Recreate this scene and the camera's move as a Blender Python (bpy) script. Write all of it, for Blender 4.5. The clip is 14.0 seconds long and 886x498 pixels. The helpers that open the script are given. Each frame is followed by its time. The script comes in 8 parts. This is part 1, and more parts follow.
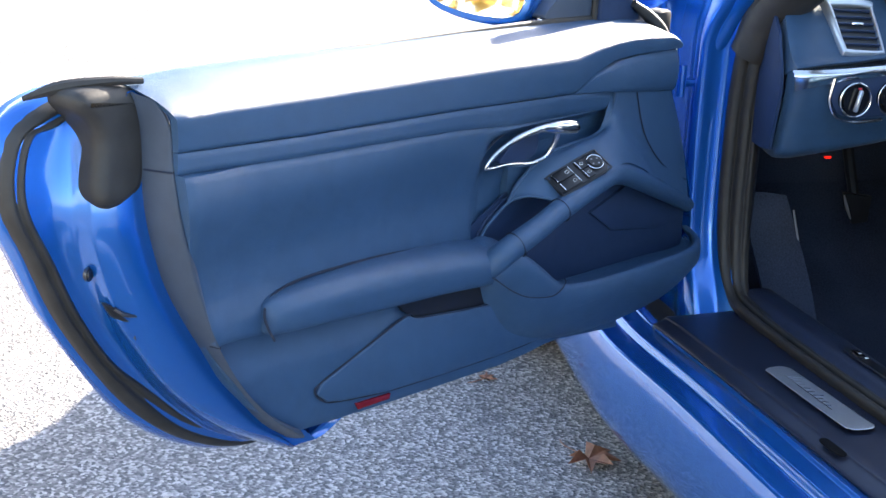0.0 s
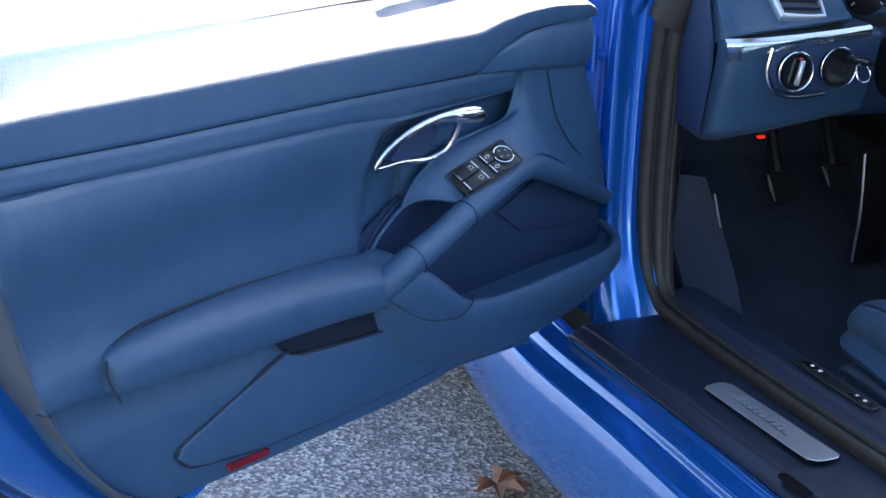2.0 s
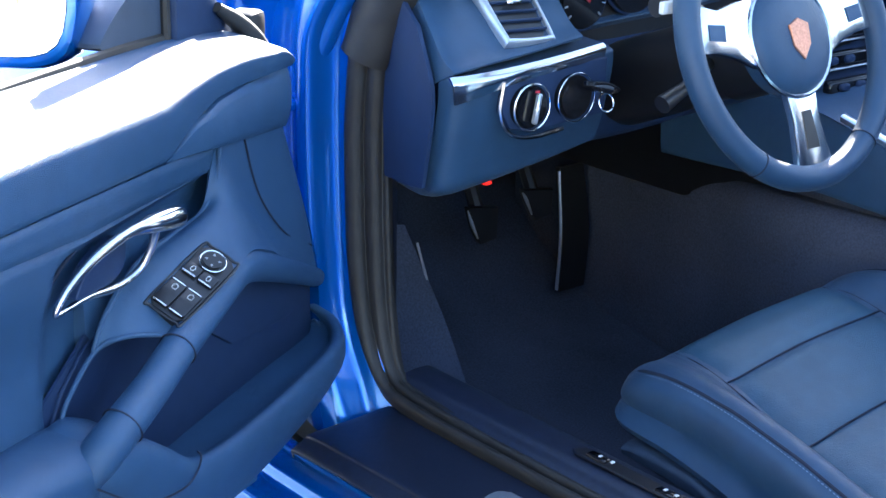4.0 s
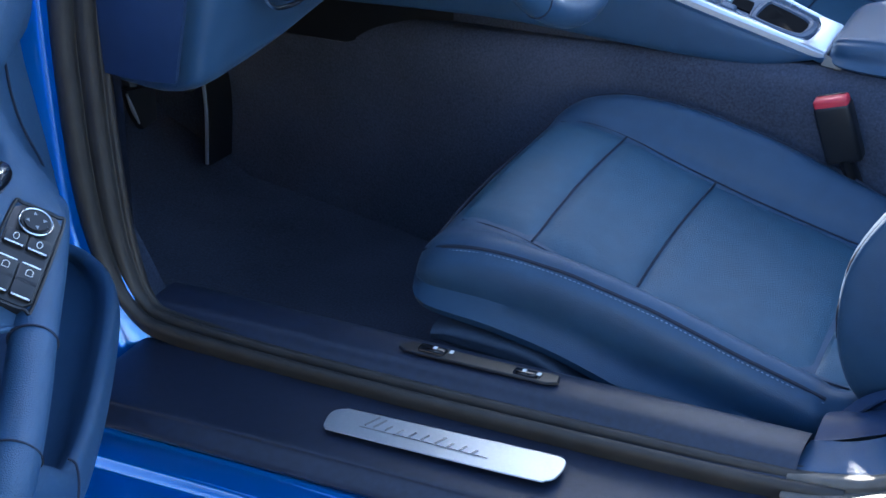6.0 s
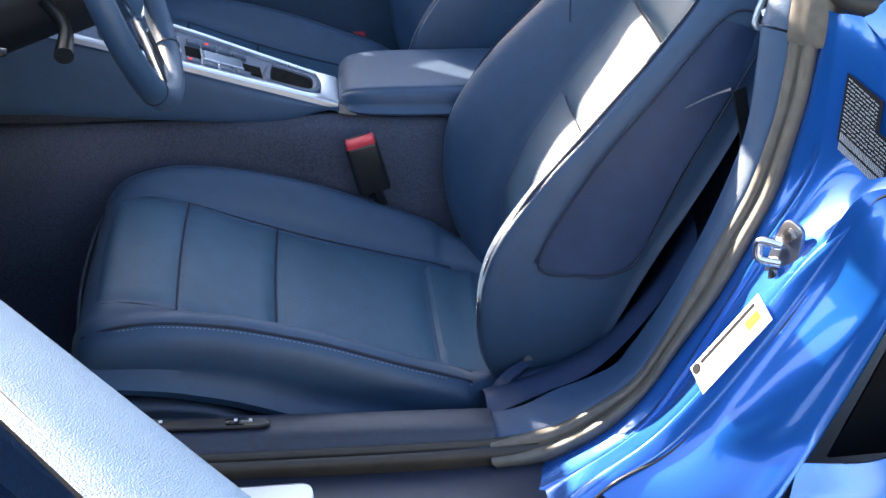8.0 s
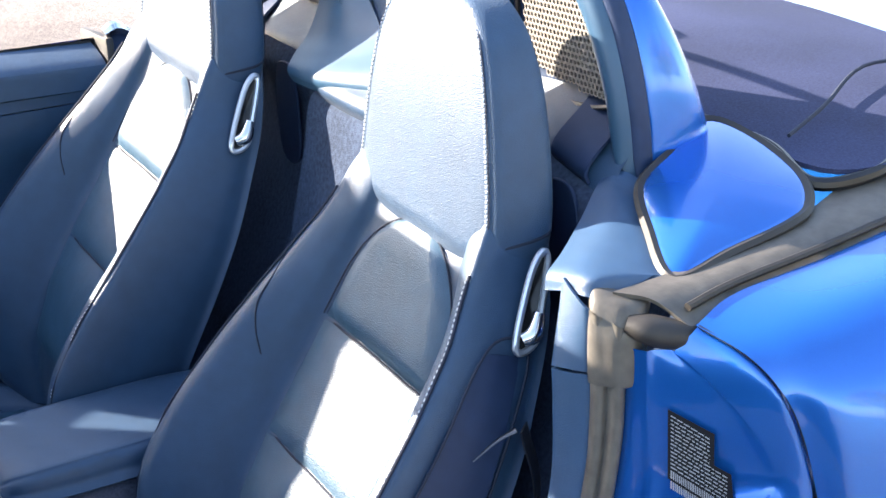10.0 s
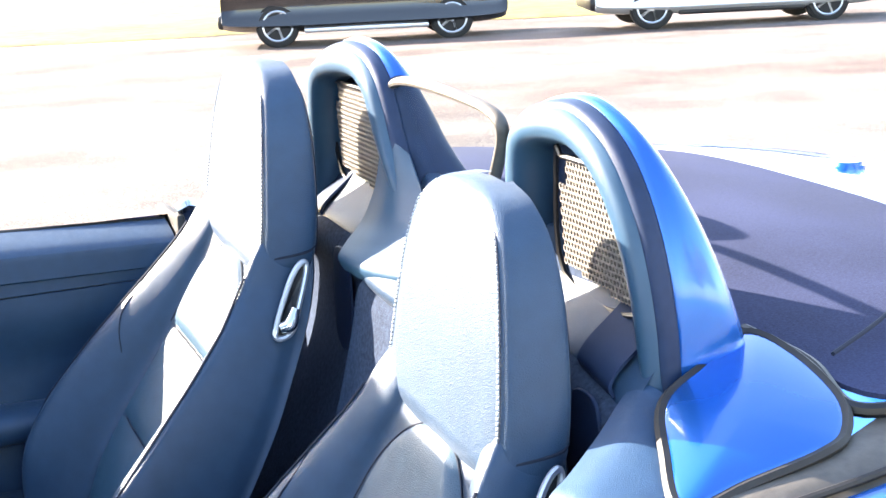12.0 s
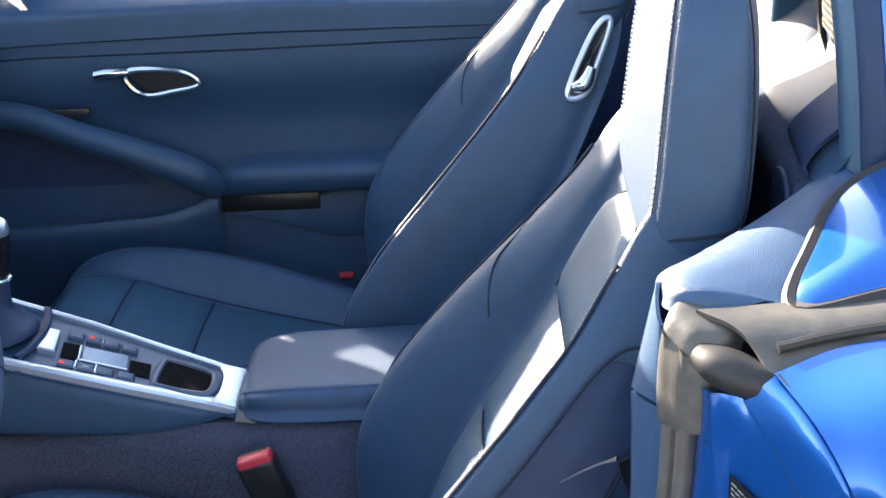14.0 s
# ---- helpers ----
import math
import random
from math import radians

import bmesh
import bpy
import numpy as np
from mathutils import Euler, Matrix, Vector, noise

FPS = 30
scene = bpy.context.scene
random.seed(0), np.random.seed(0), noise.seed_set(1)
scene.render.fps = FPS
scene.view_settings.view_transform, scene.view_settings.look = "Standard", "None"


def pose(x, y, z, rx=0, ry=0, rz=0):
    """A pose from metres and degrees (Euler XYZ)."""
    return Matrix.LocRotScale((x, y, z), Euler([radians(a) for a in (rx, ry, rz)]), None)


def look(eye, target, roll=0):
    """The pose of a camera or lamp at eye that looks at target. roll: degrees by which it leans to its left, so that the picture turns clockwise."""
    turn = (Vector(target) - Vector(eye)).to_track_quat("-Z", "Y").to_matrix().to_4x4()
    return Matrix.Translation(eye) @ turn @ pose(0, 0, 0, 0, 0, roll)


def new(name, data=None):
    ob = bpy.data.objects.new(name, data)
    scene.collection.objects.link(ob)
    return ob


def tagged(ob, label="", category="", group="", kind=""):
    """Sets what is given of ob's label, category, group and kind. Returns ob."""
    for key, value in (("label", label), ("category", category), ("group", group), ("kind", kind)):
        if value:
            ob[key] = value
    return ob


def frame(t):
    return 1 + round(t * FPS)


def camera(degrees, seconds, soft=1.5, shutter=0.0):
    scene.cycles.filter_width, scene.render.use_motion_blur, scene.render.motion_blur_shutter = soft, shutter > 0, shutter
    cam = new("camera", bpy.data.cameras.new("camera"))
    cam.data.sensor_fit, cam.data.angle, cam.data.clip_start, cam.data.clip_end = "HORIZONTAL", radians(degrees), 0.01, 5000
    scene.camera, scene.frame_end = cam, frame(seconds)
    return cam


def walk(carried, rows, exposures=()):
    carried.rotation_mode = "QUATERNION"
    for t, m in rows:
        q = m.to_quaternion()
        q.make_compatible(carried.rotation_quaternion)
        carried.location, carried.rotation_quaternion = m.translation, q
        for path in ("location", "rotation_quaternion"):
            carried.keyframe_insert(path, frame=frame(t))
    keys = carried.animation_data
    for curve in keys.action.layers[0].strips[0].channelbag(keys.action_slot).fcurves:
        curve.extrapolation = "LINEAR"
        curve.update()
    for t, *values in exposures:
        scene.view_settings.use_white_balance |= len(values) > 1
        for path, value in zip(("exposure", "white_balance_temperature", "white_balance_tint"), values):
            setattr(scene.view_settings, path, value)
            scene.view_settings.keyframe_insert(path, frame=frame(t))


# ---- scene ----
cam = camera(32.7, 14.0)
PATH = [
    (0, (2.513, -1.133, 1.298), (0.685, -0.589, 0.694), 3.1),
    (0.5, (2.498, -1.156, 1.291), (0.669, -0.605, 0.699), 3.3),
    (1, (2.415, -1.139, 1.275), (0.588, -0.572, 0.69), 3.1),
    (1.5, (2.272, -1.1, 1.257), (0.47, -0.466, 0.662), 3.2),
    (2, (2.134, -1.042, 1.241), (0.375, -0.336, 0.601), 2.8),
    (2.5, (2.028, -0.994, 1.238), (0.3, -0.219, 0.594), 2.0),
    (3, (1.88, -0.986, 1.249), (0.226, -0.041, 0.641), 2.7),
    (3.5, (1.742, -1.009, 1.257), (0.178, 0.073, 0.639), 0.6),
    (4, (1.641, -0.974, 1.233), (0.162, 0.208, 0.59), 0.9),
    (4.2, (1.584, -0.955, 1.219), (0.137, 0.26, 0.562), 0.8),
    (6.3, (1.107, -1.135, 1.223), (0.392, 0.515, 0.347), 0.5),
    (6.5, (1.076, -1.176, 1.229), (0.435, 0.505, 0.356), 0.9),
    (7, (0.995, -1.284, 1.249), (0.625, 0.516, 0.459), 2.0),
    (7.5, (0.835, -1.346, 1.273), (0.762, 0.493, 0.491), 3.3),
    (8, (0.665, -1.363, 1.285), (0.866, 0.473, 0.518), 1.8),
    (8.5, (0.587, -1.249, 1.298), (1.019, 0.547, 0.531), 0.7),
    (9, (0.505, -1.131, 1.345), (1.175, 0.614, 0.634), -1.7),
    (9.2, (0.478, -1.099, 1.379), (1.23, 0.619, 0.684), -2.5),
    (11.3, (0.403, -0.833, 1.554), (1.365, 0.839, 1.027), -4.1),
    (11.5, (0.479, -0.864, 1.538), (1.379, 0.854, 1.049), -3.0),
    (12, (0.605, -0.95, 1.505), (1.36, 0.852, 1.081), -2.6),
    (12.5, (0.686, -1.049, 1.47), (1.231, 0.824, 1.029), -3.0),
    (13, (0.793, -1.083, 1.449), (1.157, 0.816, 0.937), -4.2),
    (13.5, (0.975, -1.004, 1.416), (1.104, 0.915, 0.869), -2.2),
    (14, (1.078, -0.912, 1.383), (0.999, 0.985, 0.757), -2.8),
]
EXPOSURES = [(0, 2.75, 7000, 12), (2, 2.7, 6700, 12), (3, 2.95, 6500, 11), (4.2, 3.16, 6100, 11), (6.3, 2.82, 5900, 10), (7, 2.93, 6500, 12), (7.5, 3.15, 7600, 14), (8, 2.85, 7400, 14), (8.5, 2.65, 6600, 13), (9, 2.6, 6800, 14), (11.3, 2.78, 7100, 14), (12.5, 2.97, 7150, 14), (13.5, 2.88, 7200, 14), (14, 2.78, 7300, 14)]
walk(cam, [(t, look(eye, target, roll)) for t, eye, target, roll in PATH], EXPOSURES)

# ---------------------------------------------------------------- light
world = bpy.data.worlds.new("sky_world")
scene.world = world
world.use_nodes = True
wn = world.node_tree.nodes
sky = wn.new("ShaderNodeTexSky")
sky.sky_type = "NISHITA"
sky.sun_disc = False
SUN_ELEV, SUN_AZ = radians(24.5), radians(52)     # azimuth from the car's nose towards its far side
to_sun = Vector((-math.cos(SUN_AZ) * math.cos(SUN_ELEV), math.sin(SUN_AZ) * math.cos(SUN_ELEV), math.sin(SUN_ELEV)))
sky.sun_elevation = SUN_ELEV
sky.sun_rotation = math.atan2(to_sun.x, to_sun.y)
wn["Background"].inputs["Strength"].default_value = 0.13
world.node_tree.links.new(sky.outputs["Color"], wn["Background"].inputs["Color"])
sun = new("sun", bpy.data.lights.new("sun", "SUN"))
sun.data.energy, sun.data.angle, sun.data.color = 4.6, radians(0.53), (1.0, 0.94, 0.84)
sun.matrix_world = look(to_sun * 30, (0, 0, 0))


# ---------------------------------------------------------------- materials
def material(name, color, rough=0.5, metal=0.0, spots=0.15, scale=40.0, bump=0.0, bump_scale=400.0, coat=0.0,
             second=None, stain=4.0, cells=False, spec=0.5, deep=0.001, sheen=0.0):
    m = bpy.data.materials.new(name)
    m.use_nodes = True
    nt = m.node_tree
    nd, lk = nt.nodes, nt.links
    b = nd["Principled BSDF"]
    b.inputs["Metallic"].default_value = metal
    b.inputs["Coat Weight"].default_value = coat
    b.inputs["Coat Roughness"].default_value = 0.04
    b.inputs["Specular IOR Level"].default_value = spec
    tc = nd.new("ShaderNodeTexCoord")
    fine = nd.new("ShaderNodeTexNoise")
    fine.inputs["Scale"].default_value, fine.inputs["Detail"].default_value = scale, 4
    wide = nd.new("ShaderNodeTexNoise")
    wide.inputs["Scale"].default_value, wide.inputs["Detail"].default_value = stain, 3
    lk.new(tc.outputs["Object"], fine.inputs["Vector"])
    lk.new(tc.outputs["Object"], wide.inputs["Vector"])
    add = nd.new("ShaderNodeMath")
    add.operation = "ADD"
    lk.new(fine.outputs["Fac"], add.inputs[0])
    lk.new(wide.outputs["Fac"], add.inputs[1])
    ramp = nd.new("ShaderNodeMapRange")
    ramp.inputs["From Min"].default_value, ramp.inputs["From Max"].default_value = 0.7, 1.3
    lk.new(add.outputs[0], ramp.inputs["Value"])
    mix = nd.new("ShaderNodeMix")
    mix.data_type = "RGBA"
    c = Vector(color)
    mix.inputs["A"].default_value = (*(c * (1 - spots)), 1)
    mix.inputs["B"].default_value = (*(Vector(second) if second else c * (1 + spots)), 1)
    lk.new(ramp.outputs["Result"], mix.inputs["Factor"])
    lk.new(mix.outputs["Result"], b.inputs["Base Color"])
    rr = nd.new("ShaderNodeMapRange")
    rr.inputs["To Min"].default_value, rr.inputs["To Max"].default_value = max(rough - 0.07, 0.02), min(rough + 0.07, 1)
    lk.new(wide.outputs["Fac"], rr.inputs["Value"])
    lk.new(rr.outputs["Result"], b.inputs["Roughness"])
    b.inputs["Sheen Weight"].default_value = sheen
    b.inputs["Sheen Roughness"].default_value = 0.45
    if bump:
        if cells:
            tex = nd.new("ShaderNodeTexVoronoi")
            tex.feature = "DISTANCE_TO_EDGE"
            out = tex.outputs["Distance"]
        else:
            tex = nd.new("ShaderNodeTexNoise")
            tex.inputs["Detail"].default_value = 3
            out = tex.outputs["Fac"]
        tex.inputs["Scale"].default_value = bump_scale
        lk.new(tc.outputs["Object"], tex.inputs["Vector"])
        bn = nd.new("ShaderNodeBump")
        bn.inputs["Strength"].default_value, bn.inputs["Distance"].default_value = bump, deep
        lk.new(out, bn.inputs["Height"])
        lk.new(bn.outputs["Normal"], b.inputs["Normal"])
    return m


NAVY = (0.020, 0.055, 0.110)
M = {
    "leather": material("navy_leather", NAVY, 0.42, spots=0.14, bump=0.55, bump_scale=560, cells=True, deep=0.0009, sheen=0.05),
    "leather_head": material("coarse_grained_leather", NAVY, 0.46, spots=0.14, bump=0.7, bump_scale=400, cells=True, deep=0.0010, sheen=0.09),
    "leather_in": material("perforated_leather", (0.027, 0.078, 0.130), 0.46, spots=0.15, bump=0.75, bump_scale=350, cells=True),
    "trim": material("navy_soft_trim", (0.029, 0.075, 0.150), 0.46, spots=0.10, bump=0.6, bump_scale=560, cells=True, deep=0.0012),
    "hoop_trim": material("smooth_navy_trim", (0.029, 0.080, 0.140), 0.42, spots=0.08),
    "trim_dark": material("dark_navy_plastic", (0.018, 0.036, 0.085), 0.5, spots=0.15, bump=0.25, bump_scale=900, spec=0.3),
    "carpet": material("navy_carpet", (0.065, 0.076, 0.112), 0.95, spots=0.4, scale=300, bump=1.0, bump_scale=900, spec=0.15),
    "plush": material("navy_plush_lining", (0.045, 0.065, 0.11), 0.95, spots=0.4, scale=160, bump=1.0, bump_scale=420, spec=0.15),
    "rubber": material("black_rubber", (0.030, 0.027, 0.025), 0.55, spots=0.3, bump=0.2, bump_scale=300, spec=0.4),
    "edge_grey": material("grey_navy_plastic", (0.042, 0.060, 0.092), 0.55, spots=0.15, bump=0.4, bump_scale=700, cells=True),
    # rubber once more, paled to beige-grey so that sunlight is in its colour
    "seal_sunlit": material("sunlit_grey_rubber", (0.105, 0.094, 0.080), 0.48, spots=0.3, scale=60, bump=0.2, bump_scale=300),
    "mesh": material("beige_grey_mesh", (0.22, 0.20, 0.18), 0.55, metal=0.2, spots=0.1),
    "sill": material("black_sill_plastic", (0.014, 0.020, 0.040), 0.40, spots=0.3, scale=120, bump=0.3, bump_scale=1200),
    "paint": material("sapphire_metallic_paint", (0.004, 0.135, 0.52), 0.24, metal=0.55, spots=0.06, scale=900, coat=1.0, stain=2),
    "black": material("black_plastic", (0.012, 0.012, 0.014), 0.35, spots=0.2),
    # shade of openings that are not cut, given as colour
    "void": material("matt_black_hole_shade", (0.006, 0.006, 0.007), 0.95, spots=0.2, spec=0.08),
    "gloss": material("gloss_black_plastic", (0.008, 0.008, 0.010), 0.12, spots=0.2),
    "chrome": material("satin_chrome", (0.72, 0.72, 0.73), 0.16, metal=1.0, spots=0.05),
    "alu": material("brushed_aluminium", (0.62, 0.65, 0.70), 0.38, metal=0.85, spots=0.05, scale=300),
    "brushed": material("bright_brushed_metal", (0.66, 0.70, 0.76), 0.30, metal=0.9, spots=0.06, scale=260),
    "plate": material("slate_control_plastic", (0.060, 0.085, 0.135), 0.40, spots=0.15, bump=0.2, bump_scale=900),
    "plate_light": material("grey_inlay", (0.26, 0.30, 0.36), 0.35, metal=0.5, spots=0.08, scale=200),
    "steel": material("zinc_steel", (0.12, 0.12, 0.13), 0.38, metal=1.0, spots=0.2),
    "zinc": material("polished_zinc", (0.42, 0.42, 0.44), 0.28, metal=1.0, spots=0.15),
    "stitch": material("pale_thread", (0.58, 0.62, 0.66), 0.8, spots=0.2, scale=500),
    "stitch_dim": material("blue_grey_thread", (0.20, 0.27, 0.38), 0.8, spots=0.2, scale=500),
    "seam": material("dark_seam_thread", (0.010, 0.016, 0.035), 0.8, spots=0.2),
    "reflector": material("dim_red_reflector", (0.22, 0.012, 0.02), 0.25, spots=0.4, scale=120),
    "red": material("red_plastic", (0.62, 0.04, 0.06), 0.4, spots=0.1),
    "print": material("grey_print", (0.30, 0.31, 0.33), 0.6, spots=0.1),
    "white": material("white_print", (0.75, 0.75, 0.75), 0.85, spec=0.15, spots=0.05),
    "yellow": material("yellow_print", (0.45, 0.40, 0.04), 0.85, spec=0.15, spots=0.2, scale=200),
    "label_black": material("black_sticker", (0.015, 0.015, 0.018), 0.85, spec=0.15, spots=0.1),
    "softtop": material("blue_black_canvas", (0.030, 0.038, 0.085), 0.85, spots=0.35, scale=350, bump=0.5, bump_scale=420, spec=0.2),
    "leaf": material("dry_brown_leaf", (0.22, 0.09, 0.05), 0.7, spots=0.4, scale=60, bump=0.6, bump_scale=120),
    "tyre": material("tyre_rubber", (0.02, 0.02, 0.02), 0.8, spots=0.2),
    "carblack": material("dark_car_paint", (0.012, 0.012, 0.014), 0.2, coat=1.0, spots=0.1),
    "carwhite": material("white_car_paint", (0.75, 0.76, 0.78), 0.25, coat=1.0, spots=0.03),
    "grass": material("dry_lawn", (0.22, 0.21, 0.05), 0.9, spots=0.5, scale=3, second=(0.42, 0.34, 0.08), stain=0.3, bump=1, bump_scale=30),
    "badge": material("copper_enamel", (0.50, 0.22, 0.14), 0.3, metal=0.7, spots=0.3, scale=300),
    "bark": material("grey_bark", (0.10, 0.08, 0.06), 0.9, spots=0.4, scale=8, bump=1.0, bump_scale=20),
    "foliage": material("autumn_leaves", (0.30, 0.17, 0.03), 0.7, spots=0.5, scale=1.5, second=(0.45, 0.30, 0.05)),
}


def emitter(name, color, strength):
    m = bpy.data.materials.new(name)
    m.use_nodes = True
    b = m.node_tree.nodes["Principled BSDF"]
    b.inputs["Base Color"].default_value = (*color, 1)
    b.inputs["Emission Color"].default_value = (*color, 1)
    b.inputs["Emission Strength"].default_value = strength
    return m


M["red_lamp"] = emitter("red_indicator", (0.9, 0.02, 0.01), 0.12)


def glass_material():
    m = bpy.data.materials.new("clear_glass")
    m.use_nodes = True
    nd, lk = m.node_tree.nodes, m.node_tree.links
    nd.remove(nd["Principled BSDF"])
    clear, gloss, mix = nd.new("ShaderNodeBsdfTransparent"), nd.new("ShaderNodeBsdfGlossy"), nd.new("ShaderNodeMixShader")
    clear.inputs["Color"].default_value = (0.93, 0.96, 0.96, 1)
    gloss.inputs["Roughness"].default_value = 0.03
    mix.inputs["Fac"].default_value = 0.05
    lk.new(clear.outputs["BSDF"], mix.inputs[1])
    lk.new(gloss.outputs["BSDF"], mix.inputs[2])
    lk.new(mix.outputs["Shader"], nd["Material Output"].inputs["Surface"])
    return m


M["glass"] = glass_material()


def mirror_material():
    m = bpy.data.materials.new("mirror_glass")
    m.use_nodes = True
    b = m.node_tree.nodes["Principled BSDF"]
    b.inputs["Base Color"].default_value = (0.9, 0.9, 0.9, 1)
    b.inputs["Metallic"].default_value = 1.0
    b.inputs["Roughness"].default_value = 0.02
    return m


M["mirror"] = mirror_material()


def asphalt_material():
    m = bpy.data.materials.new("worn_asphalt")
    m.use_nodes = True
    nt = m.node_tree
    nd, lk = nt.nodes, nt.links
    b = nd["Principled BSDF"]
    b.inputs["Roughness"].default_value = 0.9
    b.inputs["Specular IOR Level"].default_value = 0.25
    tc = nd.new("ShaderNodeTexCoord")
    vor = nd.new("ShaderNodeTexVoronoi")
    vor.inputs["Scale"].default_value = 150
    lk.new(tc.outputs["Object"], vor.inputs["Vector"])
    hsv = nd.new("ShaderNodeSeparateColor")
    lk.new(vor.outputs["Color"], hsv.inputs["Color"])
    ramp = nd.new("ShaderNodeValToRGB")
    e = ramp.color_ramp.elements
    e[0].position, e[0].color = 0.0, (0.105, 0.102, 0.108, 1)
    e[1].position, e[1].color = 1.0, (0.56, 0.52, 0.50, 1)
    mid = e.new(0.55)
    mid.color = (0.235, 0.222, 0.220, 1)
    lk.new(hsv.outputs["Red"], ramp.inputs["Fac"])
    wide = nd.new("ShaderNodeTexNoise")
    wide.inputs["Scale"].default_value, wide.inputs["Detail"].default_value = 0.6, 5
    lk.new(tc.outputs["Object"], wide.inputs["Vector"])
    wr = nd.new("ShaderNodeMapRange")
    wr.inputs["From Min"].default_value, wr.inputs["From Max"].default_value = 0.36, 0.64
    wr.inputs["To Min"].default_value, wr.inputs["To Max"].default_value = 0.62, 1.12
    lk.new(wide.outputs["Fac"], wr.inputs["Value"])
    mix = nd.new("ShaderNodeMix")
    mix.data_type, mix.blend_type = "RGBA", "MULTIPLY"
    mix.inputs["Factor"].default_value = 1.0
    lk.new(ramp.outputs["Color"], mix.inputs["A"])
    lk.new(wr.outputs["Result"], mix.inputs["B"])
    # the driveway's warmer surface farther out, soft tree-shadow streaks painted into its colour
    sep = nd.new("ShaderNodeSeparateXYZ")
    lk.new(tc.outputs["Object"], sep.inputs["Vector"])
    distant = nd.new("ShaderNodeMapRange")
    distant.inputs["From Min"].default_value, distant.inputs["From Max"].default_value = 2.5, 4.5
    lk.new(sep.outputs["Y"], distant.inputs["Value"])
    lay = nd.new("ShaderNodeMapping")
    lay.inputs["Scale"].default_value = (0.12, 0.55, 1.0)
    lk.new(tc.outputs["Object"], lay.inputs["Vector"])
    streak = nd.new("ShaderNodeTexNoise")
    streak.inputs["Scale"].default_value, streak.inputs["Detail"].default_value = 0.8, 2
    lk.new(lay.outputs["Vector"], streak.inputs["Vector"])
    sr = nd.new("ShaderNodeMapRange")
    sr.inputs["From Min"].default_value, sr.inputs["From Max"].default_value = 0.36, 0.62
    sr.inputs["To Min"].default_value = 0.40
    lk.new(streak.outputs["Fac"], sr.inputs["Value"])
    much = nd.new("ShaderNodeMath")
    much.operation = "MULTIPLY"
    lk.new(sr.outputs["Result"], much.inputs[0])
    lk.new(distant.outputs["Result"], much.inputs[1])
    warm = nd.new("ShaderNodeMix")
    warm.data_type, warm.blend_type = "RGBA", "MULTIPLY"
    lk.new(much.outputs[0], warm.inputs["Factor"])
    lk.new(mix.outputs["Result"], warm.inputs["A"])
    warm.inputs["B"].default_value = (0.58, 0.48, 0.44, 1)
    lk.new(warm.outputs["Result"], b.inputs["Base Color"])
    bn = nd.new("ShaderNodeBump")
    bn.inputs["Strength"].default_value, bn.inputs["Distance"].default_value = 0.9, 0.004
    lk.new(vor.outputs["Distance"], bn.inputs["Height"])
    lk.new(bn.outputs["Normal"], b.inputs["Normal"])
    return m


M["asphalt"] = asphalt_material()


# ---------------------------------------------------------------- mesh helpers
def part(name, bm, mat, parent=None, label="", smooth=True):
    me = bpy.data.meshes.new(name)
    bmesh.ops.recalc_face_normals(bm, faces=bm.faces)
    bm.to_mesh(me)
    bm.free()
    me.materials.append(M[mat])
    if smooth:
        me.shade_smooth()
        me.set_sharp_from_angle(angle=radians(40))
    ob = new(name, me)
    if parent is not None:
        ob.parent = parent
    if label:
        ob["label"] = label
    return ob


def thing(name, label, category, m=None, group="", kind=""):
    ob = new(name)
    ob.empty_display_size = 0.05
    if m is not None:
        ob.matrix_basis = m
    return tagged(ob, label, category, group, kind)


def spline(points, n, closed=False):
    """n points along a smooth curve through the given ones (last axis: coordinates)."""
    p = np.asarray(points, float)
    k = len(p)
    if k == 2 and not closed:
        t = np.linspace(0, 1, n).reshape(-1, *([1] * (p.ndim - 1)))
        return p[0] * (1 - t) + p[1] * t
    ts = np.linspace(0, k if closed else k - 1, n, endpoint=not closed)
    out = []
    for t in ts:
        i = min(int(t), k - 1 if closed else k - 2)
        f = t - i
        if closed:
            a, b, c, d = p[(i - 1) % k], p[i % k], p[(i + 1) % k], p[(i + 2) % k]
        else:
            b, c = p[i], p[i + 1]
            a = p[i - 1] if i > 0 else 2 * b - c
            d = p[i + 2] if i + 2 < k else 2 * c - b
        out.append(0.5 * (2 * b + (c - a) * f + (2 * a - 5 * b + 4 * c - d) * f * f + (3 * b - a - 3 * c + d) * f ** 3))
    return np.array(out)


def skin(rings, closed=True, caps=True, bm=None):
    """Faces between rings of equally many points."""
    bm = bm or bmesh.new()
    rows = [[bm.verts.new(Vector(p)) for p in ring] for ring in rings]
    k = len(rows[0])
    for a, b in zip(rows, rows[1:]):
        for i in range(k if closed else k - 1):
            j = (i + 1) % k
            bm.faces.new((a[i], a[j], b[j], b[i]))
    if closed and caps:
        bm.faces.new(rows[0])
        bm.faces.new(list(reversed(rows[-1])))
    return bm


def sheet(grid, nu, nv, thick=0.0, closed=False, caps=True):
    """A smooth surface through a coarse grid of control points (rows of points)."""
    g = spline(np.asarray(grid, float), nu)
    g = np.swapaxes(spline(np.swapaxes(g, 0, 1), nv, closed), 0, 1)
    bm = skin(g, closed, caps)
    if thick:
        bmesh.ops.recalc_face_normals(bm, faces=bm.faces)
        bmesh.ops.solidify(bm, geom=bm.faces[:], thickness=thick)
    return bm


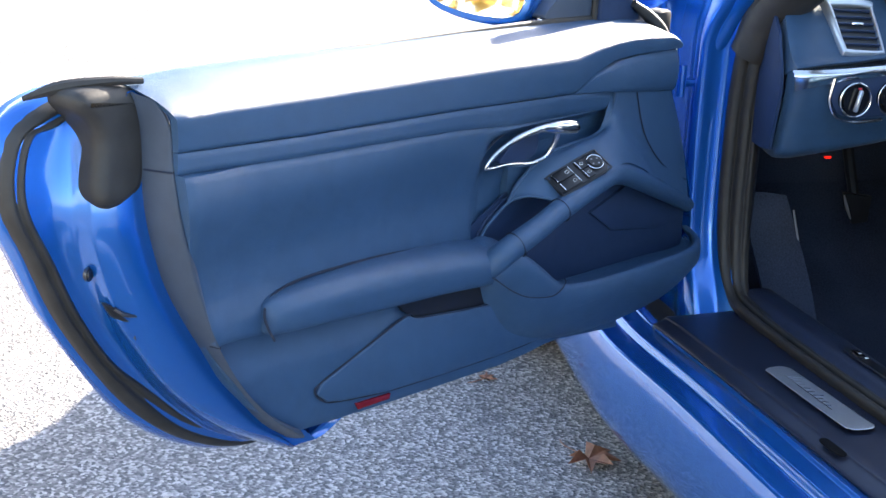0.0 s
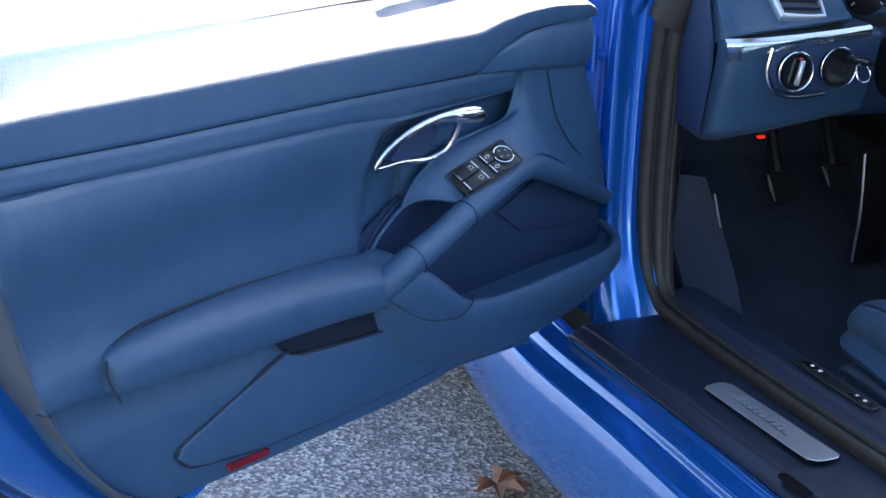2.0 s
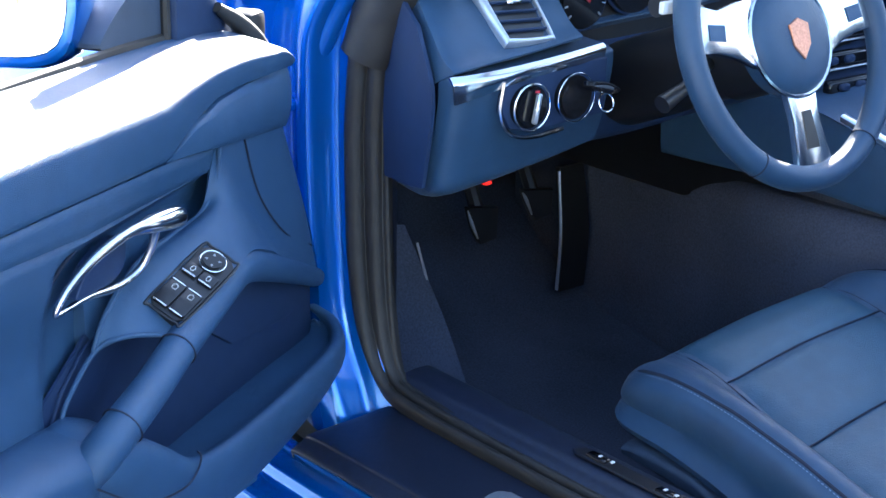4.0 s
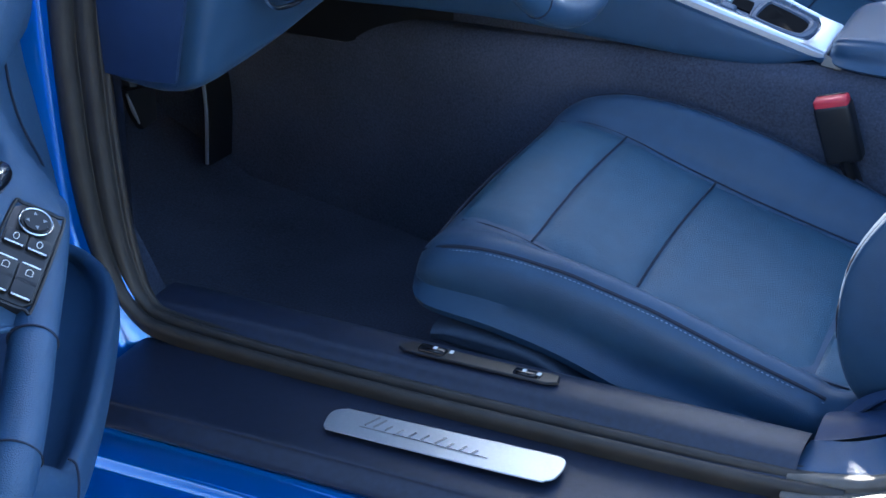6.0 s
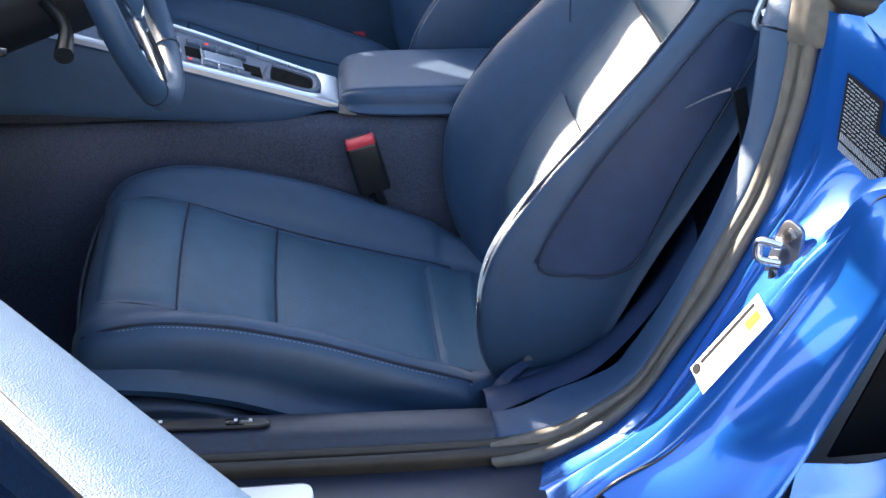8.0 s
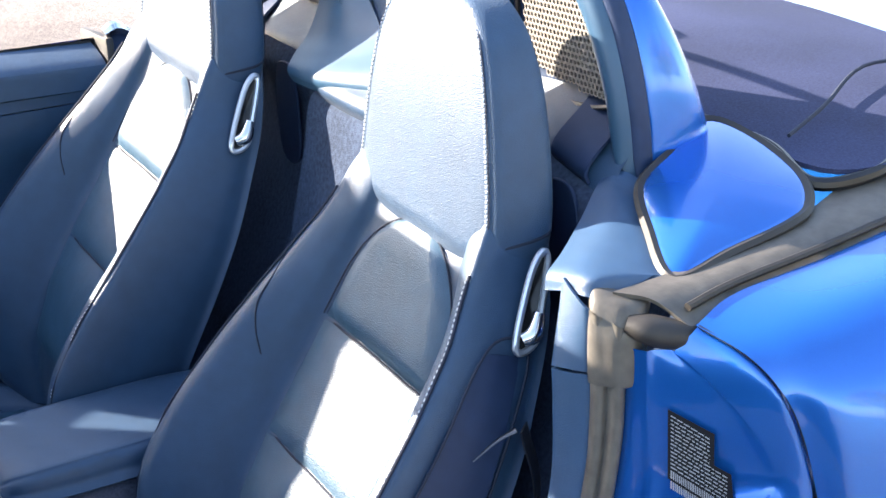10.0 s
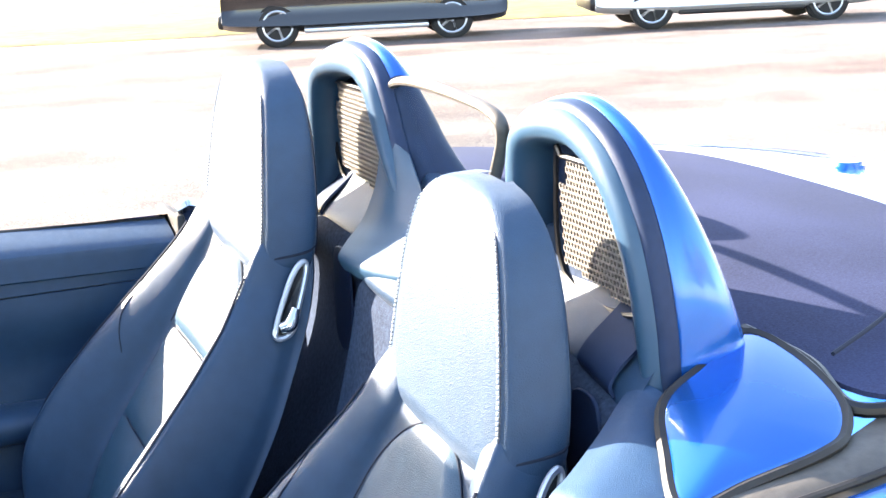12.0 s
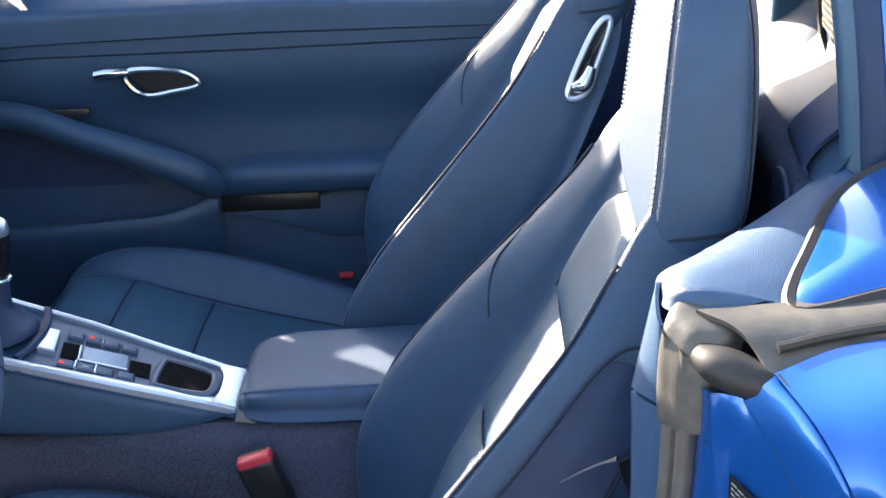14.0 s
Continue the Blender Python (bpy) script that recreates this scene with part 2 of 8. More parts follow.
def tube(path, r, n=8, smooth=0, closed=False, flat=1.0, bm=None, up=(0, 0, 1)):
    """A round bar along a path; r is a radius or one per point."""
    p = np.asarray(path, float)
    rs = np.full(len(p), r) if np.isscalar(r) else np.asarray(r, float)
    if smooth:
        q = spline(np.c_[p, rs], smooth, closed)
        p, rs = q[:, :3], q[:, 3]
    rings = []
    last = None
    for i in range(len(p)):
        a = p[i - 1] if i or closed else p[i]
        b = p[(i + 1) % len(p)] if i + 1 < len(p) or closed else p[i]
        t = Vector(b - a).normalized()
        if last is None:
            u = Vector(up)
            if abs(u.dot(t)) > 0.95:
                u = Vector((1, 0, 0))
        else:
            u = last
        u = (u - t * u.dot(t)).normalized()
        last = u
        v = t.cross(u)
        rings.append([Vector(p[i]) + (u * math.cos(s) * flat + v * math.sin(s)) * rs[i] for s in np.linspace(0, 2 * math.pi, n, endpoint=False)])
    if closed:
        rings.append(rings[0])
        bm = skin(rings, True, False, bm)
        bmesh.ops.remove_doubles(bm, verts=bm.verts, dist=1e-6)
        return bm
    return skin(rings, True, True, bm)


def slab(outline, thick, m=None, bevel=0.0, seg=2, smooth=0):
    """A plate: outline in x, y; from z = 0 up to thick, edges rounded; laid by m."""
    pts = spline(outline, smooth, True) if smooth else outline
    bm = bmesh.new()
    f = bm.faces.new([bm.verts.new((x, y, 0)) for x, y in [(p[0], p[1]) for p in pts]])
    top = bmesh.ops.extrude_face_region(bm, geom=[f])
    new_faces = [g for g in top["geom"] if isinstance(g, bmesh.types.BMFace)]
    bmesh.ops.translate(bm, vec=(0, 0, thick), verts=[g for g in top["geom"] if isinstance(g, bmesh.types.BMVert)])
    if bevel:
        bmesh.ops.bevel(bm, geom=[e for e in new_faces[0].edges], offset=bevel, segments=seg, affect="EDGES", profile=0.5)
    if m is not None:
        bmesh.ops.transform(bm, matrix=m, verts=bm.verts)
    return bm


def box(x0, y0, z0, x1, y1, z1, bevel=0.0, seg=2, m=None):
    bm = bmesh.new()
    bmesh.ops.create_cube(bm, size=1)
    bmesh.ops.transform(bm, matrix=Matrix.Translation(((x0 + x1) / 2, (y0 + y1) / 2, (z0 + z1) / 2)) @ Matrix.Diagonal((x1 - x0, y1 - y0, z1 - z0, 1)), verts=bm.verts)
    if bevel:
        bmesh.ops.bevel(bm, geom=bm.edges[:], offset=bevel, segments=seg, affect="EDGES", profile=0.5)
    if m is not None:
        bmesh.ops.transform(bm, matrix=m, verts=bm.verts)
    return bm


def disc(r, depth, m=None, n=24, bevel=0.0):
    bm = bmesh.new()
    bmesh.ops.create_cone(bm, cap_ends=True, segments=n, radius1=r, radius2=r, depth=depth)
    if bevel:
        bmesh.ops.bevel(bm, geom=[e for e in bm.edges if abs(e.verts[0].co.z - e.verts[1].co.z) < 1e-6], offset=bevel, segments=2, affect="EDGES")
    if m is not None:
        bmesh.ops.transform(bm, matrix=m, verts=bm.verts)
    return bm


def ring(r, thick, m=None, n=32, k=8):
    bm = tube([(r * math.cos(a), r * math.sin(a), 0) for a in np.linspace(0, 2 * math.pi, n, endpoint=False)], thick, k, closed=True)
    if m is not None:
        bmesh.ops.transform(bm, matrix=m, verts=bm.verts)
    return bm


def lerp_at(x, table):
    xs, ys = zip(*sorted(table))
    return float(np.interp(x, xs, ys))


# ---------------------------------------------------------------- ground and distance
def ground_z(y):
    return 0.0 if y < 2.5 else -0.018 * (y - 2.5)


def build_ground():
    ys = [-300, -60, -10, 0, 2.5, 3, 4, 6, 10, 20, 36, 60, 120, 400]
    xs = [-400, -100, -20, -5, 0, 5, 20, 100, 400]
    bm = skin([[(x, y, ground_z(min(y, 60))) for x in xs] for y in ys], closed=False)
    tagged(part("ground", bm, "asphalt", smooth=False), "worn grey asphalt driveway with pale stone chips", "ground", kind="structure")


def build_lawn():
    rows = []
    for x in np.linspace(-60, 60, 61):
        y0 = 28.8 - 0.35 * (x - 5) + 0.5 * math.sin(x * 0.7)
        rows.append([(x, y, ground_z(min(y, 60)) + h) for y, h in ((y0, 0.01), (y0 + 0.3, 0.07), (y0 + 8, 0.15), (y0 + 25, 0.4))])
    tagged(part("lawn", skin(rows, closed=False), "grass"), "sunlit yellowing autumn lawn beside the driveway", "grass", kind="stuff")


def build_car_far(x, y, yaw, paint, label):
    """A parked car seen from far: body with wheel arches, glass, bumper, four wheels."""
    L, Wd, H = 4.6, 1.85, 1.65
    car = thing("parked_car", label, "car", Matrix.Translation((x, y, ground_z(y))) @ Matrix.Rotation(yaw, 4, "Z"))
    stations = [(-2.3, 0.45, 0.75), (-2.2, 0.3, 0.95), (-1.2, 0.25, 1.05), (0.0, 0.25, 1.05), (1.4, 0.25, 1.05), (2.2, 0.3, 1.0), (2.3, 0.45, 0.85)]
    rings = []
    for sx, z0, z1 in stations:
        w = Wd / 2 * (0.9 if abs(sx) > 2.1 else 1)
        rings.append([(sx, -w * 0.95, z0), (sx, -w, (z0 + z1) / 2), (sx, -w * 0.93, z1), (sx, w * 0.93, z1), (sx, w, (z0 + z1) / 2), (sx, w * 0.95, z0)])
    part("body", sheet(rings, 25, 18, closed=True), paint, car)
    part("cabin", sheet([[(-1.1, -0.8, 1.0), (-0.4, -0.62, H - 0.06), (-0.4, 0.62, H - 0.06), (-1.1, 0.8, 1.0)],
                         [(0.4, -0.86, 1.0), (0.4, -0.66, H), (0.4, 0.66, H), (0.4, 0.86, 1.0)],
                         [(2.1, -0.8, 1.0), (1.7, -0.62, H - 0.08), (1.7, 0.62, H - 0.08), (2.1, 0.8, 1.0)]], 9, 4), "gloss", car)
    part("roof", box(-0.5, -0.64, H - 0.05, 1.75, 0.64, H + 0.02, 0.03), paint, car)
    for sx in (-1.42, 1.38):
        for sy in (-0.84, 0.84):
            wm = Matrix.Translation((sx, sy, 0.35)) @ Matrix.Rotation(radians(90), 4, "X")
            tyre = part("tyre", disc(0.35, 0.23, wm, 28, 0.04), "tyre", car)
            rm = wm @ Matrix.Translation((0, 0, 0.10 if sy < 0 else -0.10))
            rim = part("rim", ring(0.235, 0.022, rm), "alu", tyre)
            part("hub_cap", disc(0.06, 0.05, rm, 16, 0.01), "alu", tyre)
            for a in range(5):
                part("spoke", box(0.03, -0.028, -0.015, 0.235, 0.028, 0.015, 0.008, 1, rm @ Matrix.Rotation(a * 2 * math.pi / 5, 4, "Z")), "alu", tyre)
    for sy in (-0.6, 0.6):
        part("headlight", box(-2.31, sy - 0.2, 0.68, -2.18, sy + 0.2, 0.82, 0.04), "chrome", car)
    part("side_skirt", box(-1.0, -0.95, 0.22, 1.0, -0.90, 0.30, 0.02), "alu" if paint == "carblack" else "black", car)
    part("bumper", box(-2.38, -0.8, 0.32, -2.2, 0.8, 0.55, 0.06), "black", car)
    return car


def build_tree(x, y, h, seed):
    rng = random.Random(seed)
    tree = thing("tree", "tall roadside tree with yellow and brown autumn leaves", "tree", Matrix.Translation((x, y, ground_z(min(y, 60)))), group="trees beside the driveway")
    trunk = tube([(0, 0, -0.3), (0.1, 0, h * 0.3), (-0.1, 0.1, h * 0.6), (0.1, 0, h)], [0.17, 0.14, 0.10, 0.02], 10, 12)
    for i in range(9):
        a, z = rng.uniform(0, 6.3), h * rng.uniform(0.35, 0.85)
        l = h * 0.32 * (1.15 - z / h)
        tube([(0, 0, z), (l * 0.5 * math.cos(a), l * 0.5 * math.sin(a), z + l * 0.35), (l * math.cos(a), l * math.sin(a), z + l * 0.8)], [0.08, 0.05, 0.015], 6, bm=trunk)
    part("trunk", trunk, "bark", tree)
    bm = bmesh.new()
    for i in range(1500):
        a, z = rng.uniform(0, 6.3), rng.uniform(0.35, 1.05)
        r = h * 0.34 * math.sqrt(rng.random()) * math.sin(min(1.0, (1.12 - z) / 0.6) * 1.57)
        c = Vector((r * math.cos(a), r * math.sin(a), z * h))
        u = Vector((rng.gauss(0, 1), rng.gauss(0, 1), rng.gauss(0, 1))).normalized() * 0.22
        v = u.orthogonal().normalized() * 0.14
        bm.faces.new([bm.verts.new(c + s * u + t * v) for s, t in ((-1, 0), (0, -1), (1, 0), (0, 1))])
    part("crown", bm, "foliage", tree, smooth=False)


def build_fallen_leaf(x, y, size, turn, seed):
    rng = random.Random(seed)
    pts = []
    lobes = [(0.0, 1.0), (0.35, 0.45), (0.75, 0.95), (1.1, 0.42), (1.5, 0.85), (1.9, 0.35), (2.5, 0.55), (3.0, 0.18)]
    both = lobes + [(-a, r) for a, r in reversed(lobes[1:])]
    for a, r in both:
        pts.append((r * math.cos(a) * rng.uniform(0.9, 1.1), r * math.sin(a) * rng.uniform(0.85, 1.1)))
    bm = bmesh.new()
    c = bm.verts.new((0, 0, 0.12))
    vs = [bm.verts.new((px, py, rng.uniform(0.02, 0.42))) for px, py in pts]
    for i in range(len(vs)):
        bm.faces.new((c, vs[i], vs[(i + 1) % len(vs)]))
    bmesh.ops.subdivide_edges(bm, edges=bm.edges[:], cuts=1)
    bmesh.ops.transform(bm, matrix=Matrix.Diagonal((size, size, size, 1)), verts=bm.verts)
    bmesh.ops.solidify(bm, geom=bm.faces[:], thickness=0.0006)
    leaf = thing("fallen_leaf", "dry curled brown oak leaf lying on the asphalt", "leaf", Matrix.Translation((x, y, 0.0)) @ Matrix.Rotation(turn, 4, "Z"), group="fallen leaves")
    part("blade", bm, "leaf", leaf)
    part("stem", tube([(-0.2 * size, 0, 0.12 * size), (-1.1 * size, 0.1 * size, 0.05 * size), (-1.5 * size, 0.3 * size, 0.02 * size)], 0.0012, 5, 8), "leaf", leaf)


# ---------------------------------------------------------------- the open door
HINGE = Vector((0.607, -0.794, 0)) * 0.15 + Vector((0.794, 0.607, 0)) * 0.095 + Vector((0, 0, -0.005))
SWING = math.atan2(-0.794, 0.607) - radians(4.1)
DOOR = Matrix.Translation(HINGE) @ Matrix.Rotation(SWING, 4, "Z") @ Matrix.Rotation(radians(0.85), 4, "Y") @ Matrix.Diagonal((0.95, 1, 0.99, 1)) @ Matrix.Translation((-0.15, 0, 0))
FLAT = Matrix(((1, 0, 0, 0), (0, 0, 1, 0), (0, 1, 0, 0), (0, 0, 0, 1)))    # lays a slab's x, y on along and up, its thickness inwards


def flat_at(w):
    return Matrix.Translation((0, w, 0)) @ FLAT


TOP = [(0.135, 0.890), (0.145, 0.908), (0.171, 0.929), (0.25, 0.938), (0.418, 0.946), (0.652, 0.954), (1.0, 0.960), (1.198, 0.964), (1.34, 0.960)]
SEAM_A = [(0.10, 0.815), (0.325, 0.835), (0.436, 0.845), (0.727, 0.860), (1.057, 0.872), (1.32, 0.886)]
SEAM_B = [(0.332, 0.808), (0.42, 0.8105), (0.50, 0.813), (0.598, 0.8165), (0.724, 0.829), (1.057, 0.844), (1.32, 0.858)]
TRIM_LOW = [(0.10, 0.886), (0.188, 0.889), (0.26, 0.889), (0.327, 0.886), (0.383, 0.872), (0.436, 0.847), (0.50, 0.8495), (0.727, 0.8607), (1.057, 0.8727), (1.32, 0.8867)]
BOTTOM = [(-0.02, 0.47), (0.05, 0.44), (0.3, 0.425), (0.497, 0.450), (0.623, 0.440), (0.866, 0.438), (1.034, 0.440), (1.09, 0.446)]
REAR = [(0.440, 1.034), (0.451, 1.051), (0.489, 1.101), (0.550, 1.155), (0.616, 1.195), (0.680, 1.220), (0.748, 1.241), (0.809, 1.257), (0.860, 1.266), (0.893, 1.268), (0.925, 1.272), (0.945, 1.282), (0.966, 1.300)]
EDGE = [(0.400, 1.000), (0.419, 1.024), (0.457, 1.075), (0.519, 1.130), (0.581, 1.176), (0.642, 1.216), (0.699, 1.247), (0.756, 1.266), (0.801, 1.276), (0.852, 1.281), (0.908, 1.284), (0.953, 1.296)]
CREST = [(0.395, 1.010), (0.415, 1.055), (0.459, 1.132), (0.533, 1.214), (0.613, 1.275), (0.675, 1.311), (0.728, 1.331), (0.774, 1.344), (0.810, 1.346), (0.860, 1.345), (0.905, 1.340), (0.940, 1.320)]
LIP = [(0.396, 1.010), (0.400, 1.060), (0.419, 1.110), (0.456, 1.174), (0.504, 1.223), (0.581, 1.284), (0.660, 1.337), (0.737, 1.382), (0.801, 1.416), (0.850, 1.430), (0.890, 1.422), (0.915, 1.388), (0.930, 1.330)]
OUTER = [(0.97, 0.386), (1.010, 0.380), (1.060, 0.384), (1.120, 0.404), (1.190, 0.443), (1.256, 0.500), (1.320, 0.585), (1.372, 0.664), (1.410, 0.745), (1.440, 0.808), (1.444, 0.856), (1.430, 0.900), (1.400, 0.928), (1.356, 0.942), (1.313, 0.946)]


def smooth01(t):
    t = min(max(t, 0.0), 1.0)
    return t * t * (3 - 2 * t)


def card_depth(u, v):
    """How far the soft door card stands out at a place along and up the door."""
    w = -0.006 + 0.028 * smooth01((v - 0.70) / 0.13)
    w += 0.014 * smooth01((u - 1.12) / 0.12)
    w += 0.012 * smooth01((u - 1.04) / 0.07) * smooth01((0.68 - v) / 0.05)
    w -= 0.016 * smooth01((0.66 - u) / 0.05) * smooth01((0.812 - v) / 0.02)
    return w


def low_depth(u):
    return min(max(0.002 + 0.050 * (1.03 - u) / 0.48, 0.0), 0.052)


def push(bm, depth):
    """Moves a flat part inwards by a depth that changes along the door."""
    for v in bm.verts:
        v.co.y += depth(v.co.x)
    return bm


def panel_sheet(u0, u1, low, high, depth, nu=60, nv=14, back=0.03):
    """A soft panel between two lines up the door, its rear end by the panel's rim; folded back all round."""
    rows = []
    for i in range(nu + 1):
        s = i / nu
        row = []
        for j in range(nv + 1):
            r = j / nv
            u = u0 + (u1 - u0) * s
            v = lerp_at(u, low) + (lerp_at(u, high) - lerp_at(u, low)) * r
            e = lerp_at(v, REAR) if u1 > 1.0 else u1
            u = u0 + (e - u0) * s
            v = lerp_at(u, low) + (lerp_at(u, high) - lerp_at(u, low)) * r
            edge = min(s * nu, (1 - s) * nu, r * nv, (1 - r) * nv)
            row.append((u, depth(u, v) - (0.003 if edge < 0.5 else 0.0), v))
        rows.append(row)
    bm = skin(rows, closed=False)
    bmesh.ops.recalc_face_normals(bm, faces=bm.faces)
    border = [e for e in bm.edges if e.is_boundary]
    ext = bmesh.ops.extrude_edge_only(bm, edges=border)
    bmesh.ops.translate(bm, vec=(0, -back, 0), verts=[g for g in ext["geom"] if isinstance(g, bmesh.types.BMVert)])
    return bm


def even(points, n):
    """n points at even steps along a smooth line."""
    p = spline(points, 8 * n)
    d = np.r_[0, np.cumsum(np.linalg.norm(np.diff(p, axis=0), axis=1))]
    return np.array([[np.interp(s, d, p[:, c]) for c in range(p.shape[1])] for s in np.linspace(0, d[-1], n)])


def build_door():
    door = thing("driver_door", "blue sports car door standing open with a navy leather inner panel", "car door", DOOR)
    # painted shell: rounded inner flank, crest, channel and outer lip along the bottom and rear
    n = 90
    foot = lambda v: [(-0.02, v + 0.05), (0.03, v + 0.005), (0.3, v - 0.004), (0.6, v), (0.84, v + 0.002), (0.93, v - 0.002)]
    edge = even(foot(0.424) + [(u, v) for v, u in EDGE], n)
    crest = even(foot(0.416) + [(u, v) for v, u in CREST], n)
    lip = even(foot(0.409) + [(u, v) for v, u in LIP], n)
    outer = even(foot(0.398) + OUTER, n)
    def line(a, b, t, w):
        return [(p[0] * (1 - t) + q[0] * t, w, p[1] * (1 - t) + q[1] * t) for p, q in zip(a, b)]
    rings = [[(p[0] - 0.035, -0.024, p[1]) for p in edge], line(edge, crest, 0.0, -0.030), line(edge, crest, 0.3, -0.0275), line(edge, crest, 0.65, -0.034), line(edge, crest, 0.92, -0.047), line(edge, crest, 1.0, -0.056),
             line(crest, lip, 0.12, -0.072), line(crest, lip, 0.35, -0.084), line(crest, lip, 0.7, -0.088), line(crest, lip, 0.95, -0.090), line(lip, outer, 0.15, -0.094), line(lip, outer, 0.7, -0.104), line(lip, outer, 1.0, -0.114),
             [(p[0] + 0.003, -0.126, p[1]) for p in outer], [(p[0] - 0.006, -0.140, p[1]) for p in outer]]
    part("shell", sheet(rings, 84, n), "paint", door)
    outline = [(p[0] - 0.006, p[1]) for p in outer] + [(1.28, 0.93), (1.0, 0.92), (0.6, 0.91), (0.2, 0.89), (0.06, 0.86), (-0.03, 0.7)]
    part("outer_skin", slab(outline, 0.012, flat_at(-0.150)), "paint", door)
    band = [[(u - k, w, v + (k * 0.8 if v < 0.55 else -k * 0.6 if v > 0.9 else 0)) for u, v in OUTER[1:]] for k, w in ((0.006, -0.106), (0.009, -0.096), (0.016, -0.088), (0.023, -0.090), (0.027, -0.086), (0.031, -0.0845), (0.036, -0.089), (0.038, -0.096))]
    part("door_seal", sheet(band, 30, 80), "rubber", door, "black rubber seal along the door edge")
    # inner panel
    def trim_depth(u, v):
        a, t = lerp_at(u, TRIM_LOW), lerp_at(u, TOP)
        r = (v - a) / max(t - a, 0.01)
        return 0.027 + 0.004 * math.sin(r * 3.1) + 0.010 * smooth01((0.3 - u) / 0.12) - 0.085 * max(0.0, r - 0.52) ** 1.7 / 0.48 ** 1.7 * 0.85
    part("upper_trim", panel_sheet(0.140, 1.30, TRIM_LOW, TOP, trim_depth, 90, 26, 0.012), "trim", door, "grained navy leather top trim")
    part("trim_strip", panel_sheet(0.326, 1.33, SEAM_B, [(u, v - 0.0007) for u, v in SEAM_A], lambda u, v: 0.027 - 0.12 * (lerp_at(u, SEAM_A) - v), 70, 6), "trim", door)
    mid_low = [(0.30, 0.75), (0.36, 0.735), (0.43, 0.722), (0.49, 0.705), (0.545, 0.675), (0.575, 0.645), (0.62, 0.615), (0.66, 0.595), (0.9, 0.60), (1.09, 0.602), (1.19, 0.6135), (1.22, 0.620)]
    part("door_card", panel_sheet(0.318, 1.30, mid_low, [(u, v - 0.0007) for u, v in SEAM_B], card_depth, 120, 40), "trim", door, "smooth navy leather door card")
    part("card_corner", panel_sheet(0.26, 0.56, [(0.26, 0.70), (0.56, 0.66)], [(0.26, 0.835), (0.40, 0.818), (0.56, 0.812)], lambda u, v: -0.006, 20, 12), "trim", door, "navy panel behind the inner handle")
    low_top = [(0.0, 0.45), (0.3, 0.455), (0.50, 0.47), (0.60, 0.55), (0.66, 0.59), (0.9, 0.598), (1.09, 0.600), (1.19, 0.6115), (1.22, 0.618)]
    part("lower_panel", panel_sheet(0.30, 1.28, BOTTOM, low_top, lambda u, v: low_depth(u) - 0.012 * smooth01((v - 0.54) / 0.05), 90, 14), "trim", door)
    # rear return of the panel, towards the painted flank
    rear = even([(u, v) for v, u in REAR[:-1]], 30)
    flank = even([(u, v) for v, u in EDGE[1:]], 30)
    def turn(t, w):
        return [(a[0] * (1 - t) + b[0] * t, w - (0.022 * smooth01((a[1] - 0.91) / 0.05) if t < 0.9 else 0.0), a[1] * (1 - t) + b[1] * t) for a, b in zip(rear, flank)]
    part("panel_edge", sheet([turn(-0.35, 0.010), turn(0.0, 0.0145), turn(0.25, 0.012), turn(0.7, -0.008), turn(0.98, -0.026), turn(1.0, -0.034)], 16, 60), "edge_grey", door, "grey-navy plastic edge of the door panel")
    part("edge_joint", tube([(1.267, 0.0155, 0.8575), (1.272, 0.011, 0.8575), (1.2765, -0.003, 0.857), (1.281, -0.024, 0.856)], 0.0013, 6), "seam", door)
    part("edge_joint", tube([(1.192, 0.0155, 0.612), (1.193, 0.011, 0.611), (1.194, -0.003, 0.610)], 0.0013, 6), "seam", door)
    # armrest
    arm = []
    for u, top, bot, out in [(1.110, 0.634, 0.614, 0.006), (1.106, 0.645, 0.608, 0.016), (1.085, 0.651, 0.606, 0.026), (1.02, 0.656, 0.604, 0.034), (0.90, 0.656, 0.598, 0.042), (0.78, 0.650, 0.593, 0.050), (0.70, 0.643, 0.588, 0.058), (0.640, 0.634, 0.584, 0.064)]:
        arm.append([(u - 0.01, -0.012, top), (u, out * 0.45, top + 0.004), (u, out * 0.9, top - 0.008), (u, out * 1.03, top * 0.55 + bot * 0.45), (u, out * 0.92, bot + 0.004), (u, out * 0.6, bot), (u - 0.01, -0.012, bot)])
    part("armrest", sheet(arm, 50, 32, closed=True), "trim", door, "padded navy leather armrest")
    part("armrest_seam", tube([(1.108, 0.030, 0.604), (1.1135, 0.022, 0.622), (1.112, 0.014, 0.637), (1.095, 0.004, 0.652), (1.05, -0.003, 0.661), (0.98, -0.004, 0.664), (0.85, -0.004, 0.660), (0.70, -0.003, 0.645), (0.63, -0.002, 0.636)], 0.0019, 6, 50), "seam", door)
    # shade below the armrest, painted by a thin black plate
    part("slot", push(slab([(0.850, 0.592), (0.833, 0.574), (0.81, 0.562), (0.72, 0.553), (0.60, 0.545), (0.62, 0.59)], 0.004, flat_at(-0.006), 0.001, 1), low_depth), "black", door, "black plate painting the shade under the armrest")
    pocket = [(0.833, 0.570), (0.915, 0.537), (0.995, 0.504), (1.003, 0.490), (0.985, 0.474), (0.956, 0.468), (0.867, 0.460), (0.75, 0.459), (0.625, 0.461), (0.546, 0.466), (0.510, 0.476), (0.551, 0.515), (0.593, 0.540), (0.63, 0.549), (0.72, 0.553), (0.808, 0.561)]
    part("pocket_lid", push(slab(pocket, 0.007, flat_at(-0.002), 0.003, 3), low_depth), "trim", door, "hinged navy storage pocket lid")
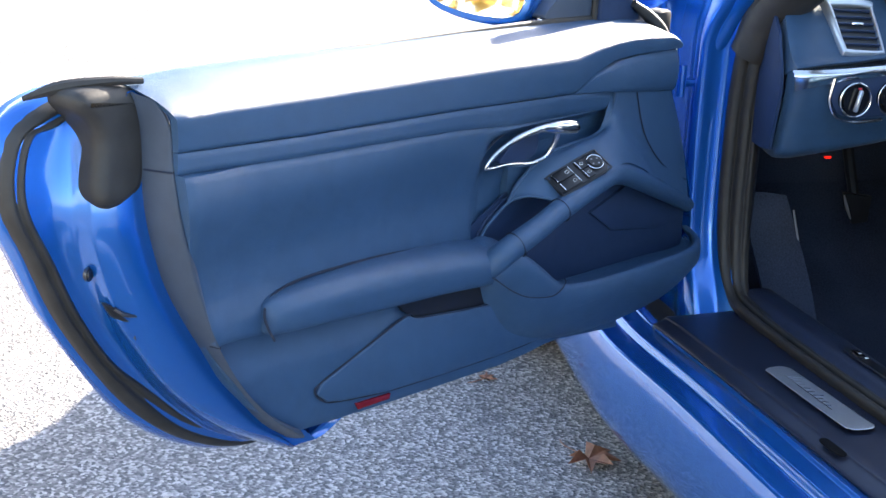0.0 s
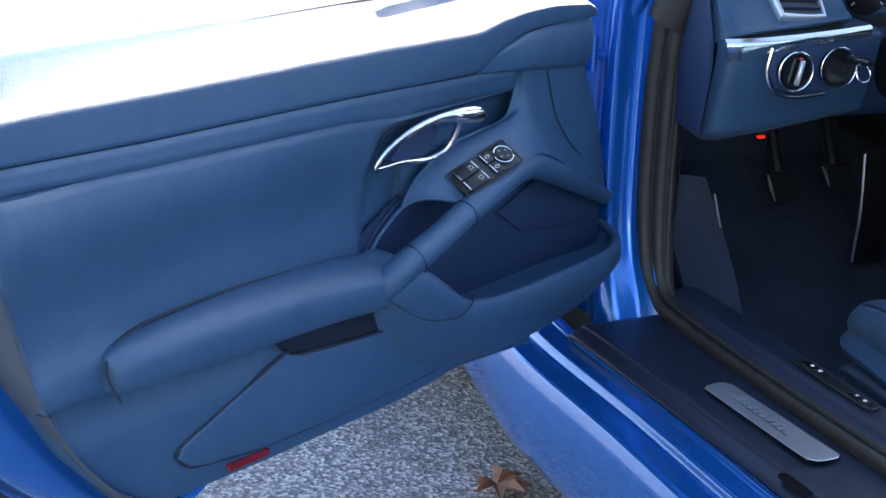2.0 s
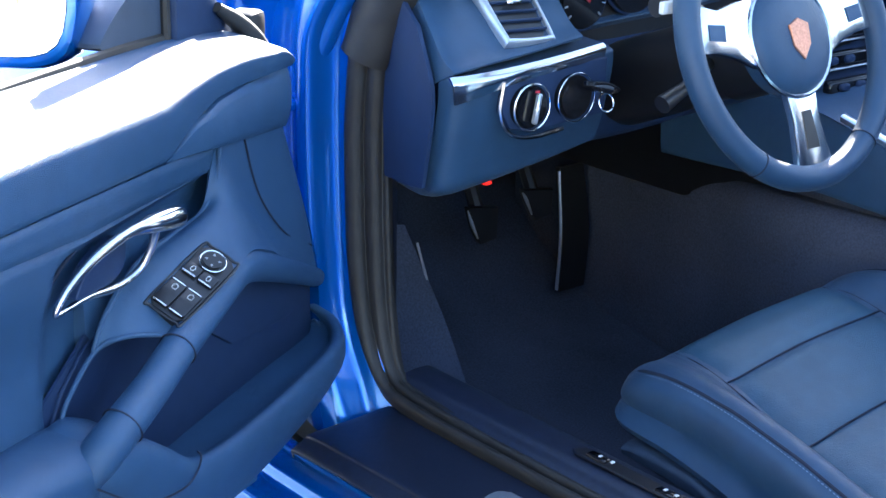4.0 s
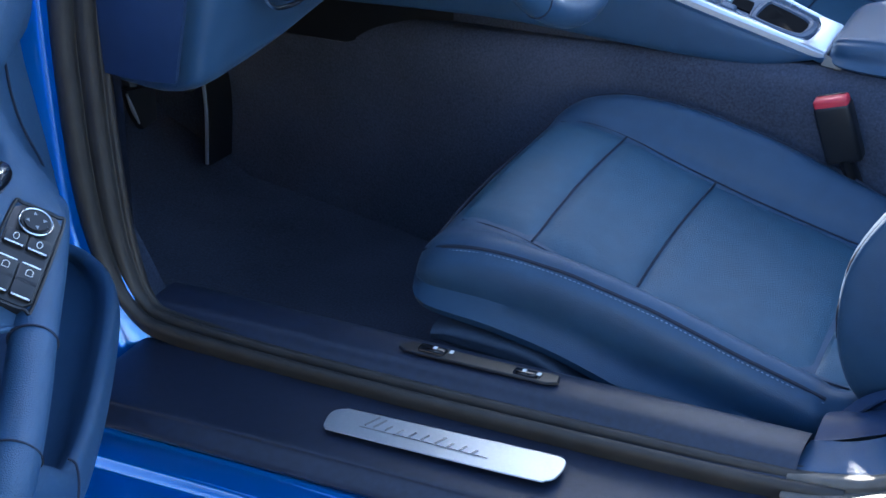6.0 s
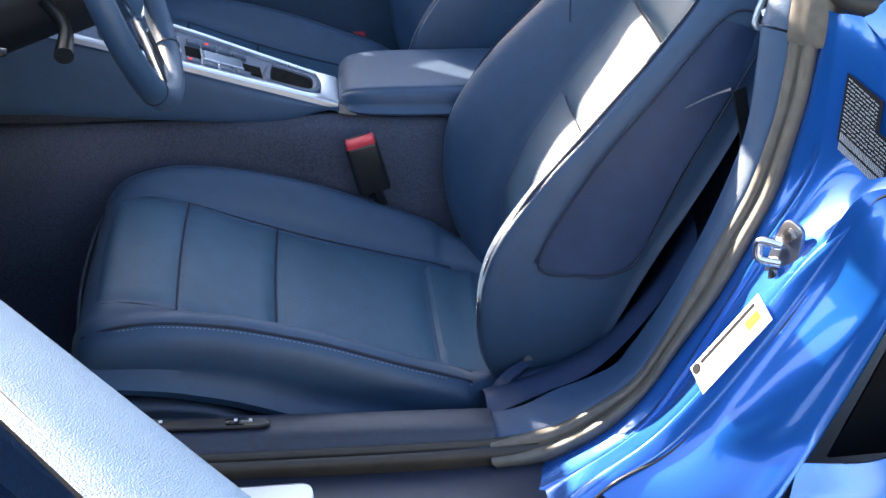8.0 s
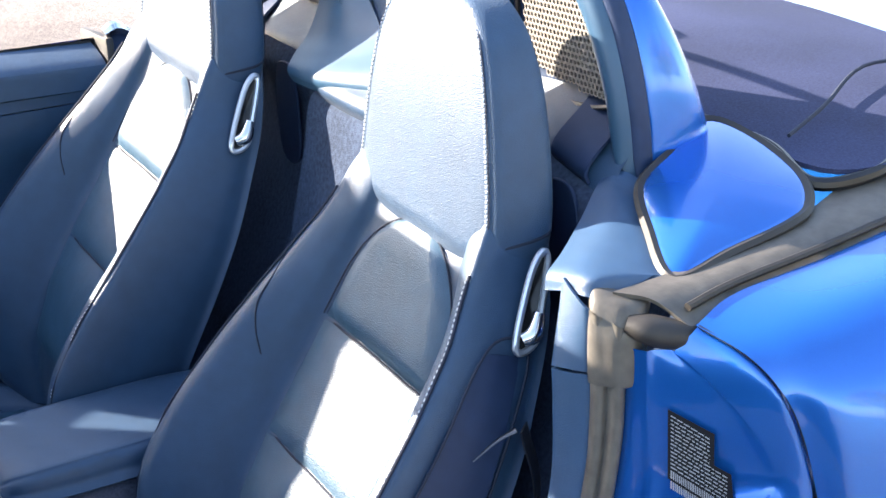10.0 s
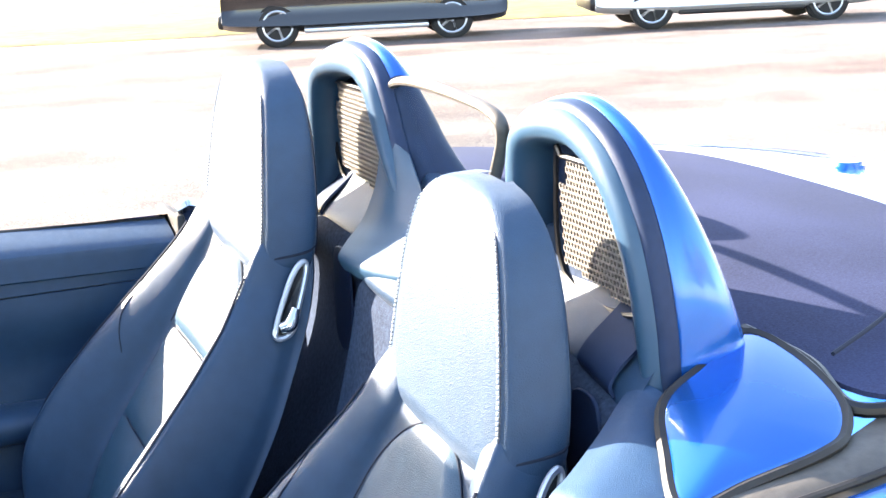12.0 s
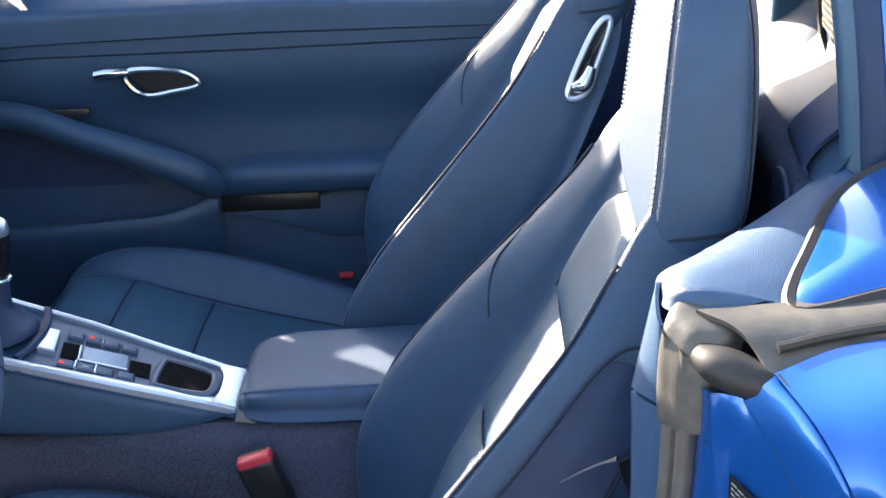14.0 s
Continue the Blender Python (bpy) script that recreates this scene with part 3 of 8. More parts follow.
    part("pocket_gap", push(tube([(p[0], 0.0015, p[1]) for p in pocket], 0.0017, 5, 110, True), low_depth), "seam", door)
    part("red_reflector", push(slab([(0.930, 0.457), (0.862, 0.456), (0.864, 0.448), (0.924, 0.447)], 0.004, flat_at(0.001), 0.001), low_depth), "reflector", door, "red door reflector")
    part("bump_stop", tube([(0.900, -0.01, 0.436), (0.862, -0.01, 0.434)], 0.008, 8), "paint", door)
    # door pocket: bowl, rim and the knuckle that rises into the pull handle
    bowl = []
    for u, rim, out, bot in [(0.030, 0.545, 0.020, 0.512), (0.045, 0.540, 0.048, 0.490), (0.075, 0.537, 0.070, 0.466), (0.113, 0.538, 0.084, 0.450), (0.160, 0.541, 0.092, 0.440), (0.216, 0.544, 0.096, 0.436), (0.315, 0.549, 0.099, 0.434), (0.402, 0.553, 0.099, 0.438), (0.477, 0.558, 0.096, 0.446), (0.534, 0.570, 0.091, 0.455), (0.575, 0.600, 0.087, 0.466), (0.615, 0.628, 0.082, 0.486), (0.645, 0.638, 0.074, 0.515), (0.668, 0.632, 0.060, 0.545), (0.680, 0.618, 0.040, 0.572)]:
        k = smooth01((u - 0.50) / 0.10)
        mid = (rim + bot) / 2
        bowl.append([(u, -0.008, rim - 0.03 + 0.03 * k), (u, out * 0.5 + 0.012, rim - 0.024 + 0.026 * k), (u, out - 0.015, rim - 0.006 + 0.006 * k), (u, out - 0.006, rim), (u, out + 0.002, rim - 0.006 - 0.004 * k), (u, out + 0.003, rim - 0.03), (u, out * 0.90, mid - 0.006), (u, 0.62 * out, bot + 0.012), (u, 0.028, bot), (u, -0.008, bot)])
    part("pocket_bowl", sheet(bowl, 70, 44, closed=True), "trim", door, "moulded navy door pocket")
    part("bowl_joint", tube([(0.684, 0.042, 0.612), (0.674, 0.064, 0.600), (0.650, 0.080, 0.580), (0.620, 0.0895, 0.566), (0.571, 0.096, 0.557), (0.545, 0.097, 0.562), (0.530, 0.0945, 0.5705), (0.524, 0.088, 0.573)], 0.0011, 6, 50), "seam", door)
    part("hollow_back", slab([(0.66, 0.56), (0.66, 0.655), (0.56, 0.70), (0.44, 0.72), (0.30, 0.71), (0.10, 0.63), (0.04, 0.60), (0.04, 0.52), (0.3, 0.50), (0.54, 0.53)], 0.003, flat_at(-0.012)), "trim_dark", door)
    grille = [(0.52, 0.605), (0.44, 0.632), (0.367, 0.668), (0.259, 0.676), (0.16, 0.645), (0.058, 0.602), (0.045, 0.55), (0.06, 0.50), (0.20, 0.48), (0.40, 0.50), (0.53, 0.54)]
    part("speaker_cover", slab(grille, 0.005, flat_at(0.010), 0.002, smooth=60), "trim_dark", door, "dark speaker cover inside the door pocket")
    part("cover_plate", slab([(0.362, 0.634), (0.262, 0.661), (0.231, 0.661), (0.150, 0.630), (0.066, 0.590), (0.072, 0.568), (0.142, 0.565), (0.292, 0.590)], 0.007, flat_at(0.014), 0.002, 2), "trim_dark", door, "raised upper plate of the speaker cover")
    # smooth shelf from the hollow round the switches to the door's front end
    shelf = [[(0.577, 0.006, 0.690), (0.560, 0.028, 0.700), (0.535, 0.050, 0.697), (0.517, 0.072, 0.690)],
             [(0.552, 0.008, 0.720), (0.530, 0.030, 0.722), (0.505, 0.054, 0.712), (0.490, 0.080, 0.702)],
             [(0.492, 0.012, 0.752), (0.476, 0.034, 0.750), (0.455, 0.058, 0.737), (0.440, 0.086, 0.720)],
             [(0.430, 0.018, 0.762), (0.415, 0.040, 0.768), (0.400, 0.062, 0.757), (0.390, 0.084, 0.733)],
             [(0.362, 0.024, 0.775), (0.352, 0.042, 0.780), (0.345, 0.058, 0.762), (0.345, 0.078, 0.729)],
             [(0.327, 0.026, 0.834), (0.310, 0.034, 0.800), (0.295, 0.045, 0.755), (0.280, 0.068, 0.705)],
             [(0.262, 0.027, 0.830), (0.245, 0.032, 0.775), (0.225, 0.038, 0.720), (0.205, 0.050, 0.670)],
             [(0.150, 0.025, 0.818), (0.118, 0.027, 0.755), (0.092, 0.030, 0.690), (0.070, 0.034, 0.612)],
             [(0.142, 0.000, 0.816), (0.108, 0.000, 0.755), (0.080, 0.002, 0.690), (0.052, 0.004, 0.604)]]
    part("switch_shelf", sheet(shelf, 60, 26, 0.004), "trim", door, "smooth navy shelf that carries the switches")
    part("shelf_lip", tube([(0.577, 0.008, 0.691), (0.552, 0.010, 0.721), (0.492, 0.014, 0.753), (0.430, 0.020, 0.763), (0.380, 0.025, 0.768), (0.350, 0.028, 0.782), (0.334, 0.030, 0.806), (0.327, 0.030, 0.834)], 0.0028, 8, 40), "trim", door)
    part("shelf_front_seam", tube([(0.261, 0.0290, 0.826), (0.250, 0.0325, 0.785), (0.236, 0.0365, 0.750), (0.204, 0.041, 0.711), (0.15, 0.037, 0.676), (0.082, 0.0335, 0.645)], 0.0012, 6, 30), "seam", door)
    part("corner_trim", panel_sheet(0.142, 0.440, [(0.10, 0.810), (0.156, 0.815), (0.325, 0.8355), (0.44, 0.8455)], [(0.10, 0.884), (0.188, 0.8875), (0.26, 0.8875), (0.327, 0.8845), (0.383, 0.8705), (0.436, 0.8465), (0.44, 0.846)], lambda u, v: 0.026 + 0.012 * smooth01((0.44 - u) / 0.12) * math.sin(3.1 * min(1.0, max(0.0, (v - 0.80) / 0.10))), 40, 12), "trim", door, "navy corner trim of the door")
    part("front_end", sheet([[(0.150, 0.022, 0.89), (0.140, 0.022, 0.81), (0.070, 0.026, 0.66), (0.028, 0.02, 0.56), (0.034, 0.02, 0.50)], [(0.146, -0.02, 0.90), (0.134, -0.02, 0.81), (0.060, -0.02, 0.66), (0.010, -0.02, 0.56), (0.012, -0.02, 0.46)], [(0.150, -0.10, 0.88), (0.10, -0.10, 0.81), (0.030, -0.10, 0.66), (-0.02, -0.10, 0.56), (-0.02, -0.10, 0.42)], [(0.10, -0.145, 0.86), (0.04, -0.145, 0.81), (0.0, -0.145, 0.66), (-0.03, -0.145, 0.56), (-0.03, -0.145, 0.42)]], 14, 20, 0.003), "paint", door, "painted front face of the door")
    # pull handle that rises from the bowl and runs on to the front
    grip = [(0.676, 0.036, 0.600), (0.664, 0.052, 0.622), (0.640, 0.062, 0.640), (0.58, 0.070, 0.663), (0.527, 0.073, 0.683), (0.458, 0.075, 0.704), (0.405, 0.073, 0.716), (0.366, 0.068, 0.714), (0.31, 0.061, 0.697), (0.20, 0.044, 0.653), (0.12, 0.034, 0.620), (0.05, 0.024, 0.590)]
    rad = [0.018, 0.021, 0.021, 0.0195, 0.019, 0.0195, 0.020, 0.0205, 0.019, 0.0165, 0.015, 0.013]
    part("pull_handle", tube(grip, rad, 16, 70, flat=0.95), "trim", door, "navy leather wrapped pull handle")
    def grip_ring(i, t, r):
        a, b = Vector(grip[i]), Vector(grip[i + 1])
        return ring(r, 0.0010, Matrix.Translation(a.lerp(b, t)) @ (b - a).to_track_quat("Z", "Y").to_matrix().to_4x4(), 24, 5)
    part("grip_joint", grip_ring(4, 0.0, 0.0192), "seam", door)
    part("grip_joint", grip_ring(2, 0.2, 0.0212), "seam", door)
    # the hollow's shade, painted as a flat dark plate
    part("cup_hollow", slab([(0.650, 0.625), (0.638, 0.642), (0.618, 0.664), (0.575, 0.690), (0.55, 0.694), (0.50, 0.68), (0.55, 0.640), (0.60, 0.618), (0.64, 0.606)], 0.003, flat_at(-0.007), 0.001, 1), "trim_dark", door, "dark plate painting the shade behind the pull handle")
    part("hollow_rim", tube([(0.652, 0.004, 0.624), (0.640, 0.004, 0.640), (0.620, 0.004, 0.661), (0.577, 0.009, 0.690), (0.560, 0.029, 0.7015), (0.535, 0.051, 0.6985), (0.520, 0.066, 0.692)], 0.0026, 8, 40), "trim", door)
    # switches, laid on the shelf
    R0, F0 = Vector((0.503, 0.046, 0.710)), Vector((0.388, 0.070, 0.749))
    e1 = (F0 - R0).normalized()
    e2 = Vector((-0.004, -0.034, 0.020))
    e2 = (e2 - e1 * e2.dot(e1)).normalized()
    e3 = e1.cross(e2)
    if e3.z < 0:
        e3 = -e3
    mid = (R0 + F0) / 2 + e3 * 0.0110 + Vector((0.019, 0, -0.010))
    sm = Matrix(((e1.x, e2.x, e3.x, mid.x), (e1.y, e2.y, e3.y, mid.y), (e1.z, e2.z, e3.z, mid.z), (0, 0, 0, 1))) @ Matrix.Scale(0.88, 4)
    def plate(a, b, c, d_, high, bevel, z0, cut=0.002):
        return slab([(a + cut, b), (c - cut, b), (c, b + cut), (c, d_ - cut), (c - cut, d_), (a + cut, d_), (a, d_ - cut), (a, b + cut)], high, sm @ Matrix.Translation((0, 0, z0)), bevel, 2)
    sw = part("switch_panel", plate(-0.058, -0.0235, 0.058, 0.0235, 0.017, 0.002, -0.012, 0.008), "black", door, "dark window and mirror switch panel")
    part("switch_frame", tube([sm @ Vector(p) for p in ((-0.0595, -0.017, 0.004), (-0.052, -0.0245, 0.004), (0.050, -0.0245, 0.004), (0.0595, -0.015, 0.004), (0.0595, 0.015, 0.004), (0.050, 0.0245, 0.004), (-0.052, 0.0245, 0.004), (-0.0595, 0.017, 0.004))], 0.0016, 6, 64, True), "black", sw)
    for b in (-0.0215, 0.0005):
        part("switch_well", plate(-0.011, b, 0.003, b + 0.021, 0.0012, 0, 0.0045), "black", sw)
        k = part("window_switch", plate(-0.052, b, -0.012, b + 0.021, 0.006, 0.0015, 0.0035), "black", sw)
        part("switch_mark", plate(-0.0525, b + 0.002, -0.0505, b + 0.019, 0.001, 0, 0.0086), "chrome", k)
        part("switch_mark", plate(-0.0145, b + 0.002, -0.0125, b + 0.019, 0.001, 0, 0.0090), "chrome", k)
        part("button_gap", plate(-0.0330, b + 0.0005, -0.0322, b + 0.0205, 0.0006, 0, 0.0092), "black", k)
        part("print_mark", tube([sm @ Vector((-0.022 + x, b + 0.010 + y, 0.0097)) for x, y in ((-0.004, -0.003), (0.002, -0.003), (0.004, 0.0), (0.002, 0.003), (-0.004, 0.003))], 0.0004, 4, closed=True), "white", k)
        k = part("mirror_button", plate(0.004, b, 0.022, b + 0.021, 0.0055, 0.0015, 0.0035), "black", sw)
        part("switch_mark", plate(0.0045, b + 0.002, 0.0062, b + 0.019, 0.001, 0, 0.0083), "chrome", k)
        part("print_mark", tube([sm @ Vector((0.014 + 0.004 * math.cos(a), b + 0.0105 + 0.0026 * math.sin(a), 0.0092)) for a in np.linspace(0, 6.28, 10, endpoint=False)], 0.0004, 4, closed=True), "white", k)
    km = sm @ Matrix.Translation((0.038, 0.0, 0.007))
    part("mirror_knob", disc(0.0135, 0.010, km, 28, 0.002), "black", sw)
    part("knob_ring", ring(0.0155, 0.0012, km @ Matrix.Translation((0, 0, 0.003)), 36, 6), "chrome", sw, "bright ring round the mirror knob")
    for a in range(4):
        part("print_mark", slab([(0.0065, -0.0018), (0.0105, 0.0), (0.0065, 0.0018)], 0.0006, km @ Matrix.Rotation(a * math.pi / 2 + 0.4, 4, "Z") @ Matrix.Translation((0, 0, 0.0048))), "print", sw, smooth=False)
    # inner handle: thin loop that thickens into the lever's end
    loop = [(0.648, 0.014, 0.757), (0.634, 0.020, 0.777), (0.600, 0.030, 0.797), (0.560, 0.040, 0.808), (0.526, 0.048, 0.810), (0.512, 0.047, 0.800), (0.512, 0.042, 0.780), (0.520, 0.034, 0.761), (0.538, 0.026, 0.752), (0.560, 0.022, 0.751), (0.600, 0.018, 0.756), (0.634, 0.014, 0.755)]
    rr = [0.0030, 0.0042, 0.0050, 0.0055, 0.0060, 0.0055, 0.0045, 0.0042, 0.0038, 0.0038, 0.0036, 0.0028]
    handle = part("inner_handle", tube(loop, rr, 10, 80, True), "chrome", door, "chrome inner door handle")
    part("lever_end", tube([(0.548, 0.042, 0.809), (0.522, 0.049, 0.809), (0.498, 0.053, 0.807), (0.478, 0.054, 0.804), (0.475, 0.054, 0.8035)], [0.005, 0.0095, 0.0115, 0.0115, 0.009], 14, 16), "chrome", handle)
    # not sunk in: a raised dark slab gives the shade inside the loop
    part("handle_recess", slab([(0.622, 0.762), (0.612, 0.775), (0.590, 0.788), (0.56, 0.796), (0.532, 0.796), (0.525, 0.782), (0.534, 0.764), (0.555, 0.757), (0.595, 0.759)], 0.014, flat_at(0.008), 0.001, 1, 40), "trim_dark", handle, "dark plate painting the shade behind the handle")
    part("recess_edge", tube([(0.655, 0.000, 0.750), (0.642, 0.003, 0.775), (0.603, 0.010, 0.802), (0.56, 0.016, 0.8115)], 0.0018, 6, 24), "seam", door)
    # window slot, corner triangle, rear cap, latch
    part("window_seal", tube([(0.28, -0.050, 0.938), (0.4, -0.050, 0.944), (0.6, -0.050, 0.949), (0.9, -0.050, 0.952), (1.28, -0.050, 0.952)], 0.006, 8, 30, flat=1.2), "rubber", door)
    part("corner_triangle", slab([(0.290, 0.930), (0.289, 0.985), (0.282, 1.05), (0.262, 1.09), (0.240, 1.05), (0.205, 0.985), (0.165, 0.94), (0.135, 0.905), (0.17, 0.90)], 0.016, flat_at(-0.050), 0.004), "trim_dark", door, "dark triangle behind the door mirror")
    part("window_guide", tube([(0.294, -0.046, 0.93), (0.292, -0.046, 1.0), (0.284, -0.046, 1.07)], 0.0055, 8), "rubber", door)
    part("hinge_cover", tube([(0.20, -0.030, 0.960), (0.160, -0.022, 0.935), (0.128, -0.012, 0.905), (0.112, -0.004, 0.872)], [0.006, 0.011, 0.011, 0.005], 10, 24), "rubber", door)
    part("hinge_cover", box(0.085, -0.06, 0.895, 0.125, -0.02, 0.940, 0.008), "rubber", door)
    cap = [(1.372, 0.940), (1.352, 0.918), (1.345, 0.893), (1.350, 0.839), (1.342, 0.818), (1.323, 0.810), (1.294, 0.816), (1.275, 0.834), (1.268, 0.873), (1.272, 0.923), (1.280, 0.952), (1.32, 0.961), (1.366, 0.958)]
    part("rear_cap", slab(cap, 0.062, flat_at(-0.088), 0.018, 4, 60), "rubber", door, "black rubber cap at the top of the door's rear edge")
    part("cap_lip", tube([(1.275, -0.030, 0.963), (1.32, -0.045, 0.965), (1.365, -0.075, 0.958), (1.400, -0.10, 0.945)], [0.004, 0.006, 0.008, 0.003], 8, 18), "rubber", door)
    part("latch_slot", slab([(1.326, 0.686), (1.292, 0.672), (1.266, 0.683), (1.256, 0.670), (1.268, 0.658), (1.293, 0.655), (1.314, 0.665)], 0.006, Matrix.Translation((0, -0.050, 0)) @ Matrix.Translation((1.29, 0, 0)) @ Matrix.Rotation(radians(-22), 4, "Z") @ Matrix.Translation((-1.29, 0, 0)) @ FLAT, 0.002, 1), "black", door, "black latch opening")
    part("latch_claw", tube([(1.285, -0.040, 0.664), (1.30, -0.044, 0.668), (1.312, -0.050, 0.677)], 0.003, 6, 8), "steel", door)
    for u, w, v in ((1.338, -0.066, 0.724), (1.275, -0.052, 0.634)):
        sc = part("latch_screw", disc(0.009, 0.008, Matrix.Translation((u, w, v)) @ Matrix.Rotation(radians(24), 4, "Z") @ Matrix.Rotation(radians(90), 4, "X"), 16, 0.002), "steel", door)
        part("screw_socket", disc(0.004, 0.009, Matrix.Translation((u, w, v)) @ Matrix.Rotation(radians(24), 4, "Z") @ Matrix.Rotation(radians(90), 4, "X"), 6), "black", sc)
    # the panel swells towards its rear end, below the waist
    far = Vector((2.442, 1.36, 1.346))
    for ob in [k for k in door.children_recursive if k.type == "MESH"]:
        for v in ob.data.vertices:
            out = (-0.014 + 0.030 * smooth01((v.co.x - 0.42) / 0.62)) * (1 - smooth01((v.co.z - 0.77) / 0.14))
            v.co += (far - v.co) * (out / (far.y - v.co.y))
    return door


def build_mirror():
    turn = Matrix.Translation((0.49, -0.165, 0)) @ Matrix.Rotation(radians(-74), 4, "Z") @ Matrix.Translation((0, 0, 1.02)) @ Matrix.Rotation(radians(7), 4, "X") @ Matrix.Translation((-0.49, 0.165, -1.02))
    mir = thing("door_mirror", "blue painted door mirror with bright glass on a short arm", "mirror", Matrix.Translation(HINGE) @ Matrix.Rotation(SWING, 4, "Z") @ Matrix.Translation((-0.178, 0, -0.012)) @ turn)
    form = ((-0.9, -0.85), (-0.2, -1.02), (0.7, -0.8), (1.0, -0.25), (0.98, 0.5), (0.75, 1.0), (-0.2, 1.05), (-0.85, 0.9), (-1.02, 0.2))
    rows = []
    for w, k in ((-0.30, 0.55), (-0.285, 0.82), (-0.25, 0.97), (-0.20, 1.02), (-0.165, 1.0), (-0.16, 0.93)):
        rows.append([(0.49 + 0.100 * k * x, w, 1.02 + 0.085 * k * y) for x, y in form])
    part("housing", sheet(rows, 14, 40, closed=True), "paint", mir)
    part("mirror_glass", slab([(0.49 + 0.091 * x, 1.02 + 0.074 * y) for x, y in form], 0.004, flat_at(-0.162), 0.001, 1, 40), "mirror", mir, "bright mirror glass")
    back = turn.inverted()
    part("arm", tube([back @ Vector(p) for p in ((0.46, -0.25, 0.975), (0.38, -0.23, 0.962), (0.30, -0.18, 0.955), (0.26, -0.12, 0.955), (0.24, -0.06, 0.955))], [0.03, 0.045, 0.042, 0.04, 0.042], 14, 24, flat=0.75), "paint", mir)
    base = [(0.455, 0.952), (0.428, 0.978), (0.388, 0.998), (0.352, 1.004), (0.316, 0.988), (0.292, 0.957), (0.328, 0.940), (0.40, 0.942)]
    foot = [[back @ Vector((0.373 + (u - 0.373) * k, w, 0.962 + (v - 0.962) * k)) for u, v in base] for w, k in ((-0.050, 1.0), (-0.075, 1.0), (-0.100, 0.92), (-0.122, 0.68), (-0.132, 0.35), (-0.134, 0.05))]
    part("foot", sheet(foot, 20, 40, closed=True), "edge_grey", mir, "grey plastic mirror foot on the door")


# ---------------------------------------------------------------- painted body, sill and pillars
SEAL_OUT = [(1.221, 0.138, 0.945), (1.218, 0.138, 0.876), (1.214, 0.138, 0.828), (1.205, 0.138, 0.781), (1.192, 0.138, 0.720), (1.171, 0.138, 0.667), (1.145, 0.138, 0.606), (1.103, 0.138, 0.536), (1.072, 0.138, 0.481), (1.029, 0.138, 0.430), (0.979, 0.138, 0.399), (0.939, 0.138, 0.387), (0.90, 0.136, 0.384)]
SEAL_IN = [(1.199, 0.170, 0.960), (1.199, 0.170, 0.893), (1.195, 0.170, 0.821), (1.187, 0.170, 0.773), (1.171, 0.170, 0.712), (1.146, 0.170, 0.657), (1.122, 0.170, 0.602), (1.088, 0.170, 0.526), (1.059, 0.170, 0.478), (1.015, 0.170, 0.443), (0.976, 0.172, 0.420), (0.936, 0.170, 0.410), (0.90, 0.168, 0.404)]


def settle(bm, times):
    """Evens out a sheet's inner vertices, its border staying where it is."""
    inner = [v for v in bm.verts if not v.is_boundary]
    for _ in range(times):
        bmesh.ops.smooth_vert(bm, verts=inner, factor=0.5, use_axis_x=True, use_axis_y=True, use_axis_z=True)


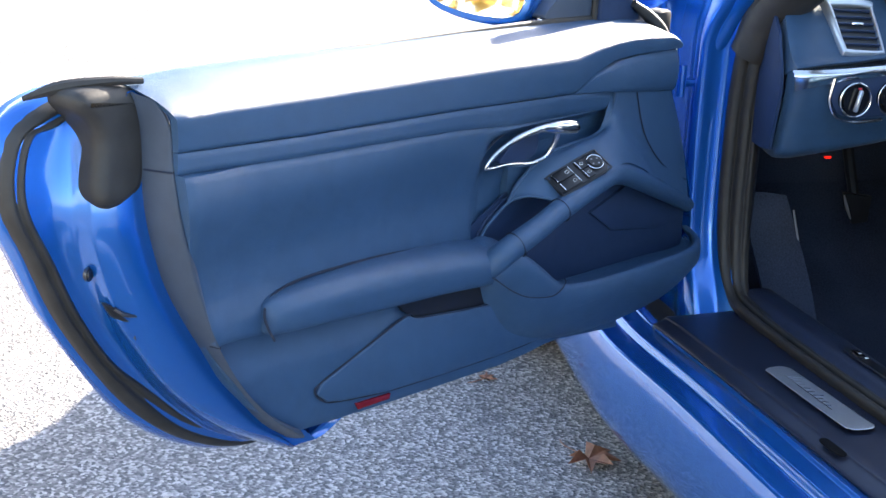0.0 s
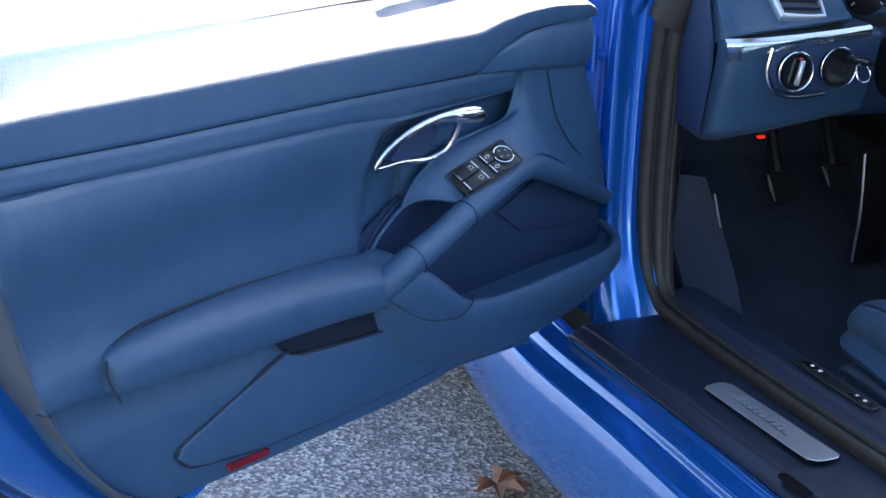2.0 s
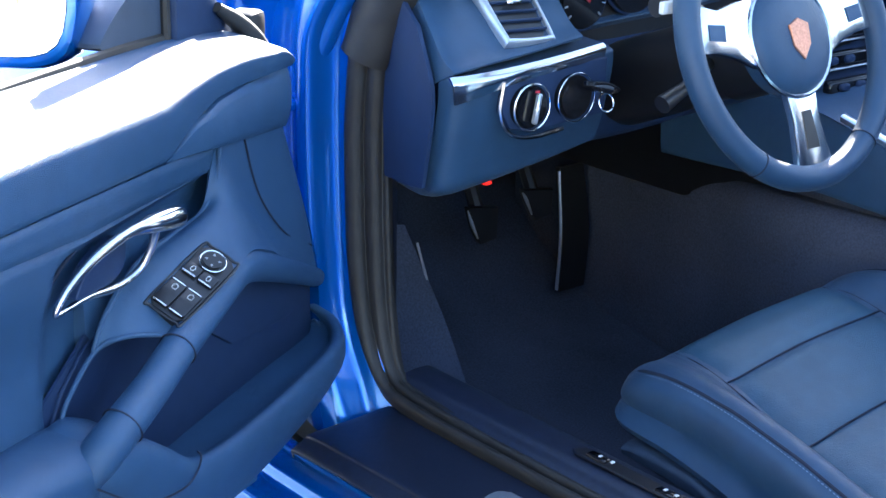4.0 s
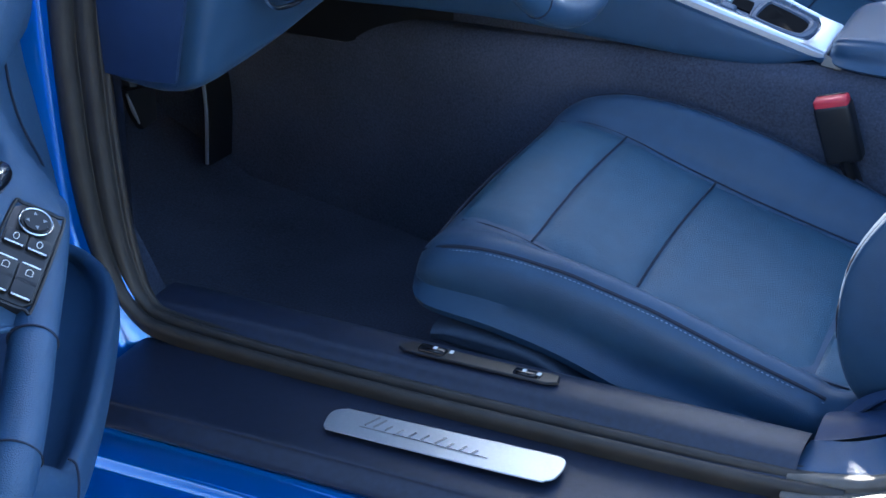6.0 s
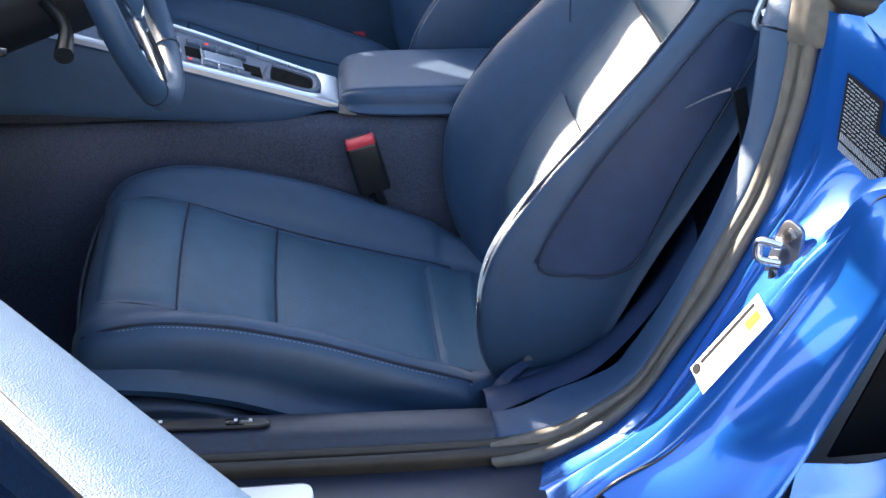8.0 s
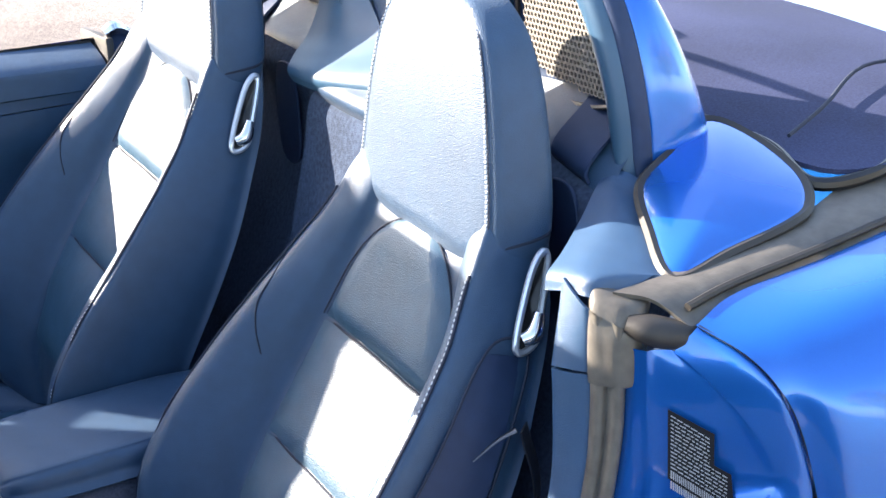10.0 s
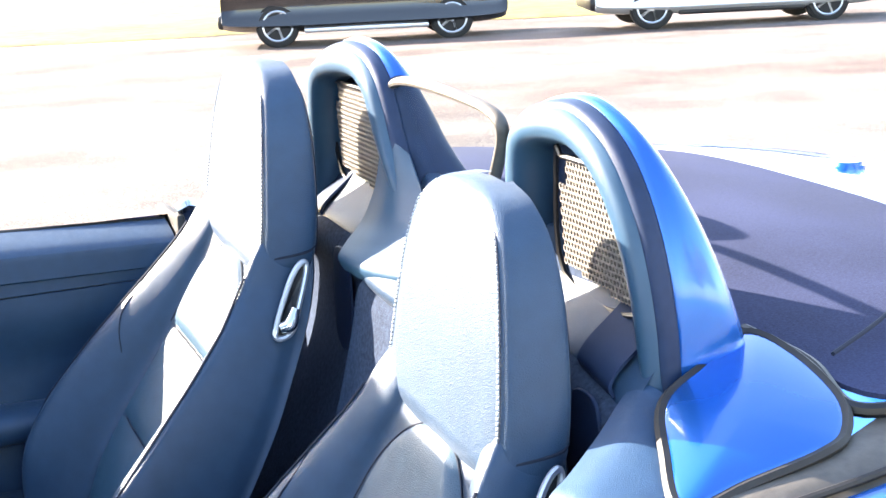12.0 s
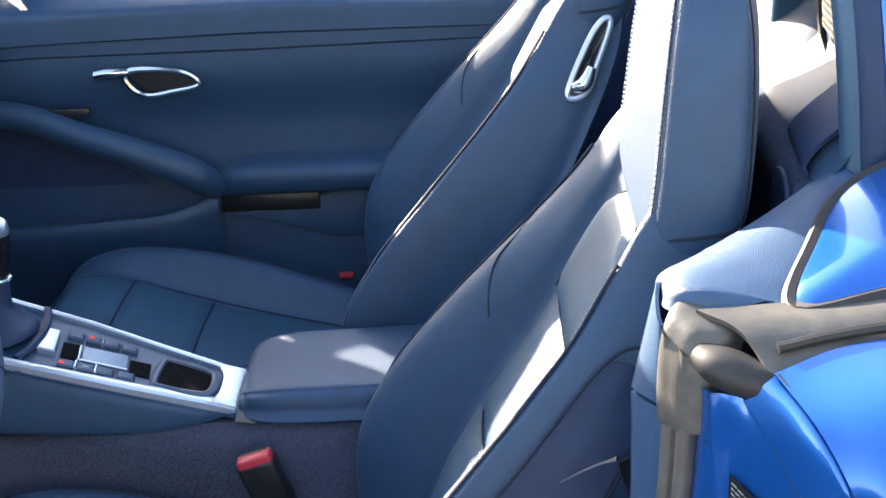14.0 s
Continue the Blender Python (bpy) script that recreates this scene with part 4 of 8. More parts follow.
def build_body():
    body = thing("sports_car", "metallic sapphire blue open sports car body", "car")
    prof = [(-0.03, 0.10), (-0.078, 0.16), (-0.094, 0.235), (-0.092, 0.290), (-0.086, 0.314), (-0.083, 0.3185), (-0.079, 0.3205), (-0.062, 0.3225), (-0.048, 0.3240), (-0.043, 0.3250), (-0.041, 0.3280), (-0.0395, 0.3370), (-0.037, 0.3400), (-0.032, 0.3410), (-0.014, 0.3435), (-0.006, 0.3450), (0.0, 0.3490), (0.02, 0.345), (0.05, 0.30)]
    rows = []
    for x, dy, dz in ((-0.32, 0.03, 0.02), (-0.1, 0.012, 0.0), (0.1, -0.006, -0.004), (0.4, 0.0, 0.0), (0.7, 0.0, 0.002), (0.95, 0.0, 0.006), (1.12, 0.0, 0.012), (1.35, -0.02, 0.02)):
        rows.append([(x, y + dy, z + dz) for y, z in prof])
    part("rocker", sheet(rows, 40, 130), "paint", body)
    # rear jamb: painted face round the door opening, from the waist down to the sill
    ridge = [(1.228, 0.115, 0.930), (1.229, 0.115, 0.863), (1.230, 0.115, 0.809), (1.226, 0.115, 0.767), (1.207, 0.115, 0.720), (1.179, 0.115, 0.669), (1.147, 0.115, 0.604), (1.114, 0.115, 0.538), (1.072, 0.105, 0.470), (1.022, 0.100, 0.423), (0.980, 0.095, 0.405), (0.93, 0.090, 0.392), (0.89, 0.085, 0.372)]
    fl_in = [(1.250, 0.100, 0.925), (1.272, 0.058, 0.893), (1.292, 0.030, 0.856), (1.309, 0.017, 0.811), (1.300, 0.014, 0.784), (1.266, 0.012, 0.764), (1.228, 0.012, 0.738), (1.178, 0.012, 0.680), (1.135, 0.012, 0.610), (1.088, 0.012, 0.540), (1.035, 0.012, 0.478), (0.970, 0.012, 0.430), (0.91, 0.010, 0.360)]
    fl_out = [(1.268, 0.090, 0.947), (1.288, 0.042, 0.928), (1.304, 0.013, 0.898), (1.318, 0.0, 0.855), (1.331, -0.010, 0.776), (1.270, -0.010, 0.776), (1.236, -0.010, 0.762), (1.201, -0.008, 0.694), (1.160, -0.008, 0.625), (1.110, -0.008, 0.548), (1.055, -0.008, 0.480), (0.987, -0.008, 0.436), (0.92, -0.012, 0.352)]
    inward = (0, 0, 0, 0, 0, 0.3, 0.6, 1, 1, 1, 1, 0.8, 0.2)
    fl_in = [(x + 0.0129 * k, y + 0.033 * k, z - 0.016 * k) for (x, y, z), k in zip(fl_in, inward)]
    fl_out = [(x + 0.0148 * k, y + 0.038 * k, z - 0.019 * k) for (x, y, z), k in zip(fl_out, inward)]
    def level(line):
        """The line's places at the heights of the flange."""
        p = np.array(line)[::-1]
        return [(float(np.interp(z, p[:, 2], p[:, 0])), float(np.interp(z, p[:, 2], p[:, 1])), z) for _, _, z in fl_in]
    ridge = level(ridge)
    seal_line = [(x, y + 0.004, z) for x, y, z in level(SEAL_OUT)]
    def between(t, deep):
        return [tuple(Vector(a).lerp(Vector(b), t) + Vector((0.62, 0.78, 0)) * deep * (0.25 + 0.75 * smooth01((0.84 - a[2]) / 0.14))) for a, b in zip(ridge, fl_in)]
    behind = [(x + 0.02, y + 0.05, z) for x, y, z in seal_line]
    jamb = sheet([behind, seal_line, between(-0.08, 0.004), between(0.0, -0.003), between(0.10, 0.005), between(0.26, 0.012), between(0.60, 0.012), between(0.86, 0.009), between(0.95, 0.003), fl_in, fl_out, [(x + 0.010, y + 0.014, z - 0.004) for x, y, z in fl_out], [(x + 0.05, y + 0.04, z - 0.006) for x, y, z in fl_out]], 66, 90)
    settle(jamb, 14)
    part("door_jamb", jamb, "paint", body, "glossy blue door jamb")
    part("jamb_gap", tube([(x + 0.004, y + 0.001, z + 0.001) for x, y, z in fl_out], 0.0016, 6, 90), "black", body)
    # quarter panel behind the door, with the air intake
    q_up = [[(1.269, 0.092, 0.949), (1.289, 0.042, 0.930), (1.306, 0.012, 0.899), (1.321, -0.002, 0.855), (1.335, -0.012, 0.778)],
            [(1.33, 0.108, 0.963), (1.345, 0.030, 0.945), (1.354, -0.015, 0.905), (1.360, -0.034, 0.856), (1.364, -0.046, 0.786)],
            [(1.45, 0.112, 0.973), (1.46, 0.020, 0.962), (1.47, -0.045, 0.910), (1.475, -0.070, 0.850), (1.475, -0.076, 0.786)],
            [(1.72, 0.130, 0.995), (1.73, 0.020, 0.980), (1.74, -0.080, 0.910), (1.74, -0.110, 0.850), (1.74, -0.112, 0.776)],
            [(2.2, 0.16, 1.0), (2.22, 0.0, 0.97), (2.24, -0.09, 0.90), (2.24, -0.12, 0.82), (2.24, -0.12, 0.75)]]
    part("quarter_panel", sheet(q_up, 40, 30), "paint", body)
    belt = [[(1.338, -0.018, 0.772), (1.350, -0.046, 0.764), (1.371, -0.058, 0.750), (1.40, 0.0, 0.74)], [(1.475, -0.080, 0.781), (1.48, -0.086, 0.770), (1.485, -0.080, 0.752), (1.49, -0.02, 0.74)], [(1.74, -0.116, 0.771), (1.75, -0.118, 0.760), (1.75, -0.110, 0.745), (1.75, -0.04, 0.74)]]
    part("belt_panel", sheet(belt, 20, 12), "paint", body)
    q_low = [[(1.326, 0.002, 0.774), (1.262, 0.002, 0.777), (1.226, 0.002, 0.762), (1.192, 0.003, 0.696), (1.151, 0.003, 0.627), (1.101, 0.003, 0.550), (1.048, 0.003, 0.482), (0.978, 0.003, 0.436)],
             [(1.338, -0.014, 0.771), (1.272, -0.014, 0.771), (1.240, -0.014, 0.757), (1.206, -0.013, 0.690), (1.165, -0.013, 0.621), (1.114, -0.013, 0.544), (1.060, -0.013, 0.476), (0.99, -0.013, 0.430)],
             [(1.342, -0.028, 0.770), (1.280, -0.026, 0.762), (1.250, -0.026, 0.742), (1.222, -0.026, 0.676), (1.184, -0.024, 0.612), (1.138, -0.022, 0.540), (1.092, -0.020, 0.478), (1.02, -0.024, 0.415)],
             [(1.350, -0.045, 0.766), (1.290, -0.036, 0.750), (1.262, -0.036, 0.722), (1.240, -0.037, 0.660), (1.207, -0.034, 0.599), (1.167, -0.029, 0.530), (1.131, -0.025, 0.478), (1.05, -0.035, 0.40)],
             [(1.360, -0.052, 0.758), (1.298, -0.046, 0.750), (1.270, -0.040, 0.728), (1.250, -0.038, 0.660), (1.222, -0.034, 0.598), (1.188, -0.032, 0.528), (1.160, -0.036, 0.482), (1.09, -0.055, 0.39)],
             [(1.371, -0.058, 0.751), (1.304, -0.060, 0.751), (1.280, -0.050, 0.732), (1.264, -0.050, 0.660), (1.243, -0.045, 0.596), (1.212, -0.045, 0.525), (1.190, -0.055, 0.490), (1.12, -0.080, 0.38)],
             [(1.385, 0.0, 0.745), (1.325, 0.0, 0.742), (1.300, 0.0, 0.725), (1.288, 0.0, 0.656), (1.266, 0.0, 0.594), (1.235, 0.0, 0.525), (1.210, 0.0, 0.490), (1.14, -0.03, 0.38)]]
    for row, f in ((0, 1.0), (1, 1.0), (2, 0.6), (3, 0.15)):
        q_low[row] = [(x + 0.0148 * k * f, y + 0.038 * k * f, z - 0.019 * k * f) for (x, y, z), k in zip(q_low[row], (0, 0.3, 0.6, 1, 1, 1, 1, 0.8))]
    flank = sheet(q_low, 40, 60)
    settle(flank, 10)
    part("intake_flank", flank, "paint", body)
    part("intake_cavity", sheet([[(1.33, 0.03, 0.765), (1.31, 0.03, 0.62), (1.25, 0.03, 0.45)], [(1.66, 0.07, 0.765), (1.64, 0.07, 0.62), (1.60, 0.07, 0.45)]], 6, 12, 0.004), "black", body, "dark side air intake")
    part("intake_blade", sheet([[(1.262, -0.046, 0.671), (1.258, -0.052, 0.664), (1.262, -0.046, 0.656)], [(1.40, -0.072, 0.670), (1.40, -0.080, 0.664), (1.40, -0.072, 0.657)], [(1.62, -0.105, 0.668), (1.62, -0.110, 0.662), (1.62, -0.105, 0.656)]], 14, 10, 0.012), "paint", body)
    lower = [[(1.185, -0.050, 0.492), (1.17, -0.070, 0.43), (1.15, -0.09, 0.32), (1.10, -0.085, 0.22)], [(1.262, -0.066, 0.502), (1.262, -0.085, 0.43), (1.26, -0.10, 0.32), (1.26, -0.09, 0.22)], [(1.321, -0.082, 0.549), (1.33, -0.10, 0.46), (1.34, -0.11, 0.32), (1.34, -0.10, 0.22)], [(1.42, -0.10, 0.64), (1.44, -0.115, 0.52), (1.46, -0.12, 0.34), (1.46, -0.11, 0.22)], [(1.52, -0.085, 0.75), (1.54, -0.105, 0.6), (1.55, -0.12, 0.38), (1.54, -0.11, 0.22)]]
    part("lower_flank", sheet(lower, 30, 20, 0.006), "paint", body)
    part("rear_fender", sheet([[(1.52, -0.087, 0.755), (1.545, -0.107, 0.60), (1.55, -0.122, 0.40), (1.54, -0.112, 0.24)], [(1.74, -0.114, 0.773), (1.74, -0.13, 0.6), (1.74, -0.13, 0.40), (1.74, -0.12, 0.24)], [(2.24, -0.12, 0.75), (2.24, -0.13, 0.6), (2.24, -0.13, 0.4), (2.24, -0.12, 0.24)]], 14, 20), "paint", body)
    # front: jamb, fender and cowl
    zs = (0.33, 0.40, 0.46, 0.54, 0.68, 0.80, 0.88, 0.95)
    kick = (0.085, 0.055, 0.025, 0.008, 0.0, 0.0, 0.010, 0.045)
    f_rows = [[(x + k * f, y + 0.02 * f * (z > 0.9), z) for z, k in zip(zs, kick)] for x, y, f in ((0.085, 0.150, 1.0), (0.062, 0.126, 1.0), (0.050, 0.116, 1.0), (0.046, 0.098, 1.0), (0.048, 0.078, 0.9), (0.040, 0.068, 0.8), (0.020, 0.068, 0.5), (-0.03, 0.080, 0.3), (-0.10, 0.075, 0.0), (-0.125, 0.04, 0.0), (-0.115, -0.01, 0.0), (-0.10, -0.05, 0.0))]
    part("front_jamb", sheet(f_rows, 48, 40), "paint", body)
    fen = [[(-0.10, -0.02, 0.32), (-0.10, -0.07, 0.50), (-0.10, -0.075, 0.68), (-0.10, -0.055, 0.80), (-0.10, 0.0, 0.875), (-0.09, 0.12, 0.93), (-0.08, 0.4, 0.96)],
           [(-0.4, -0.04, 0.36), (-0.4, -0.10, 0.50), (-0.4, -0.11, 0.64), (-0.4, -0.08, 0.76), (-0.4, 0.0, 0.84), (-0.38, 0.12, 0.88), (-0.38, 0.4, 0.90)],
           [(-1.1, 0.0, 0.40), (-1.1, -0.10, 0.50), (-1.1, -0.12, 0.60), (-1.1, -0.06, 0.70), (-1.1, 0.03, 0.76), (-1.1, 0.2, 0.76), (-1.1, 0.4, 0.76)]]
    part("front_fender", sheet(fen, 24, 30), "paint", body)
    part("bonnet", sheet([[(-0.08, 0.4, 0.96), (-0.10, 0.9, 0.99), (-0.08, 1.5, 0.98), (-0.1, 1.85, 0.93)], [(-0.38, 0.4, 0.90), (-0.4, 0.9, 0.93), (-0.4, 1.5, 0.93), (-0.4, 1.85, 0.88)], [(-1.1, 0.4, 0.76), (-1.2, 0.9, 0.78), (-1.1, 1.5, 0.78), (-1.1, 1.9, 0.74)]], 12, 20, 0.01), "paint", body)
    # the rest of the shell, closed all round
    fen_far = [[(x, 1.80 - y, z + 0.06) for x, y, z in r] for r in fen]
    part("far_fender", sheet(fen_far, 24, 30), "paint", body)
    nose = [[(x + 0.25 * abs(y - 0.9) ** 2, y, z + 0.03 * y - 0.10 * abs(y - 0.9) ** 2) for y in (-0.06, 0.2, 0.5, 0.9, 1.3, 1.6, 1.86)] for x, z in ((-1.12, 0.78), (-1.40, 0.68), (-1.62, 0.55), (-1.70, 0.40), (-1.66, 0.26), (-1.50, 0.16))]
    part("nose", sheet(nose, 24, 30, 0.006), "paint", body, "rounded blue nose of the car")
    for y0 in (0.25, 1.50):
        part("headlight", sheet([[(-1.36 + 0.10 * a * a + 0.06 * b, y0 + 0.11 * a, 0.700 + 0.03 * y0 - 0.055 * b * b - 0.10 * b - 0.02 * a * a) for a in (-1, -0.5, 0, 0.5, 1)] for b in (-0.6, 0, 0.6)], 10, 14, 0.01), "gloss", body, "dark oval headlight")
    far_side = [[(x, 1.72 - y, z + 0.05) for x, y, z in r] + [(x, 1.82, z0) for x, z0 in ((r[-1][0], 0.55), (r[-1][0], 0.24))] for r in q_up]
    part("far_quarter", sheet(far_side, 24, 30, 0.004), "paint", body)
    part("far_rocker", sheet([[(x, 1.70 - y + 0.08, z) for y, z in prof] for x in (-0.4, 0.2, 0.8, 1.4)], 12, 30), "paint", body)
    tail = [[(x - 0.2 * abs(y - 0.9) ** 2, y, z) for y in (-0.08, 0.2, 0.5, 0.9, 1.3, 1.6, 1.86)] for x, z in ((2.62, 0.95), (2.82, 0.86), (2.90, 0.66), (2.88, 0.42), (2.74, 0.20))]
    part("tail", sheet(tail, 20, 30, 0.006), "paint", body, "rounded blue tail of the car")
    for y0 in (0.12, 1.62):
        part("tail_light", box(2.72, y0 - 0.10, 0.70, 2.84, y0 + 0.14, 0.80, 0.03), "reflector", body, "red tail light")
    part("rear_side", sheet([[(2.24, -0.12, 0.75), (2.24, -0.13, 0.5), (2.24, -0.12, 0.24)], [(2.5, -0.09, 0.80), (2.5, -0.10, 0.5), (2.5, -0.09, 0.24)], [(2.72, -0.04, 0.80), (2.74, -0.05, 0.5), (2.70, -0.04, 0.22)]], 10, 12, 0.004), "paint", body)
    for x, y, out in ((-0.78, 0.05, -1), (-0.78, 1.70, 1), (1.80, 0.02, -1), (1.80, 1.72, 1)):
        wm = Matrix.Translation((x, y, 0.32)) @ Matrix.Rotation(radians(90), 4, "X")
        wheel = part("wheel", ring(0.265, 0.062, wm @ Matrix.Diagonal((1, 1, 1.7, 1)), 40, 12), "tyre", body, "black road tyre on a silver rim")
        part("rim", disc(0.205, 0.10, wm @ Matrix.Translation((0, 0, -0.05 * out - 0.02)), 32, 0.012), "alu", wheel, "silver alloy rim")
        for k in range(5):
            part("spoke", box(0.03, -0.022, -0.012, 0.205, 0.022, 0.012, 0.006, 1, wm @ Matrix.Translation((0, 0, -0.085 * out)) @ Matrix.Rotation(k * 1.2566, 4, "Z")), "alu", wheel)
    part("underbody", box(-1.5, 0.04, 0.10, 2.65, 1.70, 0.185, 0.02), "black", body, "dark underside of the car")
    # hinge and door check
    part("door_hinge", tube([(0.03, 0.06, 0.50), (0.035, 0.09, 0.512), (0.05, 0.12, 0.518)], 0.012, 8, 6), "rubber", body)
    part("upper_hinge", box(-0.02, 0.02, 0.770, 0.030, 0.070, 0.786, 0.006), "paint", body)
    part("hinge_pin", tube([(0.030, 0.040, 0.755), (0.030, 0.040, 0.812)], 0.009, 10), "paint", body)
    # windscreen pillar, rising backwards
    pil = [(0.075, 0.145, 0.84), (0.115, 0.170, 0.93), (0.25, 0.205, 1.05), (0.40, 0.25, 1.165), (0.58, 0.32, 1.28)]
    part("windscreen_pillar", tube(pil, [0.035, 0.045, 0.048, 0.046, 0.042], 14, 24), "rubber", body, "dark trimmed windscreen pillar")
    part("pillar_skin", tube([(p[0] - 0.045, p[1] - 0.045, p[2] + 0.01) for p in pil], [0.022, 0.026, 0.03, 0.03, 0.03], 10, 24), "paint", body)
    pil2 = [(x + 0.02, 1.80 - y, z + 0.12) for x, y, z in pil]
    part("windscreen_pillar", tube(pil2, [0.06, 0.064, 0.062, 0.058, 0.05], 14, 20), "trim_dark", body)
    head_line = [(0.58, 0.32, 1.28), (0.56, 0.6, 1.325), (0.55, 0.92, 1.35), (0.56, 1.2, 1.37), (0.58, 1.44, 1.38)]
    part("windscreen_header", tube(head_line, 0.03, 12, 16, flat=0.7), "trim_dark", body)
    part("header_lining", sheet([[(x - k, y, z - k * 0.64 - 0.01) for x, y, z in head_line] for k in (0.0, 0.05, 0.105)], 8, 24, 0.012), "trim_dark", body, "dark lining below the windscreen header")
    w_rows = [[(0.02, 0.12, 0.90), (-0.04, 0.5, 0.98), (-0.05, 0.9, 1.01), (-0.04, 1.3, 1.03), (0.02, 1.68, 0.99)], [(0.58, 0.32, 1.28), (0.56, 0.6, 1.33), (0.55, 0.9, 1.36), (0.56, 1.2, 1.38), (0.58, 1.48, 1.37)]]
    ws = part("windscreen_glass", sheet(w_rows, 6, 16, 0.004), "glass", body)
    ws.visible_shadow = False
    return body


def build_sill():
    sill = thing("sill_trim", "black plastic door sill trim with a brushed metal tread plate", "door sill")
    prof = [(-0.012, 0.348), (-0.016, 0.356), (0.004, 0.366), (0.012, 0.3705), (0.06, 0.372), (0.115, 0.374), (0.138, 0.376)]
    rows = []
    for x, dz, dy in ((0.135, 0.0, 0.0), (0.17, 0.0, 0.0), (0.5, 0.003, 0.014), (0.80, 0.006, 0.022), (0.985, 0.012, 0.024)):
        rows.append([(x, y + dy * (1 if y < 0.1 else 0.3), z + dz - (0.012 if x < 0.15 else 0)) for y, z in prof])
    part("sill_cover", sheet(rows, 30, 30), "sill", sill)
    pl = [(0.413, 0.090), (0.416, 0.076), (0.424, 0.068), (0.45, 0.067), (0.66, 0.072), (0.688, 0.076), (0.696, 0.085), (0.694, 0.102), (0.684, 0.108), (0.66, 0.107), (0.45, 0.100), (0.424, 0.098)]
    pl = [(0.548 + (x - 0.546) * 0.93, 0.088 + (y - 0.088) * 1.4) for x, y in pl]
    lay = Matrix.Translation((0, 0, 0.3735)) @ Matrix.Rotation(radians(-0.9), 4, "Y")
    plate = part("tread_plate", slab(pl, 0.0016, lay, 0.0007, 1, 72), "alu", sill, "brushed aluminium tread plate")
    plate.location.y = -0.006
    # engraved mark: plain slanted bars over a long line
    for x, h in ((0.470, 0.020), (0.480, 0.018), (0.494, 0.010), (0.508, 0.009), (0.522, 0.010), (0.536, 0.011), (0.552, 0.016), (0.566, 0.009), (0.580, 0.010), (0.594, 0.008)):
        z = 0.3757 + x * 0.0157
        loop = [(x, 0.081, z), (x + 0.35 * h, 0.081 + h, z)]
        part("engraved_stroke", tube(loop, 0.0014, 6, flat=0.5), "zinc", plate)
    part("engraved_stroke", tube([(0.466, 0.0765, 0.3830), (0.53, 0.0785, 0.3842), (0.612, 0.0800, 0.3855)], 0.0008, 6, 20, flat=0.5), "zinc", plate)
    # no hole in the cover: a thin black plate paints the slot's dark
    part("drain_slot", slab([(0.686, 0.018), (0.690, 0.011), (0.700, 0.008), (0.735, 0.010), (0.746, 0.014), (0.748, 0.021), (0.740, 0.027), (0.700, 0.026), (0.690, 0.024)], 0.0012, Matrix.Translation((0, 0, 0.3745)), 0.0, 1, 40), "void", sill, "oval slot in the sill cover, its depth painted flat black")
    return sill


